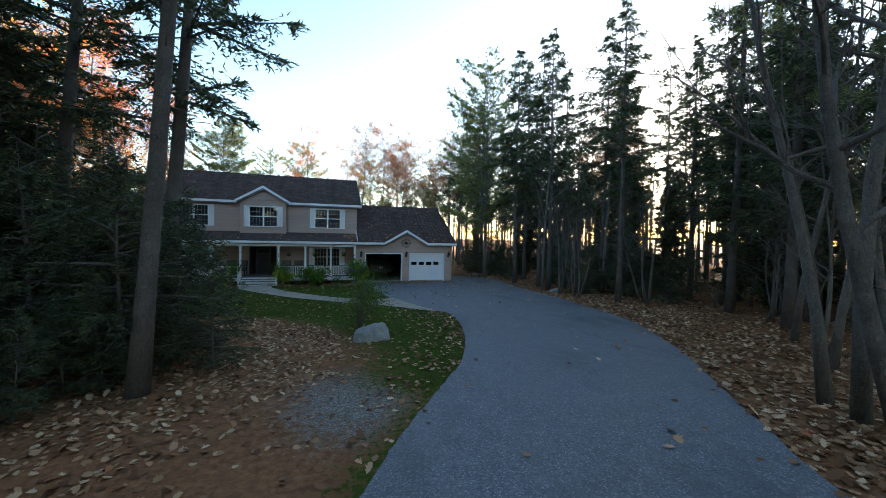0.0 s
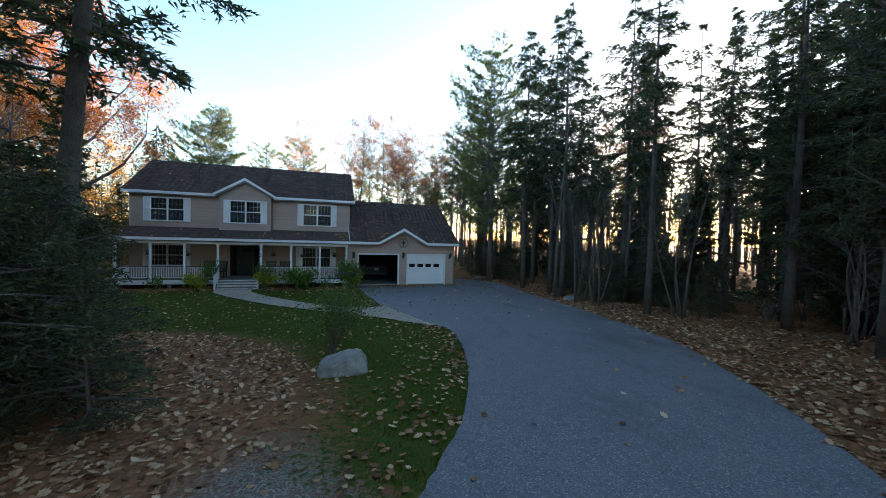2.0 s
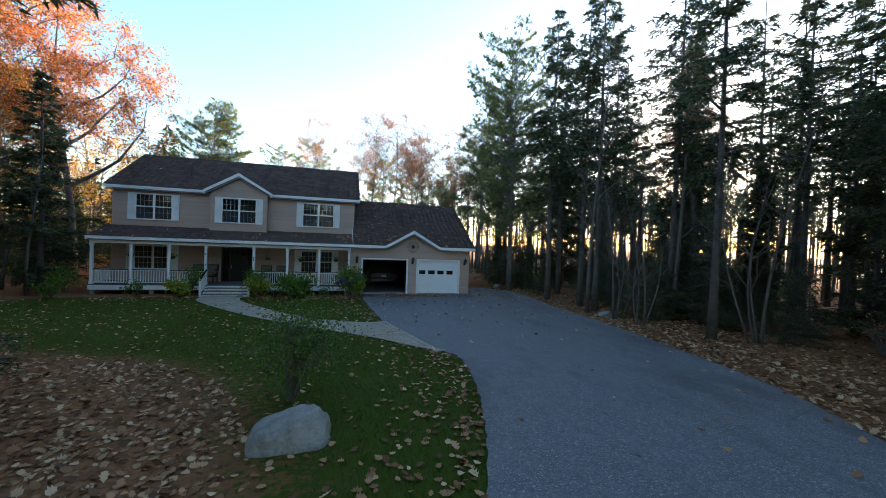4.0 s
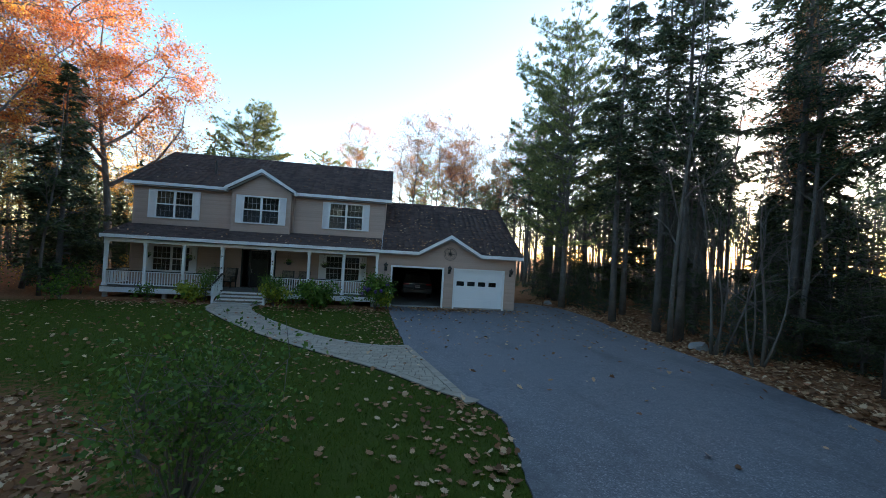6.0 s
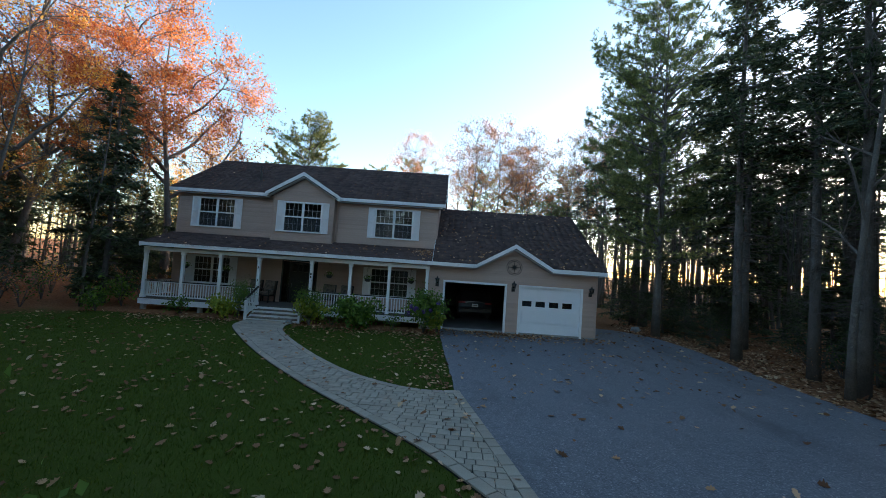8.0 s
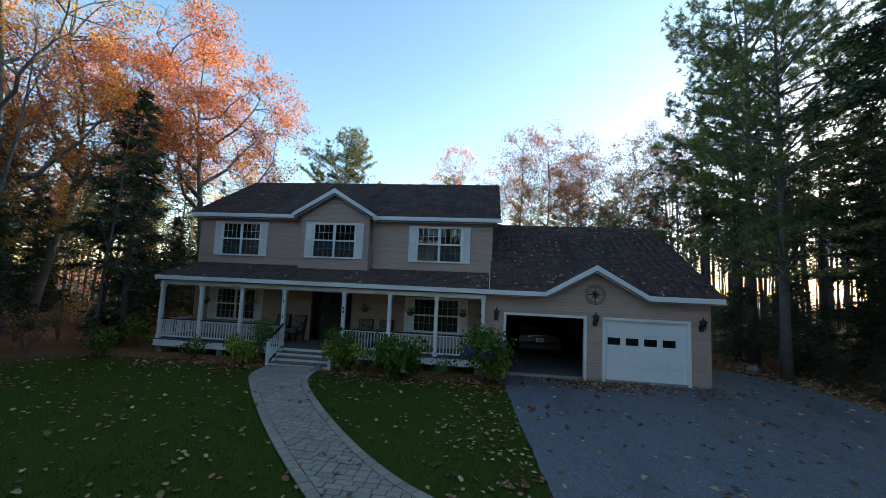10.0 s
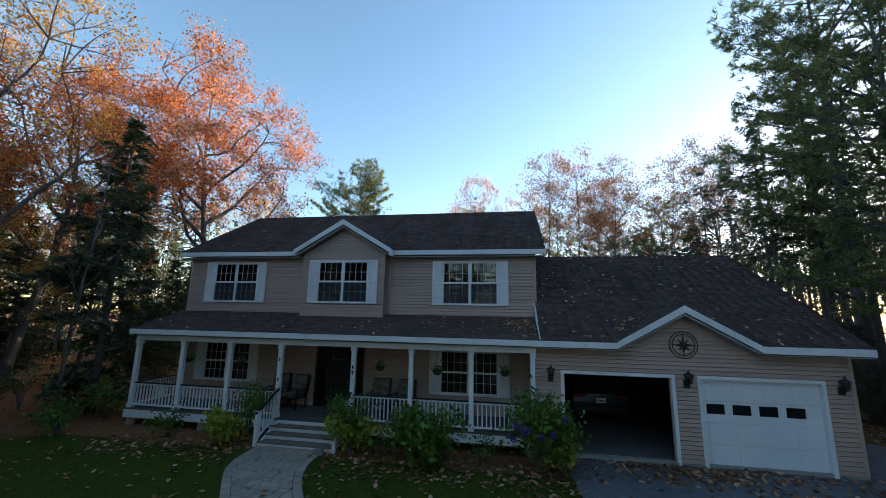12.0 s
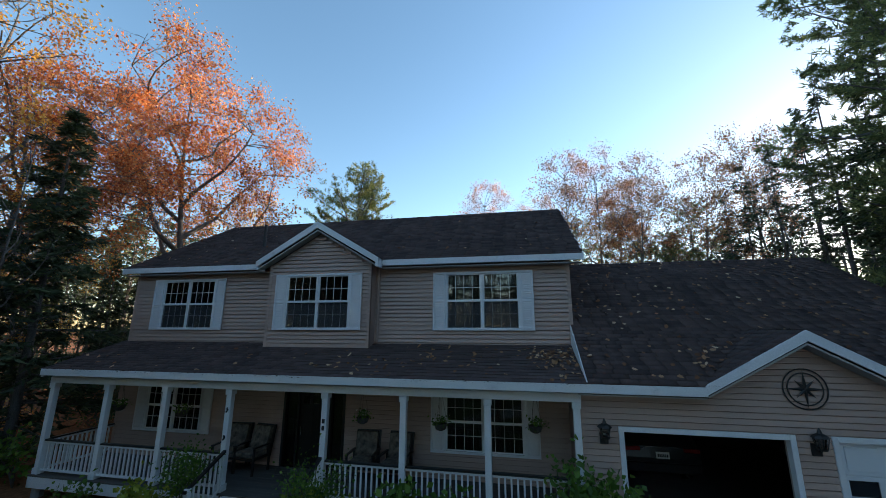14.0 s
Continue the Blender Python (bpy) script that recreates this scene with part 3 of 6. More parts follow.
g.box(-13.68, -13.42, Y_UP + 0.018, Y_UP + 0.03, 0.75, 1.85, 0.008).box(-13.31, -13.05, Y_UP + 0.018, Y_UP + 0.03, 0.75, 1.85, 0.008)
part("leaf", g, M["door"], entry)
for u, w, z0, z1 in ((-13.78, -12.95, 2.06, 2.41), (DOOR[0] + 0.07, -13.86, 0.55, 2.55), (-12.87, DOOR[1] - 0.07, 0.55, 2.55)):
    part("pane", Geo().box(u, w, Y_UP + 0.05, Y_UP + 0.056, z0, z1), M["glass"], entry).visible_shadow = False
part("door_handle", Geo().tube([(-13.72, Y_UP + 0.03, 1.50), (-13.72, Y_UP - 0.04, 1.50), (-13.72, Y_UP - 0.04, 1.30), (-13.72, Y_UP + 0.03, 1.30)], [0.012] * 4, 6), M["chrome"], entry)

# ---- roofs ----
def shingle_material():
    m, nt, out = material("shingle_field")
    gnode = nt.nodes.new("ShaderNodeNewGeometry")
    shade = ramp(nt, gnode.outputs["Random Per Island"], [(0, (0.70, 0.70, 0.72)), (1, (1.15, 1.12, 1.1))])
    grit = noise_tex(nt, 150, 3)
    col = mix(nt, noise_tex(nt, 0.8, 5), (0.070, 0.048, 0.046), (0.135, 0.094, 0.088))
    col = mix(nt, 0.3, col, ramp(nt, grit, [(0.3, (0.02, 0.018, 0.018)), (0.7, (0.12, 0.10, 0.095))]))
    streak = noise_tex(nt, 1.6, 5, stretch=(1, 0.12, 0.12))
    col = mix(nt, ramp(nt, streak, [(0.5, (0, 0, 0)), (0.75, (0.55, 0.55, 0.55))]), col, (0.028, 0.026, 0.027))
    principled(nt, out, mix(nt, 1.0, col, shade, "MULTIPLY"), 0.92, 0, bump(nt, grit, 0.9, 0.004), 0.2)
    return m


M["shingle_field"] = shingle_material()
TAB, EXPO = 0.32, 0.150
tab_mesh = Geo().add([(0, 0, 0.004), (TAB - 0.006, 0, 0.004), (TAB - 0.006, EXPO + 0.03, 0.001), (0, EXPO + 0.03, 0.001),
                      (0, 0, 0.022), (TAB - 0.006, 0, 0.022), (TAB - 0.006, EXPO + 0.03, 0.005), (0, EXPO + 0.03, 0.005)],
                     [(4, 5, 6, 7), (0, 1, 5, 4), (1, 2, 6, 5), (0, 4, 7, 3)])
tab_v, tab_f = np.array(tab_mesh.v), np.array(tab_mesh.f)
tab_data = tab_mesh.mesh("shingle")


def roof_plane(name, corner, along, up, width, length, keep=None, single=None, notch=None):
    """A roof slope: a deck, and on it shingle tabs in courses; single(u, v) picks tabs built one by one."""
    o, eu, ev = Vector(corner), Vector(along).normalized(), Vector(up).normalized()
    n = eu.cross(ev).normalized()
    rot = Matrix((eu, ev, n)).transposed().to_4x4()
    line = [(0, 0), (width, 0), (width, length), (0, length)]
    if notch:
        c, half, deep = notch
        line[1:1] = [(c - half, 0), (c, deep), (c + half, 0)]
    roof = part("roof", Geo().prism(line, 2, -0.10, 0.0), M["shingle"], house, at=Matrix.Translation(o) @ rot)
    m3 = np.array(rot.to_3x3())
    rng = random.Random(hash_name(name))
    vs, fs, k, row = [], [], 0, 0
    v = -0.02
    while v < length - 0.05:
        u = -TAB * rng.random() if row % 2 else -TAB * (0.2 + 0.3 * rng.random())
        while u < width:
            a, b = max(u, -0.02), min(u + TAB - 0.006, width + 0.02)
            mid = ((a + b) / 2, v + EXPO / 2)
            if b - a > 0.06 and (keep is None or keep(*mid)):
                lift = rng.uniform(0, 0.004)
                if single and single(*mid) and b - a > TAB - 0.02:
                    part("shingle", tab_data, M["shingle"], roof, at=pose(a, v + rng.uniform(-0.004, 0.004), lift))
                else:
                    q = tab_v.copy()
                    q[:, 0] = np.where(q[:, 0] > 0.1, b, a)
                    q[:, 1] += v + rng.uniform(-0.004, 0.004)
                    q[:, 2] += lift
                    vs.append(q)
                    fs.append(tab_f + k)
                    k += 8
            u += TAB
        v += EXPO
        row += 1
    me = array_mesh("shingles", np.concatenate(vs), np.concatenate(fs))
    tagged(part("shingles", me, M["shingle_field"], roof), kind="stuff")
    return roof


def hash_name(s):
    return sum(ord(c) * (i + 1) for i, c in enumerate(s))


def slope(x0, x1, ya, za, yb, zb, **kw):
    d = Vector((0, yb - ya, zb - za))
    return roof_plane("roof%.1f%.1f" % (x0, ya), (x0, ya, za), (1, 0, 0), d, x1 - x0, d.length, **kw)


slope(-20.07, -6.42, 1.32, 5.83, 5.65, 8.31, keep=lambda u, v: abs(u - 6.73) > 1.72 - v * 0.80, notch=(6.73, 1.66, 2.0))
GS = (6.18 - 3.02) / (5.25 + 0.36)
slope(-6.76, 0.90, -0.36, 3.02, 5.25, 6.18, keep=lambda u, v: abs(u - 3.62) > 1.62 - v * 0.83, notch=(3.62, 1.56, 1.85))
slope(-19.89, -6.765, -0.36, 3.0, Y_UP - 0.03, 3.61, single=lambda u, v: u > 6.6)
# rear slopes, plain decks with courses too far round to be seen
g = Geo()
g.prism([(5.65, 8.31), (9.98, 5.83), (9.98, 5.73), (5.65, 8.21)], 0, -20.07, -6.42)
g.prism([(5.25, 6.18), (10.86, 3.02), (10.86, 2.92), (5.25, 6.08)], 0, -6.72, 0.90)
part("roof", g, M["shingle"], house, "rear roof slope of dark asphalt shingles")


def small_gable(xc, half, yf, z_top, z_low, y_back, y_low_back):
    """A cross gable: two slopes from its own ridge down to the big roof, with white rake boards."""
    for s in (-1, 1):
        down = Vector((s * half, 0, z_low - z_top))
        length = down.length
        e_up = -down.normalized()
        corner = Vector((xc + s * half, yf, z_low))
        depth = y_back - yf
        low = y_low_back - yf

        def inside(u, v, s=s, depth=depth, low=low, length=length):
            d = u if s > 0 else depth - u
            return d < low + (depth - low) * v / length
        along = Vector((0, 1, 0)) if s > 0 else Vector((0, -1, 0))
        c0 = corner if s > 0 else corner + Vector((0, depth, 0))
        n = along.cross(e_up).normalized()
        rot = Matrix((along, e_up, n)).transposed().to_4x4()
        deck = Geo().prism([(0 if s > 0 else depth, 0), (low if s > 0 else depth - low, 0), (depth if s > 0 else 0, length), (0 if s > 0 else depth, length)], 2, -0.09, 0.0)
        ob = part("roof", deck, M["shingle"], house, at=Matrix.Translation(c0) @ rot)
        slab_owner["gable%.1f%d" % (xc, s)] = ob
        sub_roof("gable%.1f%d" % (xc, s), depth, length, inside)
        # rake board along the front edge
        t = 0.165
        a, b = (xc, z_top + 0.005), (xc + s * half, z_low + 0.005)
        part("rake_board", Geo().prism([a, b, (b[0], b[1] - t), (a[0], a[1] - t * 1.12)], 1, yf - 0.03, yf + 0.012), M["fascia"], house)


def sub_roof(name, width, length, keep):
    roof = slab_owner[name]
    rng = random.Random(hash_name(name))
    vs, fs, k = [], [], 0
    v = -0.02
    while v < length - 0.05:
        u = -TAB * rng.random()
        while u < width:
            a, b = max(u, -0.02), min(u + TAB - 0.006, width)
            if b - a > 0.05 and keep((a + b) / 2, v + EXPO / 2):
                q = tab_v.copy()
                q[:, 0] = np.where(q[:, 0] > 0.1, b, a)
                q[:, 1] += v
                q[:, 2] += rng.uniform(0, 0.004)
                vs.append(q)
                fs.append(tab_f + k)
                k += 8
            u += TAB
        v += EXPO
    tagged(part("shingles", array_mesh("shingles", np.concatenate(vs), np.concatenate(fs)), M["shingle_field"], roof), kind="stuff")


slab_owner = {}
small_gable(-13.34, 1.80, 1.00, 6.90, 5.83, 3.20, 1.34)
small_gable(-3.14, 1.68, -0.36, 3.99, 3.02, 1.36, -0.33)
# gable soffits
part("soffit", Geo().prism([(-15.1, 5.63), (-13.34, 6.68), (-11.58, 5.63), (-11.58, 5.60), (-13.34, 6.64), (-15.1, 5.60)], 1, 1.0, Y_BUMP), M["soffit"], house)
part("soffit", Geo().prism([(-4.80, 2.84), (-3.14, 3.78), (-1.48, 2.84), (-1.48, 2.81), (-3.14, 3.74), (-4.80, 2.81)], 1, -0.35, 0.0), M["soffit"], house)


def fascia(x0, x1, y, z0, z1):
    part("fascia", Geo().box(x0, x1, y - 0.025, y + 0.015, z0, z1, 0.006), M["fascia"], house)


fascia(-20.07, -15.12, 1.31, 5.66, 5.82)
fascia(-11.56, -6.42, 1.31, 5.66, 5.82)
fascia(-19.90, -4.80, -0.375, 2.84, 3.0)
fascia(-1.48, 0.91, -0.375, 2.84, 3.015)
for s, x0 in ((-1, -15.12), (1, -11.56)):
    part("gable_return", Geo().box(x0 - 0.06 if s > 0 else x0 - 0.02, x0 + 0.02 if s > 0 else x0 + 0.06, 0.98, 1.30, 5.60, 5.83, 0.006), M["fascia"], house)
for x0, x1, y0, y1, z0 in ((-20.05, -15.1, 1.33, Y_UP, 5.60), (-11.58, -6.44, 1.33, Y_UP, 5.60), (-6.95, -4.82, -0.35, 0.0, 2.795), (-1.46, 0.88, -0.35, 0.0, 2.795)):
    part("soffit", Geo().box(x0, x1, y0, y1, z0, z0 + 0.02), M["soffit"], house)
for x0, x1, ya, za, yb, zb in ((-20.09, -20.05, 1.32, 5.83, 5.65, 8.31), (-6.44, -6.40, 1.32, 5.83, 5.65, 8.31), (0.88, 0.92, -0.36, 3.02, 5.25, 6.18), (-19.91, -19.87, -0.36, 3.0, 1.56, 3.61)):
    part("rake_board", Geo().prism([(ya, za - 0.005), (yb, zb - 0.005), (yb, zb - 0.2), (ya, za - 0.2)], 0, x0, x1), M["fascia"], house)
part("flashing", Geo().prism([(-0.34, 3.03), (1.56, 3.03 + 1.90 * GS), (1.56, 3.05), (-0.34, 3.02)], 0, -6.80, -6.77), M["fascia"], house, "white flashing board where two roofs meet")
part("vent_pipe", Geo().tube([(-16.4, 2.9, 6.55), (-16.4, 2.9, 7.5)], [0.055, 0.055], 10), M["black"], house, "black roof vent pipe")

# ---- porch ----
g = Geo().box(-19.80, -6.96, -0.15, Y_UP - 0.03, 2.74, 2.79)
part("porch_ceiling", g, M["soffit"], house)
part("beam", Geo().box(-19.80, -6.90, -0.20, -0.03, 2.64, 2.80, 0.006), M["white"], house)
part("beam", Geo().box(-19.80, -19.63, -0.03, Y_UP - 0.03, 2.64, 2.80, 0.006), M["white"], house)
deck_h = 0.52
for i in range(13):
    y0 = -0.24 + i * 0.14
    part("deck_board", Geo().box(-19.86, -6.96, y0, y0 + 0.135, deck_h - 0.035, deck_h, 0.004), M["deck"], house)
part("skirt_board", Geo().box(-19.84, -14.50, -0.235, -0.20, 0.24, 0.48, 0.004), M["fascia"], house)
part("skirt_board", Geo().box(-12.22, -6.96, -0.235, -0.20, 0.24, 0.48, 0.004), M["fascia"], house)
part("skirt_board", Geo().box(-19.84, -19.80, -0.20, Y_UP, 0.24, 0.48, 0.004), M["fascia"], house)
g = Geo().box(X_L, X_R, Y_UP - 0.01, Y_UP + 0.2, -0.1, 0.5).box(-6.97, X_G + 0.01, -0.006, 0.16, -0.1, 0.10)
part("foundation", g, M["foundation"], house)
for x in (-19.7, -17.1, -14.5, -12.2, -9.6, -7.1):
    part("pier", Geo().lathe([(0.12, -0.1), (0.12, 0.28)], 12, (x, -0.05, 0)), M["foundation"], house)
POSTS = [-19.73, -18.02, -16.31, -14.56, -12.18, -10.42, -8.68, -6.99]
PY = -0.11
post = Geo().box(-0.065, 0.065, -0.065, 0.065, deck_h, 2.64, 0.008).box(-0.085, 0.085, -0.085, 0.085, deck_h, deck_h + 0.14, 0.008).box(-0.085, 0.085, -0.085, 0.085, 2.52, 2.64, 0.008)
post_data = post.mesh("porch_post")
for x in POSTS:
    part("porch_post", post_data, M["white"], house, at=pose(x, PY, 0))
baluster_data = Geo().box(-0.018, 0.018, -0.018, 0.018, 0.62, 1.26, 0.004).mesh("baluster")


def railing(a, b):
    """A rail section between two points of the deck, with separate balusters."""
    d = Vector((b[0] - a[0], b[1] - a[1], 0))
    n = max(3, round(d.length / 0.118))
    ang = math.degrees(math.atan2(d.y, d.x))
    rail = part("railing", Geo().box(0, d.length, -0.03, 0.03, 0.59, 0.64, 0.006).box(0, d.length, -0.025, 0.025, 1.22, 1.265, 0.006), M["white"], house, at=pose(a[0], a[1], 0, 0, 0, ang))
    part("rail_cap", Geo().box(0, d.length, -0.045, 0.045, 1.265, 1.305, 0.01), M["door"], rail, "dark-stained cap of the rail")
    for i in range(1, n):
        part("baluster", baluster_data, M["white"], rail, at=pose(d.length * i / n, 0, 0))


for i in (0, 1, 2, 4, 5, 6):
    railing((POSTS[i] + 0.065, PY), (POSTS[i + 1] - 0.065, PY))
railing((-19.73, PY + 0.065), (-19.73, Y_UP - 0.03))

STRING = [(-0.25, 0.0), (-0.25, 0.48), (-0.52, 0.35), (-0.80, 0.22), (-1.08, 0.09), (-1.08, 0.0)]
stairs = part("stairs", Geo().prism(STRING, 0, -14.42, -14.38), M["white"], house)
part("stringer", Geo().prism(STRING, 0, -12.32, -12.28), M["white"], stairs)
for i, (yt, zt) in enumerate(((-0.53, 0.39), (-0.81, 0.26), (-1.09, 0.13))):
    for k in (0, 1):
        part("tread", Geo().box(-14.46, -12.24, yt + 0.15 * k, yt + 0.15 * k + 0.145, zt - 0.035, zt, 0.006), M["tread"], stairs, "weathered brown wooden tread")
    part("riser", Geo().box(-14.40, -12.30, yt + 0.035, yt + 0.055, zt - 0.13, zt - 0.036), M["white"], stairs)
part("riser", Geo().box(-14.40, -12.30, -0.232, -0.212, 0.39, deck_h - 0.036), M["white"], stairs)
for x in (-14.50, -12.20):
    sr = part("stair_rail", Geo().box(x - 0.05, x + 0.05, -1.12, -1.02, 0.0, 0.92, 0.008).prism([(-1.02, 0.16), (-0.17, 0.60), (-0.17, 0.65), (-1.02, 0.21)], 0, x - 0.02, x + 0.02), M["white"], house)
    part("rail_cap", Geo().prism([(-1.14, 0.84), (-0.17, 1.32), (-0.17, 1.37), (-1.14, 0.89)], 0, x - 0.035, x + 0.035), M["door"], sr, "black sloping handrail")
    for i in range(6):
        y = -0.92 + i * 0.135
        zz = 0.185 + (y + 1.02) * 0.52
        part("baluster", Geo().box(x - 0.016, x + 0.016, y - 0.016, y + 0.016, zz, zz + 0.70), M["white"], sr)

# ---- garage ----
for u, w in ((-6.25, -3.39), (-2.86, 0.0)):
    g = Geo().box(u, u + 0.092, -0.045, 0.10, 0.0, 2.22, 0.006).box(w - 0.092, w, -0.045, 0.10, 0.0, 2.22, 0.006).box(u + 0.092, w - 0.092, -0.043, 0.10, 2.128, 2.22, 0.006)
    part("door_trim", g, M["white"], house)
gd = part("garage_door", Geo().box(-2.77, -0.09, 0.10, 0.13, 0.02, 2.14), M["garage"], house, "closed white panelled garage door with four small lights")
for r in range(4):
    z0 = 0.03 + r * 0.525
    if r == 2:
        continue
    part("panel", Geo().box(-2.765, -0.095, 0.075, 0.10, z0, z0 + 0.515, 0.008), M["garage"], gd)
    for c in range(4):
        x0 = -2.70 + c * 0.655
        part("panel_field", Geo().box(x0 + 0.05, x0 + 0.53, 0.062, 0.076, z0 + 0.07, z0 + 0.445, 0.003), M["garage"], gd)
z0 = 0.03 + 2 * 0.525
g = Geo().box(-2.765, -0.095, 0.075, 0.10, z0, z0 + 0.20, 0.004).box(-2.765, -0.095, 0.075, 0.10, z0 + 0.445, z0 + 0.515, 0.004)
lights = [(-2.66 + c * 0.60, -2.66 + c * 0.60 + 0.42) for c in range(4)]
edges = [-2.765] + [v for l in lights for v in l] + [-0.095]
for a, b in zip(edges[::2], edges[1::2]):
    g.box(a, b, 0.075, 0.10, z0 + 0.20, z0 + 0.445, 0.004)
part("panel", g, M["garage"], gd)
for a, b in lights:
    part("pane", Geo().box(a, b, 0.085, 0.090, z0 + 0.20, z0 + 0.445), M["glass"], gd).visible_shadow = False
    # near-black sheet stands in for the unlit garage behind the glass
    part("backing", Geo().box(a, b, 0.096, 0.099, z0 + 0.20, z0 + 0.445), M["door"], gd)
g = Geo()
g.box(-6.70, 0.47, 0.15, 10.38, -0.08, 0.03)
part("slab", g, M["slab"], house)
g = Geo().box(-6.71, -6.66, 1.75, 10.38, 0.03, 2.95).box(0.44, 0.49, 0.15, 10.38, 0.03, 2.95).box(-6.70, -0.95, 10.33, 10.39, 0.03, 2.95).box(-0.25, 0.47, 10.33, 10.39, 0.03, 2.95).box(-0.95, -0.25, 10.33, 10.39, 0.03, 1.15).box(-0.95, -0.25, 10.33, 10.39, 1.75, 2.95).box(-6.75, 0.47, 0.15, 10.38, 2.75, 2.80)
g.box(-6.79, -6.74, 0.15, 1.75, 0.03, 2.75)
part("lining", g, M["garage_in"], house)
g = Geo().box(-0.95, -0.25, 10.36, 10.40, 1.15, 1.19).box(-0.95, -0.25, 10.36, 10.40, 1.71, 1.75).box(-0.62, -0.58, 10.36, 10.40, 1.19, 1.71).box(-0.95, -0.91, 10.36, 10.40, 1.19, 1.71).box(-0.29, -0.25, 10.36, 10.40, 1.19, 1.71).box(-0.95, -0.25, 10.362, 10.398, 1.44, 1.46)
part("window", g, M["white"], house, "small window in the garage's back wall")
part("raised_door", Geo().box(-6.14, -3.50, 0.35, 2.7, 2.30, 2.34), M["garage"], house, "raised garage door under the ceiling")

# ---- ground ----
def smooth_line(pts, n=8):
    """A curve through the points."""
    p = [Vector(q) for q in pts]
    out = []
    for i in range(len(p) - 1):
        a, b, c, d = p[max(i - 1, 0)], p[i], p[i + 1], p[min(i + 2, len(p) - 1)]
        for k in range(n):
            t = k / n
            out.append(0.5 * (2 * b + (c - a) * t + (2 * a - 5 * b + 4 * c - d) * t * t + (3 * b - a - 3 * c + d) * t ** 3))
    out.append(p[-1])
    return out


DRIVE_L = smooth_line([(-22, -47), (-14.2, -33.5), (-10.7, -27.8), (-8.7, -24.3), (-7.75, -22.8), (-7.0, -21.7), (-6.4, -20.8), (-5.85, -19.6), (-5.3, -18.2), (-4.8, -16.5), (-4.47, -14.7), (-4.45, -13.9), (-4.7, -13.4), (-5.15, -11.8), (-5.7, -9.0), (-5.87, -6.5), (-6.2, -1.9), (-6.26, 0.0)])
DRIVE_R = smooth_line([(-14.5, -47), (-8.6, -34), (-6.2, -29.3), (-4.4, -26.3), (-3.6, -25.2), (-2.7, -24.0), (-1.0, -21.8), (0.2, -19.9), (1.2, -18.1), (1.85, -16.3), (2.6, -13.3), (3.1, -11.2), (3.65, -8.2), (4.0, -5.0), (4.4, -1.5), (4.2, 1.6), (3.2, 3.2), (1.9, 3.7), (0.7, 3.9)])
WALK_U = smooth_line([(-12.45, -1.10), (-12.4, -2.0), (-11.9, -3.15), (-10.2, -5.45), (-8.6, -7.3), (-7.5, -8.22), (-6.5, -8.65), (-5.66, -8.55)])
WALK_D = smooth_line([(-14.40, -1.10), (-14.3, -2.2), (-13.75, -3.2), (-11.5, -6.05), (-9.2, -8.65), (-7.5, -10.35), (-6.3, -11.55), (-5.4, -12.75), (-4.72, -13.48)])


def poly_mask(poly, X, Y):
    inside = np.zeros(X.shape, bool)
    n = len(poly)
    for i in range(n):
        x0, y0, x1, y1 = poly[i][0], poly[i][1], poly[(i + 1) % n][0], poly[(i + 1) % n][1]
        if y0 == y1:
            continue
        c = ((y0 > Y) != (y1 > Y)) & (X < (x1 - x0) * (Y - y0) / (y1 - y0) + x0)
        inside ^= c
    return inside


def line_dist(line, X, Y):
    best = np.full(X.shape, 1e9)
    for a, b in zip(line, line[1:]):
        dx, dy = b[0] - a[0], b[1] - a[1]
        t = np.clip(((X - a[0]) * dx + (Y - a[1]) * dy) / max(dx * dx + dy * dy, 1e-9), 0, 1)
        best = np.minimum(best, np.hypot(X - a[0] - t * dx, Y - a[1] - t * dy))
    return best


DRIVE_POLY = [(p[0], p[1]) for p in DRIVE_L] + [(0.66, 0.0)] + [(p[0], p[1]) for p in reversed(DRIVE_R)]
WALK_POLY = [(p[0], p[1]) for p in WALK_U] + [(p[0], p[1]) for p in reversed(WALK_D)]
LAWN = smooth_line([(-21.5, -2.0), (-23.0, -6.0), (-20.5, -10.5), (-16.5, -11.8), (-13.0, -12.6), (-11.0, -13.8), (-9.7, -15.0), (-8.8, -17.1), (-8.3, -18.6), (-8.25, -20.0), (-8.5, -21.6), (-8.3, -22.6)], 5)
LAWN_POLY = [(p[0], p[1]) for p in LAWN] + [(-6.5, -22), (-5, -19), (-3.5, -15), (-3.5, -12), (-5, -9), (-5.8, -5), (-6.0, -0.9), (-12, -1.0), (-20.0, -1.0)]


def fall(Y):
    """The yard's slope: it drops towards the house and is level before the doors."""
    d = -np.maximum(Y, -31.0) - 6.1
    return 0.0448 * np.where(d > 1.5, d, np.where(d < -1.5, 0.0, (d + 1.5) ** 2 / 6))


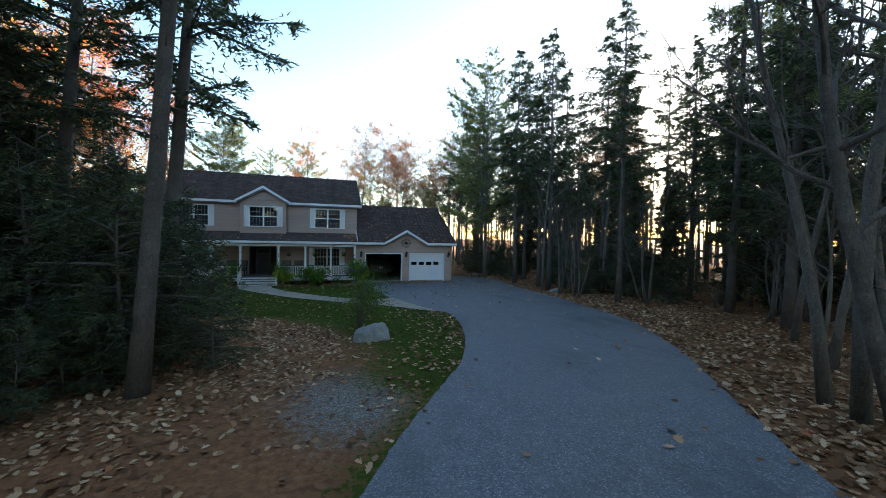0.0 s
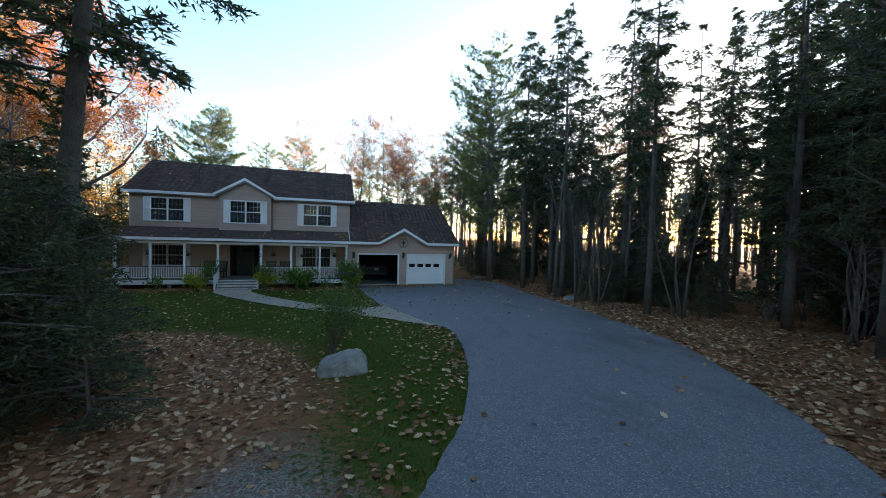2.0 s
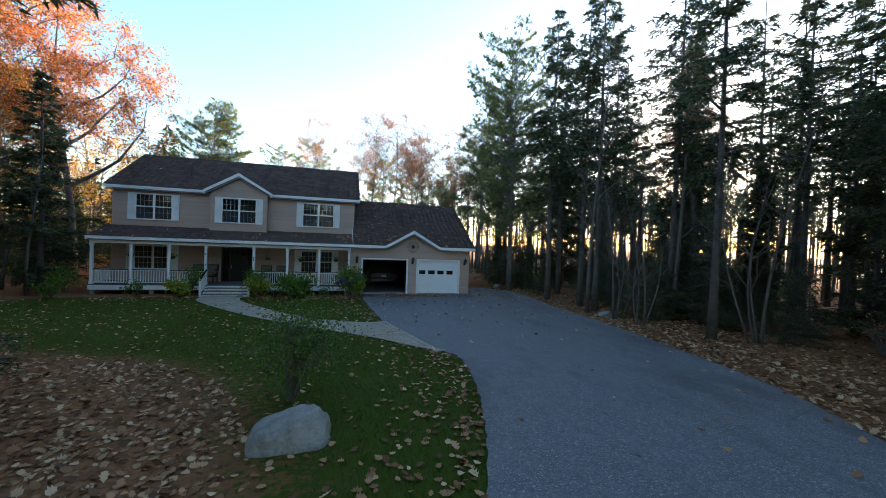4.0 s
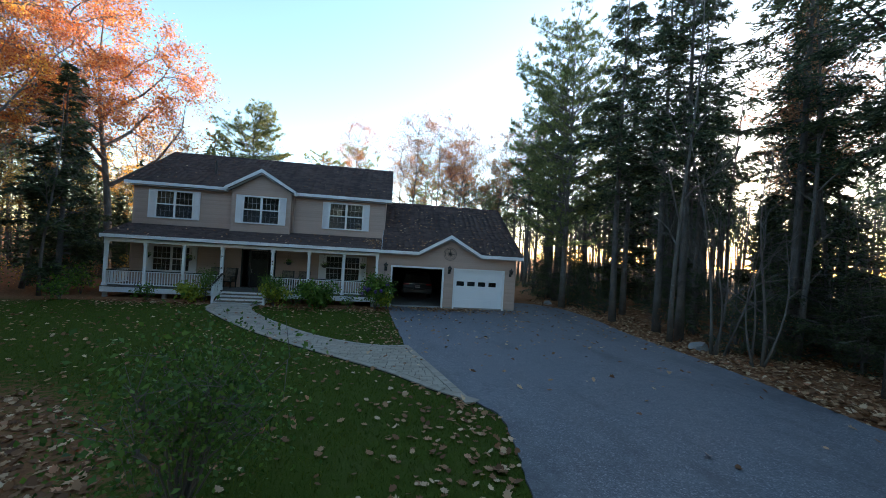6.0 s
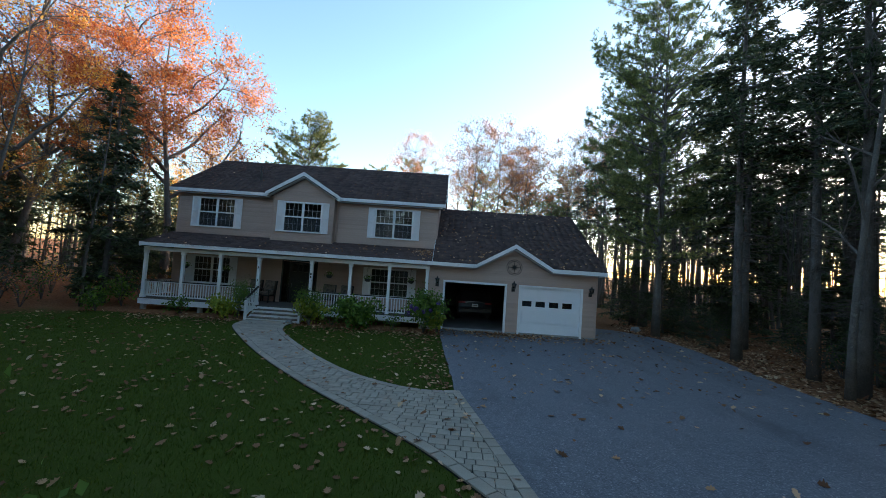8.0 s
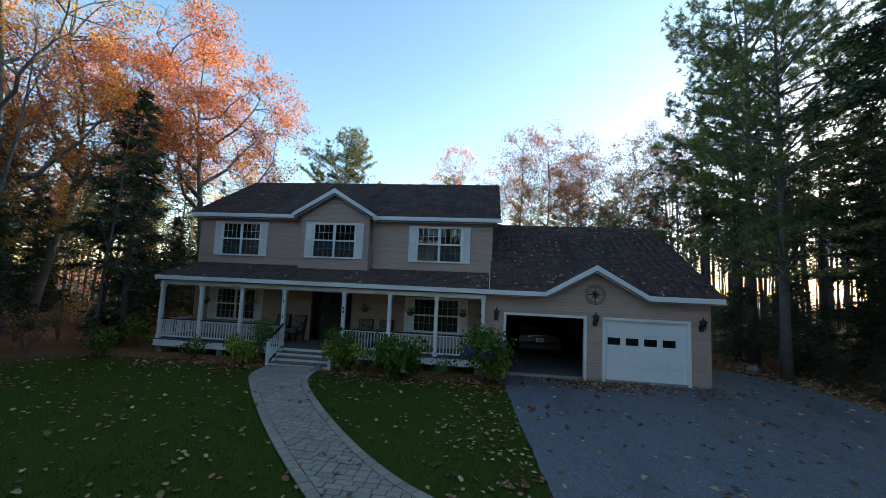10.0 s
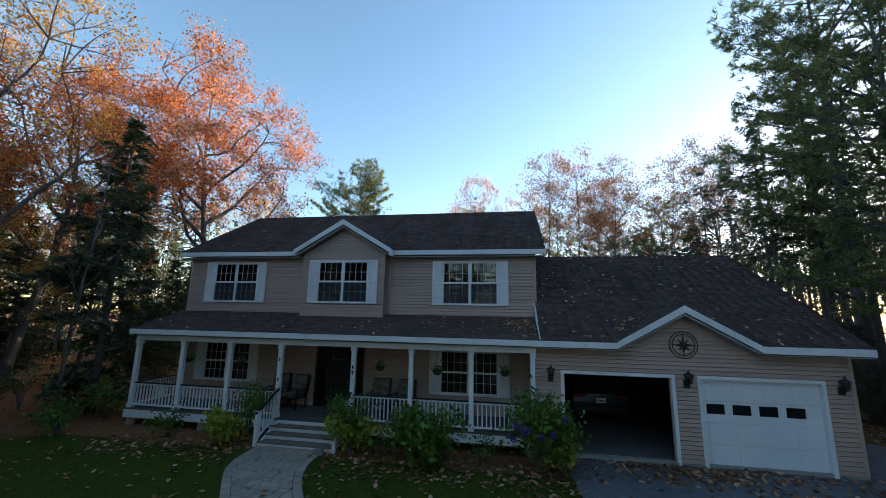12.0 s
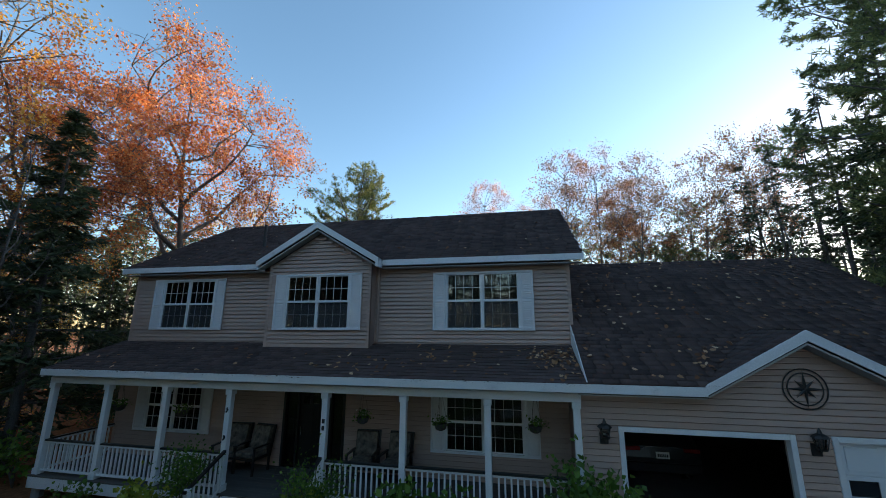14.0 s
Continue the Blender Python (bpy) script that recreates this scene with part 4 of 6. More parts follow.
def ground_height(X, Y):
    """Gentle unevenness, more of it under the trees; level beneath the drive and the house."""
    d = np.minimum(line_dist(DRIVE_L[::4] + [DRIVE_L[-1]], X, Y), line_dist(DRIVE_R[::4] + [DRIVE_R[-1]], X, Y))
    flat = poly_mask(DRIVE_POLY, X, Y) | ((X > -20.5) & (X < 1.5) & (Y > -1.5) & (Y < 11)) | poly_mask(WALK_POLY, X, Y)
    k = np.where(flat, 0, np.clip(d / 3.0, 0, 1) * np.clip(line_dist(WALK_U, X, Y) / 1.5, 0, 1) * np.clip(line_dist(WALK_D, X, Y) / 1.5, 0, 1))
    h = 0.035 * np.sin(X * 0.9 + 0.6 * np.sin(Y * 0.7)) * np.sin(Y * 0.8 + 1.1) + 0.02 * np.sin(X * 2.3 + Y * 1.7)
    wood = np.clip((X - 4.5) / 4, 0, 1) + np.clip((-21 - X) / 4, 0, 1)
    h = h * (1 + 2.5 * wood) + 0.10 * wood * np.sin(X * 0.5) * np.sin(Y * 0.43 + 2)
    return h * k - 0.012 + fall(Y)


def build_ground():
    near_x, near_y = np.arange(-32, 16.01, 0.3), np.arange(-36, 18.01, 0.3)
    far = np.array([3, 8, 16, 30, 60, 120, 300, 800, 2200.0])
    xs = np.concatenate([near_x[0] - far[::-1], near_x, near_x[-1] + far])
    ys = np.concatenate([near_y[0] - far[::-1], near_y, near_y[-1] + far])
    X, Y = np.meshgrid(xs, ys)
    Z = ground_height(X, Y)
    Z = np.where((X < -34) | (X > 18) | (Y < -38) | (Y > 20), fall(Y) - 0.05, Z)
    nx = len(xs)
    i = np.arange(len(ys) - 1)[:, None] * nx + np.arange(nx - 1)[None, :]
    F = np.stack([i, i + 1, i + nx + 1, i + nx], -1).reshape(-1, 4)
    me = array_mesh("ground", np.stack([X, Y, Z], -1).reshape(-1, 3), F, True)
    grass = np.where(poly_mask(LAWN_POLY, X, Y), 1.0, 0.0)
    edge = line_dist(LAWN, X, Y)
    grass = np.clip(0.5 + np.where(grass > 0, 1, -1) * edge / 4.2, 0, 1)
    strip = np.clip(1 - line_dist([p for p in DRIVE_L if -26 < p[1] < -12], X, Y) / 1.1, 0, 1)
    grass = np.maximum(grass * np.clip((Y + 24) / 2.5, 0, 1), strip * 0.62)
    bed = ((Y > -1.25) & (X > -21) & (X < -5.9)) | (X > 2.0) & (Y > -22)
    grass = np.where(bed, 0.0, grass)
    gravel = np.exp(-(((X + 8.9) / 1.7) ** 2 + ((Y + 22.2) / 2.5) ** 2)) * 0.66
    zone = np.stack([grass, np.zeros_like(grass), gravel, np.ones_like(grass)], -1).reshape(-1, 4)
    layer = me.color_attributes.new("zone", "FLOAT_COLOR", "POINT")
    layer.data.foreach_set("color", zone.astype(np.float32).ravel())
    me.materials.append(M["ground"])
    tagged(new("ground", me), "leaf-strewn soil, worn dirt and green lawn", "ground", kind="structure")


build_ground()


def strip(name, rows, z, drop, across, mat, label, category, seed=1, ragged=0.0):
    """A paved sheet from pairs of edge points, with an edge of its own thickness, laid on the slope."""
    rng, v, f = random.Random(seed), [], []
    n = across + 3
    for block in rows:
        o = len(v)
        for a, b in block:
            a = (a[0] + rng.uniform(-ragged, ragged), a[1])
            b = (b[0] + rng.uniform(-ragged, ragged), b[1])
            line = [(a[0] + (b[0] - a[0]) * i / across, a[1] + (b[1] - a[1]) * i / across) for i in range(across + 1)]
            h = [z + float(fall(p[1])) for p in line]
            v += [(*line[0], h[0] - drop)] + [(*p, q) for p, q in zip(line, h)] + [(*line[-1], h[-1] - drop)]
        for r in range(len(block) - 1):
            f += [(o + r * n + i, o + r * n + i + 1, o + (r + 1) * n + i + 1, o + (r + 1) * n + i) for i in range(n - 1)]
    me = Geo().add(v, f).mesh(name)
    me.materials.append(mat)
    return tagged(new(name, me), label, category, kind="structure")


def edge_at(line, y):
    for p, q in zip(line, line[1:]):
        if p[1] <= y <= q[1]:
            return p[0] + (q[0] - p[0]) * (y - p[1]) / max(q[1] - p[1], 1e-6)
    return line[-1][0] if y > line[-1][1] else line[0][0]


def resample(line, n):
    acc = [0.0]
    for p, q in zip(line, line[1:]):
        acc.append(acc[-1] + (Vector(q[:2]) - Vector(p[:2])).length)
    return [(float(np.interp(acc[-1] * i / n, acc, [p[0] for p in line])), float(np.interp(acc[-1] * i / n, acc, [p[1] for p in line]))) for i in range(n + 1)]


lower = [y for y in np.arange(-46.9, 0.0, 0.14)] + [0.0]
upper = [y for y in np.arange(0.0, 3.85, 0.14)]
strip("road", [[((edge_at(DRIVE_L, y), y), (edge_at(DRIVE_R, y), y)) for y in lower], [((0.66, y), (max(0.7, edge_at(DRIVE_R, y)), y)) for y in upper]],
      0.022, 0.12, 10, M["asphalt"], "dark grey asphalt driveway curving to the garage", "driveway", 3, 0.022)
walk_base = strip("pavement", [list(zip(resample(WALK_D, 70), resample(WALK_U, 70)))], 0.012, 0.08, 6, M["joint"], "curved walkway of grey-tan concrete pavers", "walkway")


# ---- pavers of the walkway ----
def clip_half(poly, a, b):
    """Keeps the part of a convex outline to the left of the line a to b."""
    out = []
    def side(p):
        return (b[0] - a[0]) * (p[1] - a[1]) - (b[1] - a[1]) * (p[0] - a[0])
    for p, q in zip(poly, poly[1:] + poly[:1]):
        sp, sq = side(p), side(q)
        if sp >= 0:
            out.append(p)
        if sp * sq < 0:
            t = sp / (sp - sq)
            out.append((p[0] + (q[0] - p[0]) * t, p[1] + (q[1] - p[1]) * t))
    return out


def offset_line(line, d):
    out = []
    for i, p in enumerate(line):
        t = (line[min(i + 1, len(line) - 1)] - line[max(i - 1, 0)]).normalized()
        out.append(Vector((p[0] - t[1] * d, p[1] + t[0] * d)))
    return out


def paver(outline, z, parent, joined):
    cx, cy = sum(p[0] for p in outline) / len(outline), sum(p[1] for p in outline) / len(outline)
    def inset(d):
        o = []
        for p in outline:
            v = Vector((p[0] - cx, p[1] - cy))
            o.append((cx + p[0] * 0 + v.x * (1 - d / max(v.length, 0.02)), cy + v.y * (1 - d / max(v.length, 0.02))))
        return o
    low, top = inset(0.009), inset(0.02)
    n = len(outline)
    rise = float(fall(cy))
    v = [(x, y, float(fall(y))) for x, y in low] + [(x, y, z - 0.006 + float(fall(y))) for x, y in low] + [(x, y, z + float(fall(y))) for x, y in top]
    f = [tuple(range(2 * n, 3 * n))]
    for r in (0, 1):
        f += [(r * n + i, r * n + (i + 1) % n, (r + 1) * n + (i + 1) % n, (r + 1) * n + i) for i in range(n)]
    if joined is None:
        g = Geo().add([(x - cx, y - cy, q - rise) for x, y, q in v], f)
        part("paver", g, M["paver"], parent, at=pose(cx, cy, rise))
    else:
        joined.add(v, f)


def lay_walkway():
    rng = random.Random(11)
    joined, count = Geo(), 0
    edge = 0.19
    iu, idn = offset_line(WALK_U, -edge), offset_line(WALK_D, edge)
    end_a, end_b = Vector((-5.66, -8.55)), Vector((-4.72, -13.48))
    de = (end_b - end_a).normalized()
    inner_a, inner_b = end_a + Vector((de.y, -de.x)) * edge, end_b + Vector((de.y, -de.x)) * edge
    # border stones
    def border(outer, inner):
        nonlocal count
        acc, start = 0.0, 0
        for i in range(1, len(outer)):
            acc += (outer[i] - outer[i - 1]).length
            if acc > 0.24 or i == len(outer) - 1:
                q = [tuple(outer[start][:2]), tuple(outer[i][:2]), tuple(inner[i][:2]), tuple(inner[start][:2])]
                near = q[0][1] < -5.6
                paver(q, 0.036 + rng.uniform(-0.003, 0.003), walk_base, None if near else joined)
                count += near
                start, acc = i, 0.0
    def fine(line):
        out = []
        for a, b in zip(line, line[1:]):
            k = max(1, int((b - a).length / 0.12))
            out += [a.lerp(b, j / k) for j in range(k)]
        return out + [line[-1]]
    fu, fd = fine(WALK_U), fine(WALK_D)
    border(fu, offset_line(fu, -edge))
    border(fd, offset_line(fd, edge))
    ends = [end_a.lerp(end_b, i / 36) for i in range(37)]
    border(ends, [p + Vector((de.y, -de.x)) * edge for p in ends])
    # random courses within
    inner_poly = [(p[0], p[1]) for p in iu] + [tuple(inner_a), tuple(inner_b)] + [(p[0], p[1]) for p in reversed(idn)]
    turn = Matrix.Rotation(radians(-2), 2)
    v = -15.0
    rows = []
    while v < 1.0:
        h = rng.choice((0.15, 0.15, 0.22))
        u = -18.0 + rng.random() * 0.3
        while u < -1.0:
            w = rng.choice((0.15, 0.22, 0.22, 0.30))
            rows.append((u, v, w, h))
            u += w
        v += h
    # lines that bound the field: both edges, and the drive
    for u, v, w, h in rows:
        c = turn @ Vector((u + w / 2, v + h / 2))
        if not (-15 < c.x < -4 and -13.9 < c.y < -0.9):
            continue
        o = [tuple(turn @ Vector(p)) for p in ((u, v), (u + w, v), (u + w, v + h), (u, v + h))]
        if not poly_mask(inner_poly, np.array([p[0] for p in o] + [c.x]), np.array([p[1] for p in o] + [c.y])).any():
            continue
        for line, flip in ((iu, True), (idn, False)):
            j = min(range(len(line) - 1), key=lambda k: ((line[k] + line[k + 1]) / 2 - c).length)
            a, b = line[j], line[j + 1]
            if len(o) >= 3:
                o = clip_half(o, *((b, a) if flip else (a, b)))
        if len(o) >= 3:
            o = clip_half(o, inner_b, inner_a)
        if len(o) < 3:
            continue
        area = abs(sum(p[0] * q[1] - q[0] * p[1] for p, q in zip(o, o[1:] + o[:1]))) / 2
        if area < 0.004:
            continue
        near = c.y < -7.0 and count < 290
        paver(o, 0.036 + rng.uniform(-0.004, 0.004), walk_base, None if near else joined)
        count += near
    tagged(part("paver_field", joined, M["paver_field"], walk_base), kind="stuff")


def paver_field_material():
    m, nt, out = material("paver_field")
    gnode = nt.nodes.new("ShaderNodeNewGeometry")
    shade = ramp(nt, gnode.outputs["Random Per Island"], [(0, (0.82, 0.82, 0.84)), (1, (1.06, 1.06, 1.05))])
    grit = noise_tex(nt, 70, 4)
    col = mix(nt, noise_tex(nt, 1.2, 5), (0.29, 0.25, 0.20), (0.38, 0.33, 0.265))
    col = mix(nt, 0.25, col, ramp(nt, grit, [(0.3, (0.12, 0.11, 0.10)), (0.7, (0.40, 0.38, 0.35))]))
    principled(nt, out, mix(nt, 1.0, col, shade, "MULTIPLY"), 0.9, 0, bump(nt, grit, 0.6, 0.004), 0.25)
    return m


M["paver_field"] = paver_field_material()

# ---- trees ----
def unit(v):
    return v / np.maximum(np.linalg.norm(v, axis=-1, keepdims=True), 1e-9)


def blades(pos, axis, length, width, rng):
    """Thin leaf triangles: base points, directions, lengths and widths."""
    axis = unit(axis)
    side = unit(np.cross(axis, rng.normal(size=axis.shape)))
    a = pos - side * (width[:, None] / 2)
    b = pos + side * (width[:, None] / 2)
    c = pos + axis * length[:, None]
    return np.stack([a, b, c], 1).reshape(-1, 3)


def tri_mesh(name, verts):
    return array_mesh(name, verts, np.arange(len(verts)).reshape(-1, 3))


def quad_leaves(pos, size, rng, droop=0.0):
    """Pointed four-cornered leaves, turned every way."""
    n = len(pos)
    d = unit(rng.normal(size=(n, 3)) + np.array([0, 0, -droop]))
    s = unit(np.cross(d, rng.normal(size=(n, 3))))
    size = size[:, None]
    p0, p2 = pos, pos + d * size
    lift = np.cross(d, s) * size * 0.12
    p1, p3 = pos + d * size * 0.5 + s * size * 0.33 + lift, pos + d * size * 0.5 - s * size * 0.33 + lift
    return np.stack([p0, p1, p2, p3], 1).reshape(-1, 3)


def trunk_line(h, lean, bend, rng, n=9):
    """Points up a stem, as metres from its foot."""
    ph = rng.uniform(0, 6.28, 2)
    t = np.linspace(0, 1, n)
    x = lean[0] * t * h + bend * (np.sin(t * 4.1 + ph[0]) - np.sin(ph[0]))
    y = lean[1] * t * h + bend * (np.sin(t * 3.7 + ph[1]) - np.sin(ph[1]))
    return np.stack([x, y, t * h], -1)


def stem_at(line, z):
    return np.stack([np.interp(z, line[:, 2], line[:, k]) for k in range(3)], -1)


def conifer(h, radius, start, seed, thick=0.17, density=1.0, blade=0.20, lean=(0, 0), droop=0.35, dead=14, plume=False, rag=0.35, bend=0.05, gaps=0.0, steps=0.42):
    """Stem and crown meshes of a spruce or fir, or with plume=True of a white pine."""
    rng = np.random.default_rng(seed)
    line = trunk_line(h, lean, bend, rng)
    tr = Geo()
    r = thick * (1 - np.linspace(0, 1, len(line)) ** 1.2 * 0.93)
    r[0] *= 1.25
    tr.tube([tuple(p) for p in line], list(r), 12)
    V = []
    limbs = []
    z = start
    while z < h - 0.1:
        k = (z - start) / (h - start)
        for _ in range(rng.integers(3, 6)):
            az = rng.uniform(0, 2 * np.pi)
            if gaps and math.sin(az * 2 + z * 1.3 + seed) < -1 + gaps * 2 * rng.random():
                continue
            if plume:
                shape = math.sin((0.22 + k * 0.70) * math.pi) ** 0.75
            else:
                shape = (1 - k) ** 0.85 * min(1.0, 0.45 + k * 3.0)
            L = max(0.18, radius * shape * (1 + rag * rng.normal()))
            L = min(L, radius * 1.35)
            limbs.append((z + rng.uniform(-0.18, 0.18), az, L, k))
        z += steps * (0.7 + 0.6 * rng.random()) * (1.35 if plume else 1.0)
    for z, az, L, k in limbs:
        base = stem_at(line, np.array(z))
        d = np.array([math.cos(az), math.sin(az), 0.0])
        rise = ((0.55 - droop * 1.6 * (1 - k)) if not plume else (0.32 + 0.35 * k)) + rng.normal() * 0.2
        sag = droop * 0.55 if not plume else 0.12
        n = 4
        s = np.linspace(0, 1, n)
        pts = base + np.outer(s * L, d) + np.outer(L * (rise * s - sag * s * s) + (0.16 * L * s ** 3 if plume else 0.10 * L * s ** 3), [0, 0, 1])
        tr.tube([tuple(p) for p in pts], list(0.012 + 0.016 * L * (1 - s)), 3, False)
        side = np.array([-d[1], d[0], 0.0])
        if plume:
            m = max(5, int(L * 9.0 * density))
            u = rng.uniform(0.32, 1.0, m) ** 0.7
            spread = 0.34 * L * (1.15 - u) + 0.10
            off = rng.normal(size=m) * spread
            c = np.stack([np.interp(u, s, pts[:, q]) for q in range(3)], -1) + np.outer(off, side) + np.outer(rng.normal(size=m) * 0.06 + 0.05, [0, 0, 1])
            q = 12
            P = np.repeat(c, q, 0) + rng.normal(size=(m * q, 3)) * 0.05
            A = unit(rng.normal(size=(m * q, 3))) + d * 0.7 + np.array([0, 0, 0.45]) + np.sign(np.repeat(off, q))[:, None] * side * 0.4
            V.append(blades(P, A, blade * rng.uniform(0.7, 1.3, m * q), np.full(m * q, blade * 0.19), rng))
        else:
            m = max(5, int(L * 11 * density))
            u = np.sort(rng.uniform(0.12, 1.0, m))
            c = np.stack([np.interp(u, s, pts[:, q]) for q in range(3)], -1)
            sgn = np.where(np.arange(m) % 2, 1.0, -1.0)
            tl = (0.42 * L * (1.12 - u) + 0.10) * rng.uniform(0.6, 1.2, m)
            td = unit(d * 0.75 + sgn[:, None] * side * 0.85 + np.array([0, 0, -0.25]) + rng.normal(size=(m, 3)) * 0.3)
            q = 7
            f = np.tile(np.linspace(0.05, 1.0, q), m)
            P = np.repeat(c, q, 0) + np.repeat(td * tl[:, None], q, 0) * f[:, None]
            P[:, 2] -= 0.10 * f * f
            zig = np.tile(np.where(np.arange(q) % 2, 1.0, -1.0), m)
            A = np.repeat(td, q, 0) + np.cross(np.repeat(td, q, 0), [0, 0, 1.0]) * zig[:, None] * 0.75 + rng.normal(size=(m * q, 3)) * 0.42
            V.append(blades(P, A, blade * rng.uniform(0.75, 1.3, m * q), np.full(m * q, blade * 0.34), rng))
    # dead lower branches
    for _ in range(dead):
        z = rng.uniform(0.12 * h, start + 0.5) if start > 0.14 * h else rng.uniform(0.3, 1.0)
        az, L = rng.uniform(0, 6.28), rng.uniform(0.4, 1.3)
        b = stem_at(line, np.array(z))
        e = b + np.array([math.cos(az) * L, math.sin(az) * L, rng.uniform(-0.35, 0.15) * L])
        tr.tube([tuple(b), tuple((b + e) / 2 + [0, 0, 0.04]), tuple(e)], [0.018, 0.012, 0.004], 3, False)
    return tr.mesh("trunk", True), tri_mesh("crown", np.concatenate(V))


def broadleaf(h, spread, seed, thick=0.16, fork=0.35, leaves=6000, leaf=0.15, lean=(0, 0), limbs=9, twigs=5, bend=0.12, upright=0.8, stems=1, depth=3, cloud=0.32, dome=None):
    """Stem with forking limbs, and its leaves (None if bare)."""
    rng = np.random.default_rng(seed)
    tr, br, tips = Geo(), Geo(), []

    def grow(p, d, length, r, level):
        n = 4
        pts = [p]
        dd = d.copy()
        for i in range(n):
            dd = unit(dd + rng.normal(size=3) * 0.16 + np.array([0, 0, 0.05]))
            pts.append(pts[-1] + dd * length / n)
        rad = [r * (1 - 0.62 * i / n) for i in range(n + 1)]
        br.tube([tuple(q) for q in pts], rad, 6 if level < 2 else 3, False)
        if level >= depth:
            tips.extend(pts[1:])
            return
        if level == depth - 1:
            tips.extend(pts[2:])
        for i in range(3 if dome else twigs):
            k = rng.uniform(0.3, 1.0)
            j = min(int(k * n), n - 1)
            q = pts[j] + (pts[j + 1] - pts[j]) * (k * n - j)
            nd = unit(dd + unit(rng.normal(size=3)) * 0.95 + np.array([0, 0, 0.12]))
            grow(q, nd, length * rng.uniform(0.42, 0.68), max(0.004, r * 0.42 * (1.2 - 0.5 * k)), level + 1)

    for s in range(stems):
        a = rng.uniform(0, 6.28)
        ln = (lean[0] + (0.10 * math.cos(a) if stems > 1 else 0), lean[1] + (0.10 * math.sin(a) if stems > 1 else 0))
        line = trunk_line(h * (0.82 if leaves else 0.92) * (1 if s == 0 else rng.uniform(0.6, 0.95)), ln, bend, rng)
        if stems > 1:
            line = line + np.array([0.16 * math.cos(a), 0.16 * math.sin(a), 0])
        r = thick * (1 - np.linspace(0, 1, len(line)) ** 0.9 * 0.88) * (1 if s == 0 else 0.7)
        r[0] *= 1.2
        tr.tube([tuple(p) for p in line], list(r), 10)
        if dome:
            rx, rz, zc = dome
            mains = []
            for i in range(max(5, limbs // 9)):
                th, hb = i * 2.39996 + rng.uniform(-0.4, 0.4), fork * h + (line[-1, 2] - fork * h) * (i + 0.3) / max(5, limbs // 9) * 0.8
                b = stem_at(line, np.array(hb))
                reach = rx * rng.uniform(0.45, 0.75)
                e = b + np.array([math.cos(th) * reach, math.sin(th) * reach, min(reach * rng.uniform(0.9, 1.5), zc + rz * 0.8 - hb)])
                mid = (b + e) / 2 + np.array([math.cos(th), math.sin(th), -0.5]) * 0.16 * reach + rng.normal(size=3) * 0.25
                q = np.linspace(0, 1, 7)[:, None]
                pts = (1 - q) ** 2 * b + 2 * q * (1 - q) * mid + q * q * e
                pts[1:-1] += rng.normal(size=(5, 3)) * 0.10
                r0 = thick * 0.5 * (1.1 - 0.6 * i / max(5, limbs // 9))
                br.tube([tuple(p) for p in pts], [r0 * (1 - 0.72 * w) for w in np.linspace(0, 1, 7)], 6, False)
                mains.append(pts)
            stem = stem_at(line, np.linspace(max(fork * h, line[-1, 2] * 0.6), line[-1, 2], 6))
            nodes = np.concatenate([p[2:] for p in mains] + [stem])
            for i in range(limbs):
                th, u = i * 2.39996 + rng.uniform(-0.3, 0.3), 1 - 1.72 * (i + 0.5) / limbs
                rr = rng.uniform(0.66, 1.0) if i % 4 else rng.uniform(0.3, 0.6)
                target = np.array([rx * math.cos(th) * math.sqrt(1 - u * u) * rr, rx * math.sin(th) * math.sqrt(1 - u * u) * rr, zc + rz * u * rr])
                target[:2] += stem_at(line, np.array(min(zc, line[-1, 2])))[:2]
                gap = target - nodes
                b = nodes[np.argmin(np.linalg.norm(gap, axis=1) + np.maximum(0, -gap[:, 2]) * 1.2)]
                far = np.linalg.norm(target - b)
                mid = (b + target) / 2 + np.array([0, 0, 0.12 * far]) + rng.normal(size=3) * 0.12 * far
                q = np.linspace(0, 1, 6)[:, None]
                pts = (1 - q) ** 2 * b + 2 * q * (1 - q) * mid + q * q * target
                r0 = 0.010 + 0.010 * far
                br.tube([tuple(p) for p in pts], [r0 * (1 - 0.75 * w) for w in np.linspace(0, 1, 6)], 5, False)
                keep = len(tips)
                for _ in range(twigs):
                    k = rng.uniform(0.35, 1.0)
                    p = pts[min(int(k * 5), 4)]
                    grow(p + (target - p) * 0.3 * rng.random(), unit(unit(target - b) + unit(rng.normal(size=3)) * 1.1), rng.uniform(0.8, 1.6), r0 * 0.5, depth - 1)
                if rng.random() < 0.14:
                    del tips[keep:]
            continue
        for i in range(limbs):
            k = fork + (1 - fork) * (i + rng.random()) / limbs
            b = stem_at(line, np.array(k * line[-1, 2]))
            az = i * 2.4 + rng.uniform(-0.5, 0.5)
            out = unit(np.array([math.cos(az), math.sin(az), upright * (0.45 + 0.9 * k)]))
            L = spread * (1.05 - 0.55 * (k - fork) / (1 - fork)) * rng.uniform(0.7, 1.1)
            grow(b, out, L, thick * 0.42 * (1.25 - k), 1)
    tips = np.array(tips)
    crown = None
    if leaves:
        pick = tips[rng.integers(0, len(tips), leaves)]
        pos = pick + rng.normal(size=(leaves, 3)) * cloud * np.array([1, 1, 0.8])
        crown = array_mesh("crown", quad_leaves(pos, leaf * rng.uniform(0.6, 1.35, leaves), rng, 0.3), np.arange(4 * leaves).reshape(-1, 4))
    return tr.mesh("trunk", True), crown, br.mesh("branchwork", True)


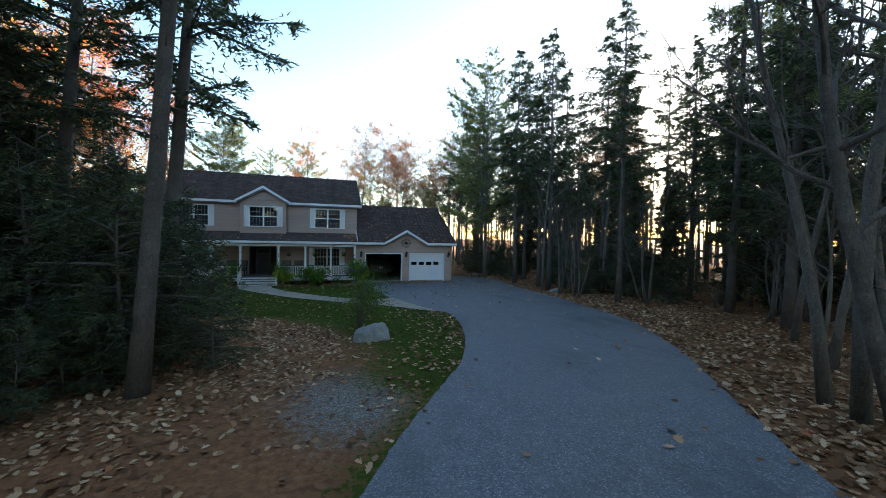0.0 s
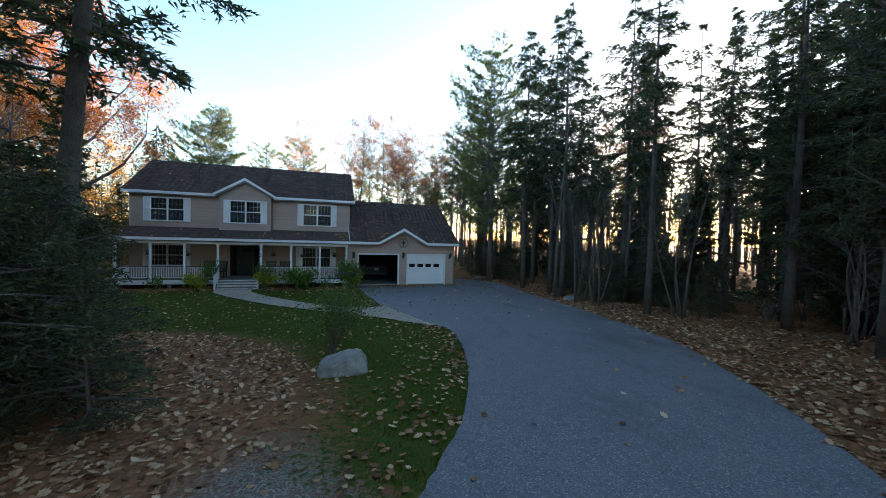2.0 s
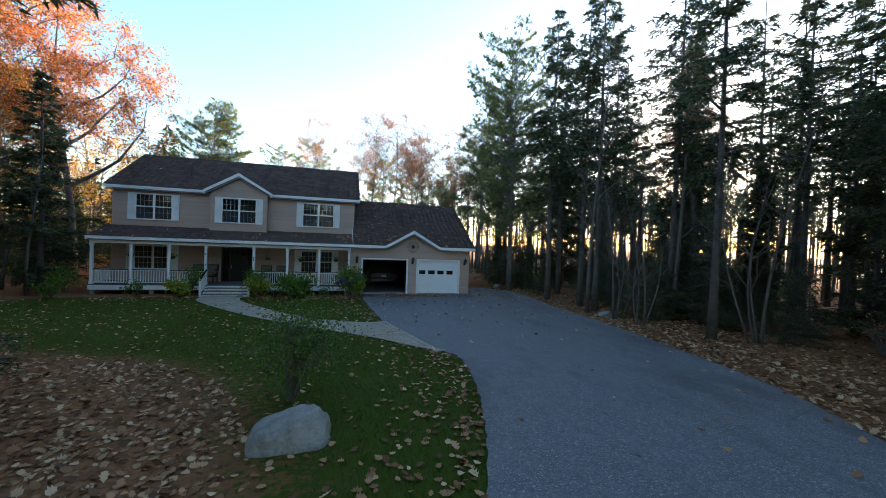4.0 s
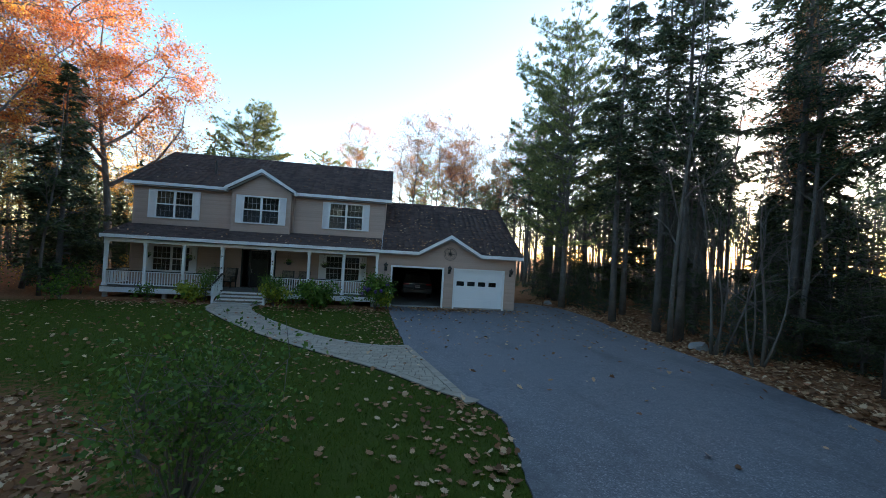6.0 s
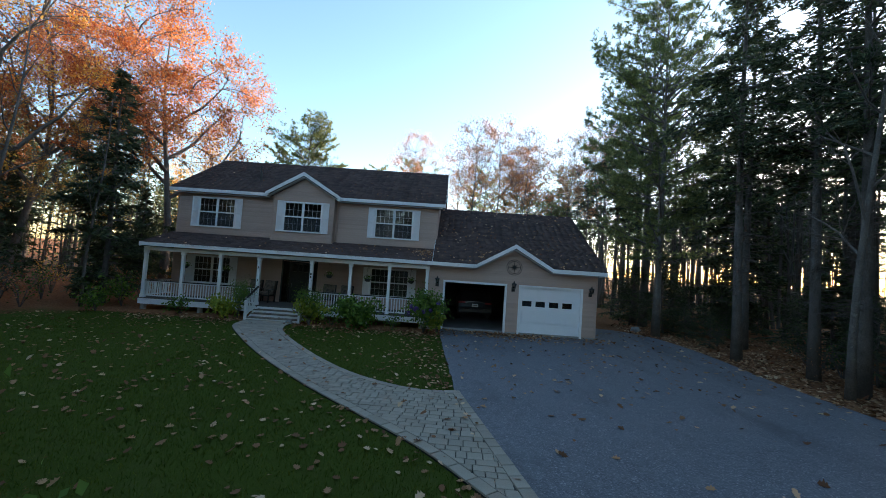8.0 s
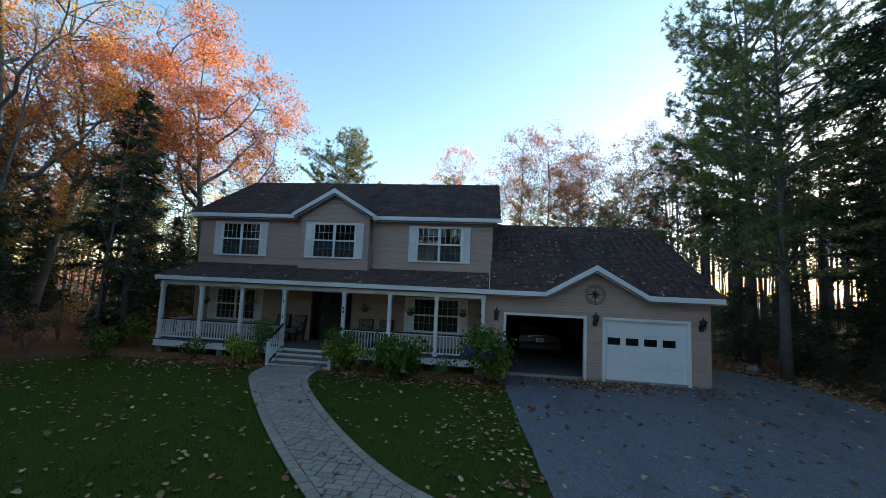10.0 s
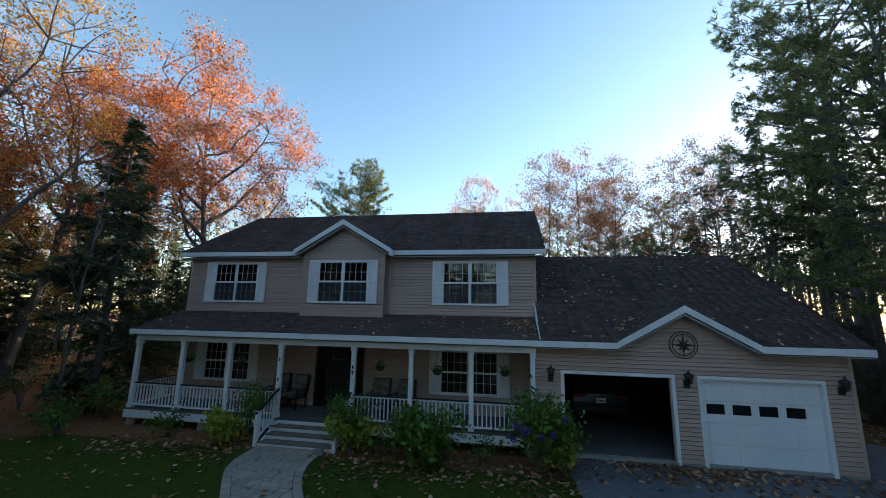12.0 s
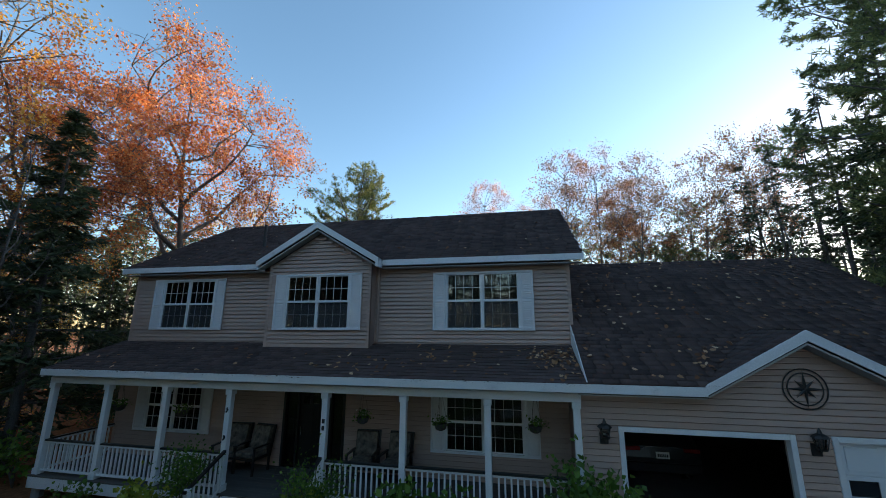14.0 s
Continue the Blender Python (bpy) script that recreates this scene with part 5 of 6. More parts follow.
def plant(name, meshes, mats, at, label, category="tree", group=""):
    ob = thing(name, label, category, group, at=at)
    part("trunk", meshes[0], M[mats[0]], ob)
    if meshes[1] is not None:
        part("crown", meshes[1], M[mats[1]], ob)
    if len(meshes) > 2:
        tagged(part("branchwork", meshes[2], M[mats[0]], ob), kind="stuff")
    return ob


def stand(x, y, turn=0, size=1.0, tilt=(0, 0)):
    z = float(ground_height(np.array([x]), np.array([y]))[0]) - 0.05
    return Matrix.Translation((x, y, z)) @ Euler((radians(tilt[0]), radians(tilt[1]), radians(turn))).to_matrix().to_4x4() @ Matrix.Scale(size, 4)


class Kind:
    """Copies of a few grown trees, each placed, turned and scaled."""

    def __init__(self, name, models, mats, label, group):
        self.name, self.models, self.mats, self.label, self.group = name, models, mats, label, group
        self.first = {}
        self.count = 0

    def put(self, x, y, size=1.0, model=None, turn=None, tilt=(0, 0), label="", rng=random.Random(5)):
        i = self.count % len(self.models) if model is None else model
        self.count += 1
        m = stand(x, y, rng.uniform(0, 360) if turn is None else turn, size, tilt)
        if i not in self.first:
            self.first[i] = plant(self.name, self.models[i], self.mats, m, label or self.label, "tree", self.group)
            return self.first[i]
        src = self.first[i]
        ob = thing(self.name, label or self.label, "tree", self.group, at=m)
        for c in src.children:
            twin = part(c.name.split(".")[0], c.data, None, ob)
            if c.data.name.startswith("branchwork"):
                tagged(twin, kind="stuff")
        return ob


tall_spruce = Kind("spruce_tree", [conifer(18.0, 2.5, 6.6, s, 0.155, 1.1, 0.205, dead=90, gaps=0.26, rag=0.36, steps=0.385) for s in (1, 2, 3)], ("bark_dark", "spruce"), "tall dark green spruce with dead lower branches", "forest spruces")
full_spruce = Kind("spruce_tree", [conifer(13.0, 2.5, 0.7, s, 0.15, 0.95, 0.30, dead=6, rag=0.33) for s in (11, 12)], ("bark_dark", "spruce"), "dark green spruce branched low to the ground", "forest spruces")
thin_spruce = Kind("spruce_tree", [conifer(15.5, 1.7, 7.6, s, 0.12, 0.75, 0.21, dead=70, gaps=0.35, rag=0.45, steps=0.52) for s in (21, 22, 23)], ("bark_dark", "spruce"), "slim forest spruce with a long bare trunk", "forest spruces")
near_spruce = Kind("spruce_tree", [conifer(17.0, 2.2, 3.4, 14, 0.17, 1.25, 0.19, dead=40, gaps=0.3, rag=0.4, steps=0.46)], ("bark_dark", "spruce"), "dark green spruce with fine drooping boughs", "forest spruces")
white_pine = Kind("pine_tree", [conifer(19.5, 3.5, 4.6, s, 0.22, 1.4, 0.24, dead=10, plume=True, rag=0.33, steps=0.5) for s in (31, 32)] + [conifer(15.0, 3.0, 6.0, 33, 0.18, 2.4, 0.19, plume=True, rag=0.25, steps=0.32)], ("bark_grey", "pine"), "tall white pine with layered blue-green plumes", "white pines")
fir_sapling = Kind("fir_sapling", [conifer(3.2, 1.25, 0.15, s, 0.035, 2.6, 0.075, dead=0, rag=0.3, steps=0.2) for s in (41, 42)], ("bark_dark", "spruce"), "young dark green fir with low spreading boughs", "fir saplings")
bare_tree = Kind("bare_tree", [broadleaf(12.0, 2.4, s, 0.085, 0.28, 0, limbs=12, twigs=5, bend=0.35, upright=0.9) for s in (51, 52, 53)], ("bark_grey", "rust"), "leafless grey deciduous tree with fine bare branches", "bare trees")
bare_clump = Kind("bare_clump", [broadleaf(8.5, 1.6, s, 0.055, 0.2, 0, limbs=6, twigs=3, bend=0.3, upright=1.0, stems=4) for s in (61, 62)], ("bark_grey", "rust"), "clump of thin leafless grey stems", "bare trees")
rust_tree = Kind("autumn_tree", [broadleaf(19.0, 3.0, s, 0.15, 0.35, 7500, 0.12, limbs=40, twigs=3, bend=0.4, cloud=0.26, dome=(3.0, 6.0, 12.5)) for s in (71, 72)], ("bark_grey", "rust"), "half-bare autumn tree with rust-pink leaves", "autumn trees")
oak_tree = Kind("oak_tree", [broadleaf(18.0, 5.2, s, 0.24, 0.28, 40000, 0.115, limbs=96, twigs=4, bend=0.5, cloud=0.25, dome=(5.9, 6.2, 11.2)) for s in (81, 82)], ("bark_grey", "oak"), "broad oak with red-orange autumn leaves", "autumn trees")
gold_tree = Kind("maple_tree", [broadleaf(20.0, 4.0, s, 0.20, 0.25, 10000, 0.115, limbs=52, twigs=3, bend=0.5, cloud=0.26, dome=(4.6, 8.2, 12.0)) for s in (91, 92)], ("bark_grey", "maple"), "tall maple with orange-yellow autumn leaves", "autumn trees")

# the wood's edge beside the drive
white_pine.put(6.0, 6.4, 1.05, 0, 40)
white_pine.put(4.6, 2.4, 0.82, 1, 100)
tall_spruce.put(5.1, -2.3, 1.02, 0, 10)
tall_spruce.put(5.8, -4.6, 1.0, 1, 200)
tall_spruce.put(7.6, 0.6, 1.05, 2, 80)
tall_spruce.put(5.5, -6.3, 0.98, 2, 310)
bare_tree.put(4.85, -6.6, 1.2, 0, 30)
bare_clump.put(4.75, -8.9, 1.0, 0, 10)
tall_spruce.put(7.6, -8.9, 0.95, 1, 80)
thin_spruce.put(11.2, -6.8, 1.0, 0, 20)
thin_spruce.put(12.4, -9.2, 1.05, 1, 150)
rust_tree.put(9.6, -8.6, 0.72, 0, 40)
bare_tree.put(7.4, -9.3, 1.2, 1, 10)
tall_spruce.put(12.4, -5.2, 0.9, 2, 220)
bare_clump.put(4.6, -10.4, 0.9, 1, 120)
bare_clump.put(5.9, -14.0, 1.05, 0, 200)
tall_spruce.put(5.0, -13.2, 0.86, 0, 120)
tall_spruce.put(9.4, -15.7, 0.95, 1, 60)
near_spruce.put(7.4, -17.0, 0.9, 0, 15)
near_spruce.put(8.4, -19.5, 0.85, 0, 150)
near_spruce.put(5.2, -20.4, 0.95, 0, 260)
bare_tree.put(3.6, -23.4, 1.1, 1, 230)
bare_clump.put(2.4, -22.6, 1.1, 0, 70)
bare_tree.put(0.9, -23.6, 1.0, 2, 10)
bare_clump.put(-2.0, -26.6, 1.35, 1, 40)
bare_tree.put(-1.9, -25.3, 1.25, 1, 300, (0, 3))
bare_tree.put(-1.5, -24.7, 1.1, 2, 170, (3, 0))
near_pine = conifer(18.0, 3.2, 5.0, 34, 0.20, 1.7, 0.17, dead=20, plume=True, rag=0.33, steps=0.5)
plant("pine_tree", near_pine, ("bark_dark", "pine"), stand(1.5, -24.6, 30, 0.95), "tall white pine with fine needles beside the drive", "tree", "white pines")
bare_tree.put(3.3, -21.6, 1.05, 0, 75)
bare_tree.put(1.8, -28.0, 1.1, 1, 300)
near_bare = broadleaf(13.0, 2.6, 54, 0.11, 0.2, 0, limbs=17, twigs=5, bend=0.25, upright=0.8, lean=(-0.13, 0.10))
plant("bare_tree", near_bare, ("bark_dark", "rust"), stand(-2.3, -25.9), "thick leaning leafless tree beside the drive", "tree", "bare trees")
for x, y, k in ((12.2, -13.8, 0.65), (9.0, -22.6, 0.8), (10.2, -17.6, 0.8), (8.8, -8.2, 0.4), (10.6, -5.2, 0.5), (9.2, -1.8, 0.42), (12.4, -9.4, 0.6), (14.2, -15.0, 0.7), (12.6, -20.4, 0.8), (13.4, -3.0, 0.55), (16.0, -7.0, 0.65)):
    full_spruce.put(x, y, k)
rng = random.Random(77)
taken = [(5.1, -2.3), (5.8, -4.6), (6.0, 6.4), (4.6, 2.4), (7.6, 0.6), (6.6, -7.4), (6.1, -14.3), (7.8, -11.6), (7.4, -17), (8.4, -19.5), (5.2, -20.4), (4.2, -23.2)]


def scatter(n, x0, x1, y0, y1, gap, inside):
    out = []
    for _ in range(n * 30):
        x, y = rng.uniform(x0, x1), rng.uniform(y0, y1)
        if inside(x, y) and all((x - a) ** 2 + (y - b) ** 2 > gap * gap for a, b in taken):
            taken.append((x, y))
            out.append((x, y))
            if len(out) == n:
                break
    return out


def in_sun_lane(x, y, wide=1.5):
    """Two narrow lanes through the wood, along which the low sun shows."""
    for cx, cy in ((-9.4, -28.5), (-6.4, -19.8)):
        dx, dy = x - cx, y - cy
        if dx * SUN_DIR.x + dy * SUN_DIR.y > 8 and abs(dx * SUN_DIR.y - dy * SUN_DIR.x) < wide:
            return True
    return False


def right_wood(x, y):
    return not in_sun_lane(x, y) and (x > 5.5 + max(0, (-16 - y) * 0.1) or (x > 0.5 and y < -26))


for i, (x, y) in enumerate(scatter(66, 5.0, 22, -34, 20, 1.8, right_wood)):
    kind = (thin_spruce, thin_spruce, tall_spruce, thin_spruce, full_spruce if x > 15 else thin_spruce, thin_spruce, bare_tree)[i % 7]
    kind.put(x, y, rng.uniform(0.85, 1.15))
for i, (x, y) in enumerate(scatter(16, 9, 26, -18, 8, 1.5, right_wood)):
    (tall_spruce, thin_spruce, full_spruce, thin_spruce)[i % 4].put(x, y, rng.uniform(0.8, 1.0))
for x, y in scatter(58, 5.4, 20, -26, 12, 0.9, lambda x, y: x > 5.6):
    fir_sapling.put(x, y, rng.uniform(0.45, 1.2))
for x, y in scatter(15, 4.8, 13, -24, 2, 0.8, lambda x, y: x > 5.0):
    bare_clump.put(x, y, rng.uniform(0.5, 0.9))
# beside the garage, deep in the wood
for x, y, k in ((9.0, 4.0, 0.4), (6.4, 8.6, 0.3)):
    full_spruce.put(x, y, k)
for x, y, k in ((5.7, 3.7, 1.3), (6.8, 4.6, 1.3), (5.2, 6.4, 1.3), (8.4, -9.7, 1.6), (10.2, -8.5, 1.7), (9.4, -6.7, 1.2), (7.4, -11.1, 1.2), (11.6, -7.2, 1.8)):
    fir_sapling.put(x, y, k)
for x, y in scatter(9, 5.5, 21, 8, 34, 1.5, lambda x, y: True):
    fir_sapling.put(x, y, rng.uniform(0.7, 1.2))
# behind the house
for x, y in ((-10.5, 30), (-4.6, 23.6), (-1.6, 25.8), (0.8, 22.5), (3.4, 27.5), (-6.0, 34.5), (6.2, 23), (1.8, 33), (8.6, 20), (10.5, 26)):
    rust_tree.put(x, y, rng.uniform(0.98, 1.1))
for x, y in ((-7.4, 25.5), (-0.6, 29), (4.2, 30), (8.0, 28), (10, 22), (7.5, 17)):
    bare_tree.put(x, y, rng.uniform(1.2, 1.35))
for x, y in ((-3.4, 34), (0.6, 30), (5.4, 33), (2.6, 25.5), (8.8, 25), (11.5, 30), (6.4, 20.5)):
    thin_spruce.put(x, y, rng.uniform(0.72, 0.88))
white_pine.put(-19.1, 16.0, 0.95, 2, 200)
for x, y, k, i in ((2.6, 33, 0.78, 0), (5.6, 27, 0.72, 2), (-1.4, 37, 0.85, 1), (8.4, 31, 0.8, 0)):
    white_pine.put(x, y, k, i)
white_pine.put(-17.8, 44, 0.92, 1, 20)
white_pine.put(-12.8, 46, 1.0, 0, 90)
# left of the lawn
oak_tree.put(-25.4, 8.4, 1.17, 0, 20)
oak_tree.put(-29.0, 2.2, 0.92, 1, 80)
gold_tree.put(-25.6, -3.0, 1.02, 0, 60)
gold_tree.put(-27.0, -9.5, 1.0, 1, 150)
gold_tree.put(-32.0, -2.0, 1.0, 1, 290)
full_spruce.put(-22.4, 0.8, 0.88, 0, 45)
full_spruce.put(-24.4, -3.0, 0.6, 1, 45)
tall_spruce.put(-24.6, -5.6, 0.62, 1, 70)
bare_tree.put(-22.2, -0.4, 0.85, 2, 20)
bare_tree.put(-22.9, -3.9, 1.05, 0, 140)
for x, y, k in ((-24.5, 14, 0.55), (-27, 16, 0.6), (-22.5, 12.5, 0.45), (-29, 0.5, 0.55), (-24.5, 1.5, 0.5), (-30, -6, 0.6), (-26, -13, 0.55)):
    gold_tree.put(x, y, k)
for x, y, k in ((-25.4, 6.4, 0.5), (-28.6, 7.6, 0.6), (-30.5, 3.2, 0.6), (-26.4, -5.4, 0.55), (-28.4, -11.6, 0.7)):
    full_spruce.put(x, y, k)
# unseen spruces beside the start, added to block sky light from the left
for x, y, k in ((-17.5, -26.0, 1.2), (-20.5, -23.5, 1.15), (-19.5, -28.5, 1.3), (-23.0, -26.5, 1.2), (-21.5, -19.5, 1.1), (-24.5, -21.5, 1.2), (-16.5, -30.5, 1.2), (-22.5, -31.5, 1.25)):
    (full_spruce if k < 1.2 else tall_spruce).put(x, y, k)
# the near trunks at the drive's mouth
near_a = conifer(17.0, 2.3, 6.9, 101, 0.15, 1.5, 0.17, lean=(0.075, -0.03), dead=8, rag=0.3, droop=0.30, gaps=0.1)
plant("spruce_tree", near_a, ("bark_dark", "spruce"), stand(-12.35, -20.9), "tall grey-barked conifer with drooping dark boughs", "tree", "near conifers")
near_b = conifer(18.0, 2.6, 5.9, 102, 0.19, 1.4, 0.18, lean=(0.07, 0.02), dead=10, rag=0.3, droop=0.30, gaps=0.1)
plant("spruce_tree", near_b, ("bark_dark", "spruce"), stand(-13.25, -17.3), "tall dark-barked conifer leaning over the yard", "tree", "near conifers")
plant("spruce_tree", near_b, ("bark_dark", "spruce"), stand(-16.0, -16.4, 10, 0.97), "tall dark conifer at the edge of the yard", "tree", "near conifers")
for x, y, k in ((-12.3, -18.9, 1.2), (-12.9, -19.9, 1.4), (-11.5, -19.6, 0.8), (-12.6, -17.6, 1.1), (-13.9, -17.9, 1.5), (-14.7, -19.4, 1.4), (-13.5, -20.6, 0.55), (-15.7, -17.2, 1.7), (-13.4, -18.6, 1.0), (-14.3, -16.6, 1.6), (-16.6, -19.2, 1.7), (-15.6, -21.0, 1.1), (-14.4, -22.0, 0.6), (-16.4, -15.2, 1.5), (-13.5, -21.7, 0.5), (-14.3, -20.9, 0.8), (-13.1, -20.3, 0.65), (-14.1, -22.9, 0.6), (-12.9, -19.4, 1.0), (-15.2, -22.2, 0.8)):
    fir_sapling.put(x, y, k)
full_spruce.put(-18.6, -19.6, 0.9, 1, 10)
full_spruce.put(-18.2, -15.2, 1.1, 0, 220)
full_spruce.put(-20.0, -14.4, 0.75, 0, 100)
full_spruce.put(-17.4, -22.4, 0.8, 1, 160)
full_spruce.put(-16.9, -16.3, 0.62, 0, 70)


def left_wood(x, y):
    if (y > 10 and x > -31) or (x > -27.5 and -4 < y):
        return False
    return x < -21.5 - max(0, (4 - abs(y + 6)) * 0.4) or (x < -15.5 and y < -18)


for i, (x, y) in enumerate(scatter(46, -42, -15, -34, 22, 2.0, left_wood)):
    kind = (thin_spruce, bare_tree, full_spruce, rust_tree, bare_tree, bare_tree, thin_spruce, gold_tree if i < 40 else thin_spruce)[i % 8]
    kind.put(x, y, rng.uniform(0.55, 0.75) if kind is rust_tree else rng.uniform(0.8, 1.05))
for x, y in scatter(16, -42, -23, 11, 30, 2.2, lambda x, y: True):
    (full_spruce if rng.random() < 0.6 else bare_tree).put(x, y, rng.uniform(0.42, 0.6))
# unseen trees across the street behind the camera's start, added to shade the house
for i, (x, y) in enumerate(scatter(36, -44, 24, -58, -34, 2.4, lambda x, y: abs(x - (-14.5 + (y + 38) * 0.56)) > 5)):
    (tall_spruce, full_spruce, thin_spruce, tall_spruce, rust_tree)[i % 5].put(x, y, rng.uniform(1.0, 1.2))


# ---- far woods ----
def far_woods():
    """The wood further off all round: many slim trees in one mesh."""
    r = np.random.default_rng(123)
    V, T = [], Geo()
    n = 0
    while n < 650:
        a, d = r.uniform(0, 2 * np.pi), r.uniform(30, 105) ** 1.0
        if n < 60:                      # low, thick wood edge on the sunny side, added to hold back sun streaks
            a, d = math.radians(r.uniform(20, 58)), r.uniform(48, 80)
        x, y = -6 + d * math.cos(a), -6 + d * math.sin(a)
        if n >= 60 and -40 < x < 26 and -60 < y < 30:
            continue
        if -26 < x < 8 and 30 < y < 52 or in_sun_lane(x, y, 0.8):
            continue
        if y < -34 and abs(x + 14) < 45 and r.random() < 0.3:
            continue
        sunward = math.cos(a - math.radians(39.5))
        if n >= 60 and r.random() < (0.55 if sunward > 0.45 else 0.2):
            continue
        n += 1
        h = r.uniform(11, 17)
        z0 = h * r.uniform(0.38, 0.62)
        T.tube([(x, y, -0.2), (x + r.normal() * 0.3, y + r.normal() * 0.3, h)], [r.uniform(0.10, 0.19), 0.03], 5, False)
        m = 250
        k = r.random(m) ** 0.8
        rad = (1 - k) ** 0.8 * r.uniform(1.5, 2.4) * np.sqrt(r.random(m))
        th = r.uniform(0, 6.28, m)
        P = np.stack([x + rad * np.cos(th), y + rad * np.sin(th), z0 + k * (h - z0)], -1)
        A = np.stack([np.cos(th), np.sin(th), np.full(m, -0.35)], -1) + r.normal(size=(m, 3)) * 0.4
        V.append(blades(P, A, r.uniform(0.5, 0.95, m), np.full(m, 0.22), r))
    for _ in range(300):                 # bare poles of the thick wood beside the drive
        x, y = r.uniform(13, 58), r.uniform(-24, 48)
        if in_sun_lane(x, y, 0.6):
            continue
        h = r.uniform(8, 15)
        tx, ty, w = x + r.normal() * 0.35, y + r.normal() * 0.35, r.uniform(0.05, 0.13)
        T.tube([(x, y, -0.2), ((x + tx) / 2 + r.normal() * 0.12, (y + ty) / 2 + r.normal() * 0.12, h / 2), (tx, ty, h)], [w, w * 0.8, 0.02], 5, False)
        for _ in range(9):
            z, a, L = r.uniform(0.15, 0.9) * h, r.uniform(0, 6.28), r.uniform(0.5, 1.5)
            p = (x + (tx - x) * z / h, y + (ty - y) * z / h, z)
            T.tube([p, (p[0] + math.cos(a) * L, p[1] + math.sin(a) * L, z + r.uniform(-0.2, 0.5) * L)], [0.02, 0.006], 3, False)
        m = 40
        k = r.random(m)
        th, rad = r.uniform(0, 6.28, m), r.uniform(0.2, 1.3, m) * (1.1 - k)
        P = np.stack([tx + rad * np.cos(th), ty + rad * np.sin(th), h * (0.55 + 0.47 * k)], -1)
        A = np.stack([np.cos(th), np.sin(th), np.full(m, -0.3)], -1) + r.normal(size=(m, 3)) * 0.4
        V.append(blades(P, A, r.uniform(0.35, 0.7, m), np.full(m, 0.15), r))
    for i in range(380):                 # the wood beyond the lawn's far side, thick and low
        x, y = r.uniform(-68, -31), r.uniform(-26, 46)
        if i >= 250:
            x, y = r.uniform(-36, -21), r.uniform(11, 46)
        h = r.uniform(3.5, 9.5)
        tx, ty, w = x + r.normal() * 0.3, y + r.normal() * 0.3, r.uniform(0.04, 0.10)
        T.tube([(x, y, -0.2), (tx, ty, h)], [w, 0.02], 5, False)
        m = 130
        k = r.random(m)
        th, rad = r.uniform(0, 6.28, m), r.uniform(0.1, 1.7, m) * (1.05 - k)
        P = np.stack([x + rad * np.cos(th), y + rad * np.sin(th), h * (0.06 + 0.96 * k)], -1)
        A = np.stack([np.cos(th), np.sin(th), np.full(m, -0.3)], -1) + r.normal(size=(m, 3)) * 0.4
        V.append(blades(P, A, r.uniform(0.3, 0.6, m), np.full(m, 0.15), r))
    woods = thing("far_woods", "dense dark conifer woods beyond the yard", "woods", kind="stuff")
    part("trunks", T, M["bark_dark"], woods)
    part("crowns", tri_mesh("crowns", np.concatenate(V)), M["spruce"], woods)


far_woods()

# ---- shrubs, boulder and loose things ----
def shrub(name, x, y, h, r, n, leaf, mat, seed, label, stems=7, blooms=0, droop=0.2):
    rng = np.random.default_rng(seed)
    ob = thing(name, label, "shrub", at=stand(x, y))
    g, tips = Geo(), []
    for i in range(stems):
        a = rng.uniform(0, 6.28)
        top = np.array([math.cos(a) * r * rng.uniform(0.2, 1.0), math.sin(a) * r * rng.uniform(0.2, 1.0), h * rng.uniform(0.6, 1.0)])
        mid = top * np.array([0.35, 0.35, 0.6])
        g.tube([(0, 0, 0), tuple(mid), tuple(top)], [0.014, 0.009, 0.003], 5, False)
        for k in range(5):
            f = rng.uniform(0.3, 1)
            b = mid + (top - mid) * f
            e = b + unit(rng.normal(size=3) + np.array([0, 0, 0.4])) * r * 0.4
            g.tube([tuple(b), tuple(e)], [0.005, 0.002], 3, False)
            tips += [b, e, (b + e) / 2]
        tips += [top, mid]
    part("stem", g, M["twig"], ob)
    tips = np.array(tips)
    pos = tips[rng.integers(0, len(tips), n)] + rng.normal(size=(n, 3)) * r * 0.22
    pos[:, 2] = np.maximum(pos[:, 2], 0.05)
    part("foliage", array_mesh("foliage", quad_leaves(pos, leaf * rng.uniform(0.6, 1.3, n), rng, droop), np.arange(4 * n).reshape(-1, 4)), M[mat], ob)
    for _ in range(blooms):
        ba = rng.uniform(-2.6, -0.5)
        c = np.array([math.cos(ba) * r * 0.95, math.sin(ba) * r * 0.95, h * rng.uniform(0.5, 0.95)])
        p = c + unit(rng.normal(size=(90, 3))) * 0.085 * rng.uniform(0.6, 1.0, (90, 1))
        part("bloom", array_mesh("bloom", quad_leaves(p, np.full(90, 0.05), rng), np.arange(360).reshape(-1, 4)), M["bloom"], ob, "purple mophead flower")
    return ob


shrub("lime_shrub", -15.45, -0.95, 0.85, 0.60, 800, 0.135, "lime", 1, "yellow-green leafy shrub in front of the porch")
shrub("lime_shrub", -11.75, -1.15, 0.95, 0.58, 800, 0.145, "lime", 2, "yellow-green leafy shrub beside the steps")
shrub("climbing_shrub", -15.0, -0.75, 1.65, 0.6, 1600, 0.062, "shrub", 3, "fine-leaved green shrub leaning on the porch rail")
shrub("climbing_shrub", -11.9, -0.85, 1.5, 0.6, 1500, 0.062, "shrub", 4, "fine-leaved green shrub leaning on the porch rail")
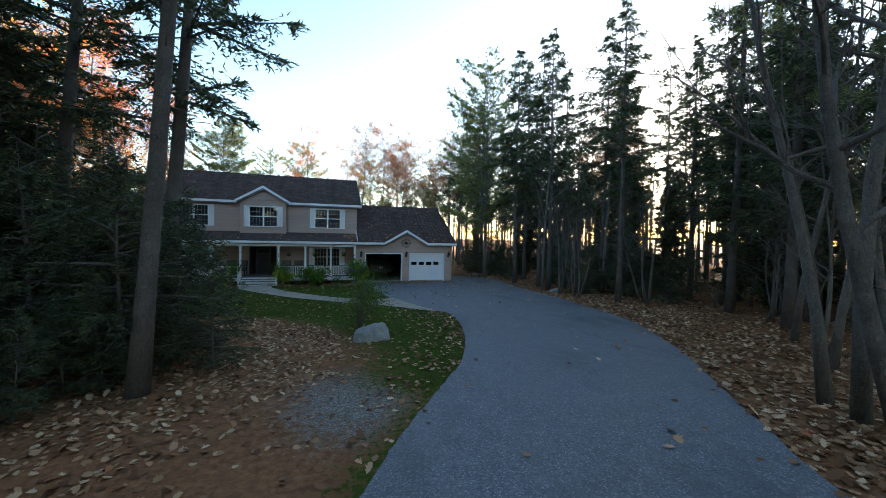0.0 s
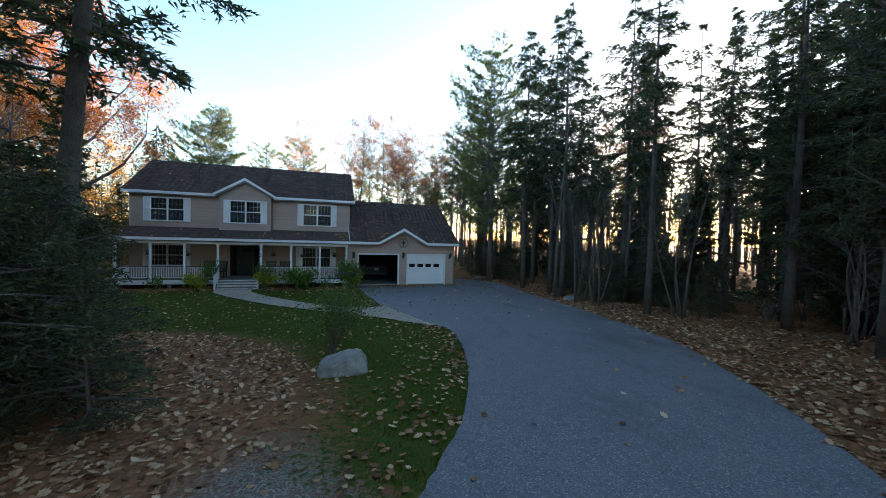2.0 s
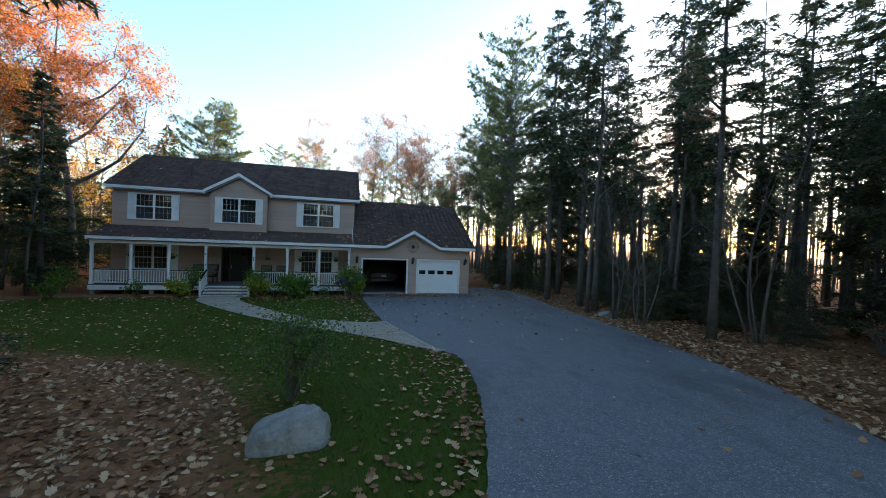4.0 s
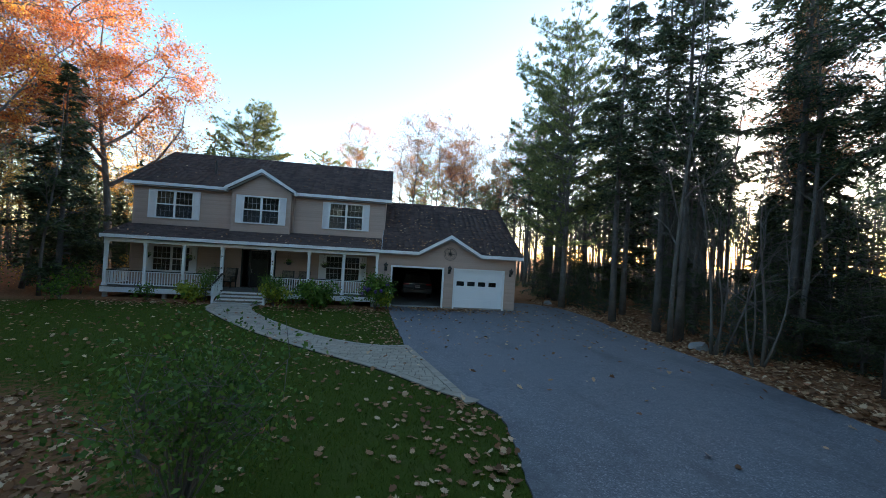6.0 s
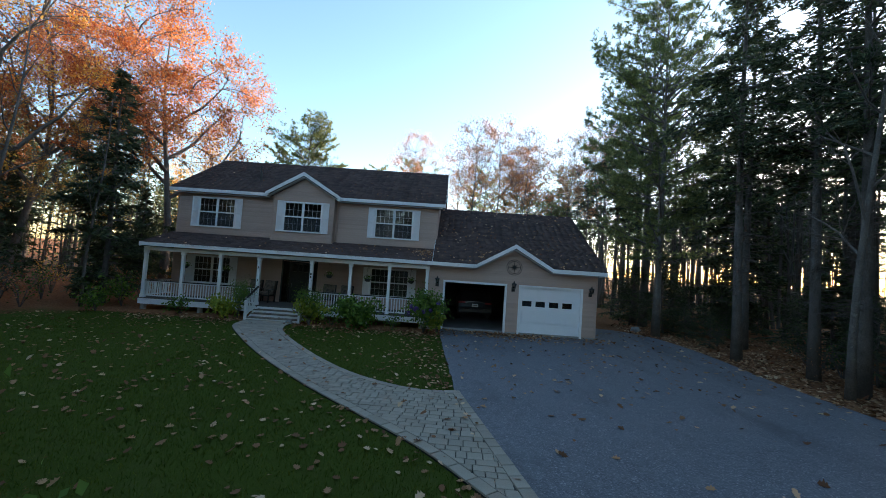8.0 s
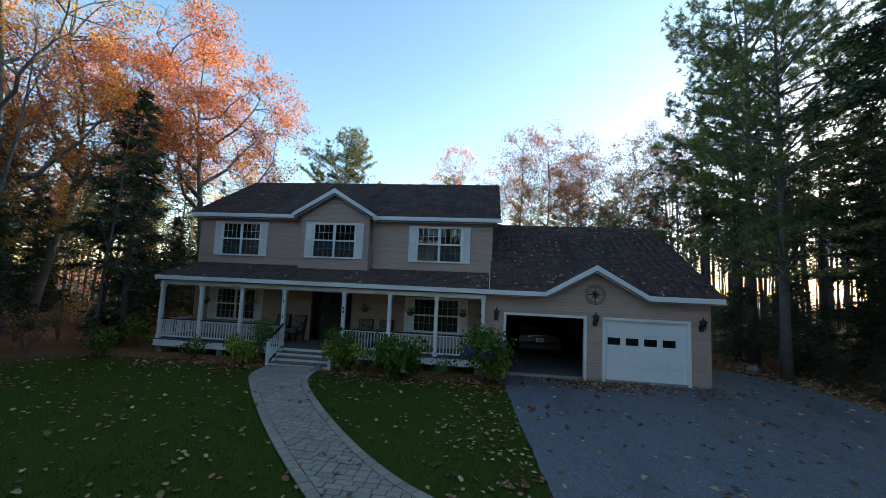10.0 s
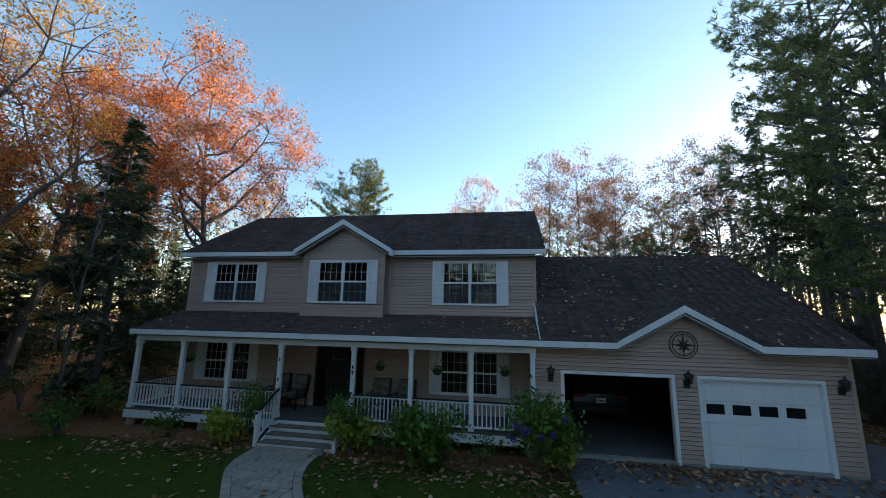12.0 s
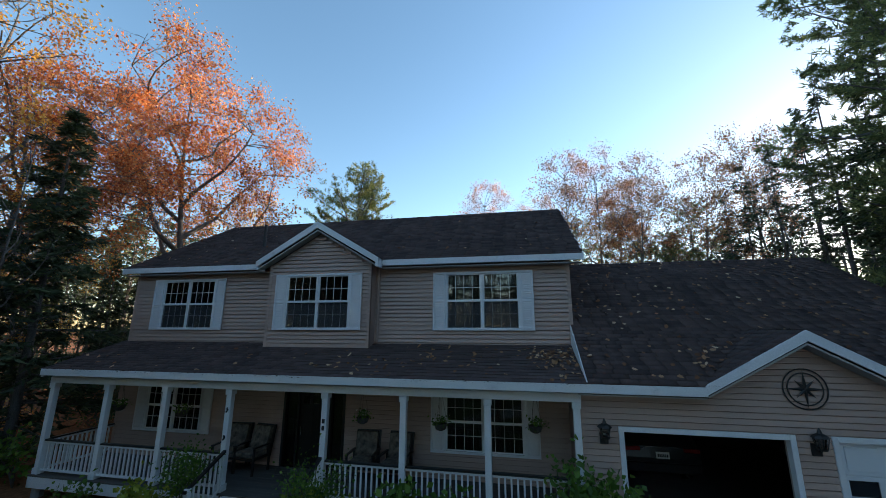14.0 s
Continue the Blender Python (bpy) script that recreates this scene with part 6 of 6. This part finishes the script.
shrub("hydrangea", -9.75, -1.15, 1.05, 0.80, 1500, 0.17, "shrub", 5, "round broad-leaved green hydrangea bush", 12)
shrub("hydrangea", -6.95, -1.05, 1.6, 0.80, 2400, 0.125, "shrub", 6, "tall green hydrangea with purple blooms by the garage", 12, blooms=7)
shrub("low_shrub", -6.35, -1.2, 0.85, 0.45, 420, 0.14, "lime", 16, "low yellow-green shrub at the garage corner")
shrub("low_shrub", -17.4, -0.85, 0.7, 0.5, 200, 0.12, "shrub", 7, "low green shrub under the porch")
shrub("low_shrub", -20.5, -1.5, 0.9, 0.7, 380, 0.13, "shrub", 8, "low green shrub at the corner of the porch")
shrub("low_shrub", -20.9, 0.2, 1.2, 0.8, 420, 0.13, "shrub", 9, "green shrub at the corner of the house")
shrub("low_shrub", -8.3, -0.85, 0.6, 0.6, 240, 0.08, "shrub", 10, "low dark shrub under the porch")
shrub("low_shrub", -10.9, -0.85, 0.55, 0.6, 240, 0.08, "shrub", 13, "low dark shrub under the porch")
shrub("sapling_shrub", -8.2, -16.4, 1.65, 0.95, 4200, 0.052, "willow", 11, "loose green willow-like shrub behind the boulder", 26)
shrub("roadside_brush", -14.6, -13.2, 0.8, 0.7, 300, 0.06, "rust", 12, "low brown-leaved brush at the lawn's edge", 12)
shrub("roadside_brush", -15.9, -12.6, 0.9, 0.7, 320, 0.06, "rust", 14, "low brown-leaved brush at the lawn's edge", 12)


brush_at = random.Random(6)
for i in range(30):
    bx, by = brush_at.uniform(-28, -21.6), brush_at.uniform(-12, 7)
    shrub("wood_brush", bx, by, brush_at.uniform(0.9, 2.0), 0.8, 260, 0.09, ("rust", "willow", "maple")[i % 3], 200 + i, ("brown-leaved brush at the wood's edge", "green brush at the wood's edge", "yellow-leaved brush at the wood's edge")[i % 3], 9)
for i in range(12):
    bx, by = brush_at.uniform(5.2, 10), brush_at.uniform(-20, 6)
    shrub("wood_brush", bx, by, brush_at.uniform(0.8, 1.7), 0.7, 160, 0.07, ("rust", "willow")[i % 2], 240 + i, ("brown-leaved brush at the wood's edge", "green brush at the wood's edge")[i % 2], 12)


def boulder(x, y, lx, ly, lz, turn, seed, label):
    bm = bmesh.new()
    bmesh.ops.create_icosphere(bm, subdivisions=4, radius=1)
    off = Vector((seed * 3.1, seed * 1.7, 0))
    planes = [(Vector((-0.25, -0.9, 0.12)), 0.60), (Vector((-0.85, 0.0, 0.3)), 0.78), (Vector((-0.34, -0.05, 0.94)), 0.52), (Vector((0.9, -0.3, 0.25)), 0.80), (Vector((0.35, -0.75, 0.55)), 0.66), (Vector((-0.7, -0.6, 0.45)), 0.68)]
    for v in bm.verts:
        p = v.co.copy()
        for n, d in planes:
            n = n.normalized()
            k = p.dot(n) - d
            if k > 0:
                p -= n * k * 0.94
        p += p.normalized() * (0.10 * noise.noise(p * 2.2 + off) + 0.05 * noise.noise(p * 5 + off) + 0.02 * noise.noise(p * 13 + off))
        v.co = Vector((p.x * lx, p.y * ly, max(p.z, -0.35) * lz))
    me = bpy.data.meshes.new("boulder")
    bm.to_mesh(me)
    bm.free()
    me.polygons.foreach_set("use_smooth", [True] * len(me.polygons))
    me.materials.append(M["granite"])
    ob = new("boulder", me)
    ob.matrix_basis = pose(x, y, lz * 0.25 + float(fall(np.array(y))), 0, 0, turn)
    return tagged(ob, label, "rock")


boulder(-8.0, -18.05, 0.58, 0.40, 0.44, 14, 1, "pale grey granite boulder on the lawn's edge")
boulder(4.3, 3.7, 0.32, 0.28, 0.24, 40, 2, "grey field stone beside the drive")
boulder(4.9, -8.0, 0.42, 0.3, 0.25, 10, 3, "low grey stone among fallen leaves")
boulder(-12.55, -1.25, 0.16, 0.14, 0.16, 30, 4, "small grey stone beside the steps")
st = thing("stump", "small sawn grey tree stump among leaves", "stump", at=stand(-11.9, -17.3))
part("trunk", Geo().lathe([(0.15, -0.05), (0.125, 0.08), (0.115, 0.27), (0.11, 0.275)], 12), M["bark_grey"], st)
part("cut_face", Geo().lathe([(0.105, 0.276), (0.10, 0.282)], 12), M["paver"], st, "pale sawn face")


# ---- fallen leaves ----
def leaf_shape():
    """The outline of a lobed oak leaf, one unit long."""
    half = [(0.0, 0.012), (0.16, 0.10), (0.28, 0.34), (0.37, 0.20), (0.54, 0.43), (0.64, 0.23), (0.82, 0.29), (1.0, 0.0)]
    return np.array(half + [(x, -w) for x, w in half[-2:0:-1]])


OUTLINE = leaf_shape()


def leaves_at(name, pts, z, label, size=0.12, seed=1, normal=None, mat="dead_leaf"):
    """Curled dry leaves lying at the given places, in one mesh."""
    r = np.random.default_rng(seed)
    n, k = len(pts), len(OUTLINE)
    a = r.uniform(0, 6.28, n)
    s = size * r.uniform(0.65, 1.25, n)
    u = (OUTLINE[None, :, 0] - 0.5) * s[:, None]
    w = OUTLINE[None, :, 1] * s[:, None]
    curl = r.uniform(-0.3, 1.0, n)[:, None] * (w / s[:, None]) ** 2 * s[:, None] * 1.6 + r.uniform(-0.1, 0.5, n)[:, None] * (u / s[:, None]) ** 2 * s[:, None]
    x = u * np.cos(a)[:, None] - w * np.sin(a)[:, None]
    y = u * np.sin(a)[:, None] + w * np.cos(a)[:, None]
    tilt, ta = r.normal(size=n) * 0.34, r.uniform(0, 6.28, n)
    h = curl + (x * np.cos(ta)[:, None] + y * np.sin(ta)[:, None]) * tilt[:, None]
    h = h - h.min(1, keepdims=True) + 0.004
    if normal is None:
        V = np.stack([pts[:, 0][:, None] + x, pts[:, 1][:, None] + y, np.asarray(z)[:, None] + h], -1)
    else:
        eu, ev, en, o = normal
        V = o + (pts[:, 0][:, None] + x)[..., None] * eu + (pts[:, 1][:, None] + y)[..., None] * ev + (h + 0.018)[..., None] * en
    me = array_mesh(name, V.reshape(-1, 3), np.arange(n * k).reshape(n, k))
    me.materials.append(M[mat])
    return tagged(new(name, me), label, "leaves", kind="stuff")


def spread(n, x0, x1, y0, y1, dens, seed):
    r = np.random.default_rng(seed)
    P = np.stack([r.uniform(x0, x1, n * 8), r.uniform(y0, y1, n * 8)], -1)
    d = np.clip(dens(P[:, 0], P[:, 1]), 0, 1)
    P = P[r.random(len(P)) < d]
    return P[:n]


def clumpy(X, Y, s):
    return 0.5 + 0.5 * np.sin(X * 1.7 * s + 2 * np.sin(Y * 1.1 * s)) * np.sin(Y * 1.3 * s + 1.6 * np.sin(X * 0.9 * s))


def off_house(X, Y):
    return ~((X > -19.9) & (X < 0.7) & (Y > -0.3))


def on_lawn(X, Y):
    keep = poly_mask(LAWN_POLY, X, Y) & ~poly_mask(WALK_POLY, X, Y) & ~poly_mask(DRIVE_POLY, X, Y) & off_house(X, Y)
    near = np.clip(1.3 - line_dist(DRIVE_L, X, Y) / 2.0, 0.26, 1)
    return keep * near * (0.25 + 0.75 * clumpy(X, Y, 1.6))


def on_dirt(X, Y):
    keep = ~poly_mask(LAWN_POLY, X, Y) & ~poly_mask(DRIVE_POLY, X, Y) & (X < -5) & off_house(X, Y)
    d = np.clip((line_dist(DRIVE_L, X, Y) - 1.2) / 2.6, 0.12, 1)
    return keep * d * (0.30 + 0.70 * clumpy(X, Y, 1.4)) * np.exp(-((X + 11.5) / 7.0) ** 4 - ((Y + 18.5) / 8.0) ** 4)


def in_litter(X, Y):
    keep = ~poly_mask(DRIVE_POLY, X, Y) & (X > -6) & off_house(X, Y) & ~((X < 3.6) & (Y > -8))
    d = line_dist(DRIVE_R, X, Y)
    return keep * np.clip((Y + 34) / 6, 0, 1) * np.clip((13 - X) / 5, 0, 1) * np.clip(1.15 - d / 6.5, 0.12, 1) * (0.45 + 0.55 * clumpy(X, Y, 0.9))


P = spread(2300, -22, -4, -23, -1, on_lawn, 1)
leaves_at("lawn_leaves", P, ground_height(P[:, 0], P[:, 1]) + 0.02, "scattered pale dry oak leaves on the lawn", 0.112, 1)
P = spread(11000, -25, -5, -31, -8, on_dirt, 2)
leaves_at("dirt_leaves", P, ground_height(P[:, 0], P[:, 1]), "dry brown oak leaves on worn dirt", 0.108, 2)
P = spread(21000, -6, 13, -34, 6, in_litter, 3)
r3 = np.random.default_rng(9)
leaves_at("leaf_litter", P, ground_height(P[:, 0], P[:, 1]) + r3.uniform(0, 0.03, len(P)), "thick brown leaf litter along the wood's edge", 0.125, 3)
P = spread(620, -10, 4, -27, 3, lambda X, Y: poly_mask(DRIVE_POLY, X, Y) * (0.10 + 0.9 * np.clip((Y + 13) / 8, 0, 1)) * (0.2 + 0.8 * clumpy(X, Y, 2)) + poly_mask(DRIVE_POLY, X, Y) * np.clip(0.7 - line_dist(DRIVE_R, X, Y) / 0.9, 0, 1), 4)
leaves_at("drive_leaves", P, 0.024 + fall(P[:, 1]), "loose dry leaves on the asphalt", 0.125, 4)
P = spread(90, -15, -4.5, -12.5, -1, lambda X, Y: poly_mask(WALK_POLY, X, Y) * 0.6, 5)
leaves_at("walkway_leaves", P, 0.038 + fall(P[:, 1]), "a few dry leaves on the pavers", 0.12, 5)


P = spread(620, -6.9, 1.4, -2.6, 0.0, lambda X, Y: np.exp(-((Y + 0.1) / 0.9) ** 2) * (0.15 + 0.85 * np.exp(-((X + 3.2) / 1.6) ** 2)), 6)
leaves_at("apron_leaves", P, 0.024 + fall(P[:, 1]), "dry brown leaves blown against the garage doors", 0.13, 6)
P = spread(700, -19, -6.3, -2.6, -0.5, lambda X, Y: ~poly_mask(WALK_POLY, X, Y) * ~((X > -14.6) & (X < -12.1)) * np.clip(1.2 - np.abs(Y + 1.5), 0.1, 1), 7)
leaves_at("bed_leaves", P, ground_height(P[:, 0], P[:, 1]) + 0.01, "dry brown leaves in the bed under the shrubs", 0.13, 7)
P = spread(26, -14.4, -12.3, -1.05, -0.26, lambda X, Y: np.ones_like(X), 8)
leaves_at("step_leaves", P, np.where(P[:, 1] > -0.53, 0.39, np.where(P[:, 1] > -0.81, 0.26, 0.13)) + 0.002, "a few dry leaves on the steps", 0.10, 8)


def roof_leaves(name, x0, x1, ya, za, yb, zb, n, dens, seed):
    d = np.array([0, yb - ya, zb - za])
    L = float(np.linalg.norm(d))
    d = d / L
    P = spread(n, 0, x1 - x0, 0.05, L - 0.1, dens, seed)
    leaves_at(name, P, None, "dry oak leaves lying on the roof shingles", 0.105, seed, (np.array([1.0, 0, 0]), d, np.cross([1.0, 0, 0], d), np.array([x0, ya, za])))


roof_leaves("garage_roof_leaves", -6.7, 0.85, -0.36, 3.02, 5.25, 6.18, 270, lambda u, v: (np.abs(u - 3.62) > 1.6 - v * 0.8) * 0.6, 21)
roof_leaves("valley_leaves", -6.7, 0.85, -0.36, 3.02, 5.25, 6.18, 330, lambda u, v: np.exp(-((u - 1.75 - v * 0.72) / 0.34) ** 2 - ((v - 0.7) / 0.5) ** 2) * (np.abs(u - 3.62) > 1.62 - v * 0.8), 22)
roof_leaves("porch_roof_leaves", -19.8, -6.8, -0.36, 3.0, 1.56, 3.61, 120, lambda u, v: 0.15 + 0.6 * (u > 7), 23)
roof_leaves("corner_leaves", -19.8, -6.8, -0.36, 3.0, 1.56, 3.61, 420, lambda u, v: np.exp(-((u - 12.7) / 0.5) ** 2 - ((v - 1.4) / 0.7) ** 2), 24)
roof_leaves("main_roof_leaves", -20.0, -6.5, 1.32, 5.83, 5.65, 8.31, 60, lambda u, v: (np.abs(u - 6.7) > 1.9) * (0.25 + 0.5 * (v < 1.5)), 25)


rg = np.random.default_rng(8)
P = np.stack([-19.8 + 13.0 * rg.random(520) ** 0.9, rg.normal(size=520) * 0.012 - 0.385], -1)
leaves_at("gutter_debris", P, 2.975 + rg.normal(size=520) * 0.012, "dark rotted needles and leaves along the porch eave", 0.05, 41, None, "rot")


# ---- grass ----
def grass_blades():
    r = np.random.default_rng(4)
    P = spread(70000, -21, -4, -23.5, -1.2, lambda X, Y: poly_mask(LAWN_POLY, X, Y) * ~poly_mask(WALK_POLY, X, Y) * ~poly_mask(DRIVE_POLY, X, Y) * np.clip(line_dist(LAWN, X, Y) / 1.0, 0.15, 1) * (0.5 + 0.5 * (X > -13)), 31)
    n = len(P)
    base = np.stack([P[:, 0], P[:, 1], ground_height(P[:, 0], P[:, 1])], -1)
    axis = np.array([0, 0, 1.0]) + r.normal(size=(n, 3)) * 0.45
    me = tri_mesh("lawn_grass", blades(base, axis, r.uniform(0.03, 0.075, n), np.full(n, 0.010), r))
    me.materials.append(M["grass"])
    tagged(new("lawn_grass", me), "short green lawn grass", "grass", kind="stuff")


grass_blades()


# ---- porch and garage things ----
def wall_lantern(x, z):
    ob = thing("wall_lantern", "black carriage lantern fixed to the garage siding", "lamp", "garage lanterns", at=pose(x, -0.025, z) @ Matrix.Diagonal((1.35, 1.2, 0.98, 1)))
    part("bracket", Geo().box(-0.055, 0.055, -0.03, 0.0, -0.20, 0.0, 0.01).tube([(0, -0.02, -0.08), (0, -0.10, -0.12), (0, -0.14, -0.06)], [0.012] * 3, 6), M["black"], ob)
    part("cap", Geo().lathe([(0.10, 0.13), (0.075, 0.17), (0.03, 0.20), (0.012, 0.27), (0.004, 0.29)], 8, (0, -0.14, 0)), M["black"], ob)
    g = Geo().lathe([(0.055, -0.07), (0.065, -0.045), (0.05, -0.04)], 8, (0, -0.14, 0))
    for k in range(4):
        t = math.pi / 4 + k * math.pi / 2
        g.tube([(0.055 * math.cos(t), -0.14 + 0.055 * math.sin(t), -0.045), (0.085 * math.cos(t), -0.14 + 0.085 * math.sin(t), 0.135)], [0.006, 0.006], 4)
    part("cage", g, M["black"], ob)
    part("globe", Geo().lathe([(0.045, -0.035), (0.07, 0.125)], 8, (0, -0.14, 0)), M["glass"], ob)


for x in (-6.52, -3.12, 0.31):
    wall_lantern(x, 2.10)
rose = thing("compass_rose", "round black metal compass-rose wall ornament", "wall ornament", at=pose(-3.12, -0.05, 2.98))
g = Geo()
for R in (0.34, 0.27):
    g.tube([(R * math.cos(t * math.pi / 20), 0, R * math.sin(t * math.pi / 20)) for t in range(41)], [0.011] * 41, 6, False)
part("ring", g, M["black"], rose)
for k in range(8):
    t, L = k * math.pi / 4, 0.33 if k % 2 == 0 else 0.22
    c, s = math.cos(t), math.sin(t)
    w = 0.055
    g = Geo().add([(0, -0.03, 0), (L * c, 0, L * s), (w * math.cos(t + 0.6), 0, w * math.sin(t + 0.6)), (w * math.cos(t - 0.6), 0, w * math.sin(t - 0.6)), (0, 0.008, 0)],
                  [(0, 1, 2), (0, 3, 1), (4, 2, 1), (4, 1, 3)])
    part("ray", g, M["black"], rose)


def hanging_basket(x, y, z, seed):
    ob = thing("hanging_basket", "dark hanging flower basket with small white blooms", "planter", "hanging baskets", at=pose(x, y, z))
    part("bowl", Geo().lathe([(0.05, -0.14), (0.11, -0.11), (0.145, 0.0), (0.13, 0.0)], 12), M["clay"], ob)
    g = Geo()
    for k in range(3):
        t = k * 2.1
        g.tube([(0.14 * math.cos(t), 0.14 * math.sin(t), 0), (0, 0, 2.74 - z)], [0.003, 0.003], 4, False)
    part("chain", g, M["black"], ob)
    r = np.random.default_rng(seed)
    p = np.stack([r.normal(size=130) * 0.09, r.normal(size=130) * 0.09, r.uniform(-0.05, 0.14, 130)], -1)
    part("foliage", array_mesh("foliage", quad_leaves(p, np.full(130, 0.06), r), np.arange(520).reshape(-1, 4)), M["shrub"], ob)
    p = np.stack([r.normal(size=14) * 0.09, r.normal(size=14) * 0.09, r.uniform(0.05, 0.15, 14)], -1)
    part("flowers", array_mesh("flowers", quad_leaves(p, np.full(14, 0.055), r), np.arange(56).reshape(-1, 4)), M["white_bloom"], ob)


for i, (x, z) in enumerate(((-18.3, 2.05), (-16.35, 2.0), (-11.55, 2.05), (-9.75, 2.0), (-7.75, 2.05))):
    hanging_basket(x, 0.45, z, 60 + i)


def porch_chair(x, y, turn, name="porch_chair", wide=0.62):
    ob = thing(name, "dark porch armchair with floral cushions", "chair", "porch chairs", at=pose(x, y, deck_h, 0, 0, turn))
    w = wide / 2
    part("seat_frame", Geo().box(-w, w, -0.28, 0.28, 0.32, 0.38, 0.01), M["door"], ob)
    part("seat_cushion", Geo().box(-w + 0.04, w - 0.04, -0.27, 0.24, 0.38, 0.50, 0.04), M["fabric"], ob)
    part("back_cushion", Geo().prism([(0.16, 0.48), (0.30, 0.48), (0.42, 1.00), (0.30, 1.00)], 0, -w + 0.05, w - 0.05), M["fabric"], ob)
    part("backrest", Geo().prism([(0.27, 0.30), (0.31, 0.30), (0.46, 1.02), (0.42, 1.02)], 0, -w, w), M["door"], ob)
    for sx in (-1, 1):
        part("armrest", Geo().box(sx * w - 0.035, sx * w + 0.035, -0.28, 0.30, 0.60, 0.635, 0.01), M["door"], ob)
        for sy in (-0.25, 0.25):
            part("leg", Geo().box(sx * w - 0.022, sx * w + 0.022, sy - 0.022, sy + 0.022, 0, 0.60 if sy < 0 else 0.62), M["door"], ob)


porch_chair(-15.35, 1.05, 5)
porch_chair(-14.72, 1.05, -8)
porch_chair(-11.75, 1.05, 4)
porch_chair(-10.95, 1.05, -4)
# post number and small ornaments
nb = thing("number_plaque", "dark figures fixed to a white porch post", "sign", at=pose(-12.18, PY - 0.068, 2.0))
for z in (0.07, -0.07):
    part("bar", Geo().box(-0.03, 0.03, -0.006, 0.0, z - 0.045, z + 0.045, 0.003), M["black"], nb)
for x, z in ((-14.56, 2.2), (-14.56, 1.62)):
    o = thing("post_ornament", "small black metal ornament on a porch post", "ornament", "post ornaments", at=pose(x, PY - 0.07, z))
    part("figure", Geo().tube([(-0.02, 0, -0.05), (0.02, -0.01, 0), (-0.01, 0, 0.05)], [0.018, 0.022, 0.012], 6), M["black"], o)

# the car inside the open bay
car = thing("car", "dark grey hatchback seen from behind inside the garage", "car", at=pose(-4.5, 3.5, 0.03))
hull = [(-0.02, 0.42), (-0.05, 0.72), (0.02, 0.98), (0.10, 1.06), (0.42, 1.50), (0.9, 1.60), (2.2, 1.58), (3.0, 1.08), (4.2, 0.92), (4.45, 0.62), (4.4, 0.34), (0.1, 0.34)]
bm = bmesh.new()
rings = []
for x, k in ((-0.91, 0.93), (-0.86, 1.0), (-0.3, 1.02), (0.3, 1.02), (0.86, 1.0), (0.91, 0.93)):
    rings.append([bm.verts.new((x * (1 - 0.16 * max(0, (z - 1.0) / 0.6)), y if y > 1 else y - 0.05 * (1 - abs(x)), 0.34 + (z - 0.34) * k)) for y, z in hull])
for a, b in zip(rings, rings[1:]):
    for i in range(len(hull)):
        j = (i + 1) % len(hull)
        bm.faces.new((a[i], a[j], b[j], b[i]))
bm.faces.new(rings[0])
bm.faces.new(rings[-1][::-1])
bmesh.ops.recalc_face_normals(bm, faces=bm.faces[:])
me = bpy.data.meshes.new("body")
bm.to_mesh(me)
bm.free()
body = part("body", me, M["car"], car)
part("rear_window", Geo().prism([(0.11, 1.09), (0.385, 1.46), (0.40, 1.46), (0.13, 1.09)], 0, -0.66, 0.66), M["glass"], body)
for sx in (-1, 1):
    part("tail_light", Geo().box(min(sx * 0.52, sx * 0.90), max(sx * 0.52, sx * 0.90), -0.085, 0.0, 0.88, 0.98, 0.015), M["taillight"], body)
    part("exhaust", Geo().tube([(sx * 0.6, -0.10, 0.30), (sx * 0.6, 0.1, 0.30)], [0.04, 0.04], 10), M["chrome"], body)
    for y in (0.85, 3.55):
        wheel = part("wheel", Geo().tube([(sx * 0.72, y, 0.32), (sx * 0.90, y, 0.32)], [0.32, 0.32], 20), M["rubber"], car)
        part("rim", Geo().tube([(sx * 0.88, y, 0.32), (sx * 0.915, y, 0.32)], [0.21, 0.20], 16), M["chrome"], wheel)
part("garnish", Geo().tube([(-0.5, -0.09, 0.93), (-0.36, -0.10, 1.0), (0.36, -0.10, 1.0), (0.5, -0.09, 0.93)], [0.014] * 4, 6), M["chrome"], body)
part("bumper", Geo().box(-0.88, 0.88, -0.12, 0.05, 0.40, 0.62, 0.03), M["car"], body)
plate = part("number_plate", Geo().box(-0.16, 0.16, -0.108, -0.09, 0.72, 0.88, 0.004), M["white"], body)
for i in range(6):
    part("bar", Geo().box(-0.125 + i * 0.044, -0.095 + i * 0.044, -0.111, -0.107, 0.76, 0.83), M["black"], plate)

# ---- pavers, last ----
lay_walkway()
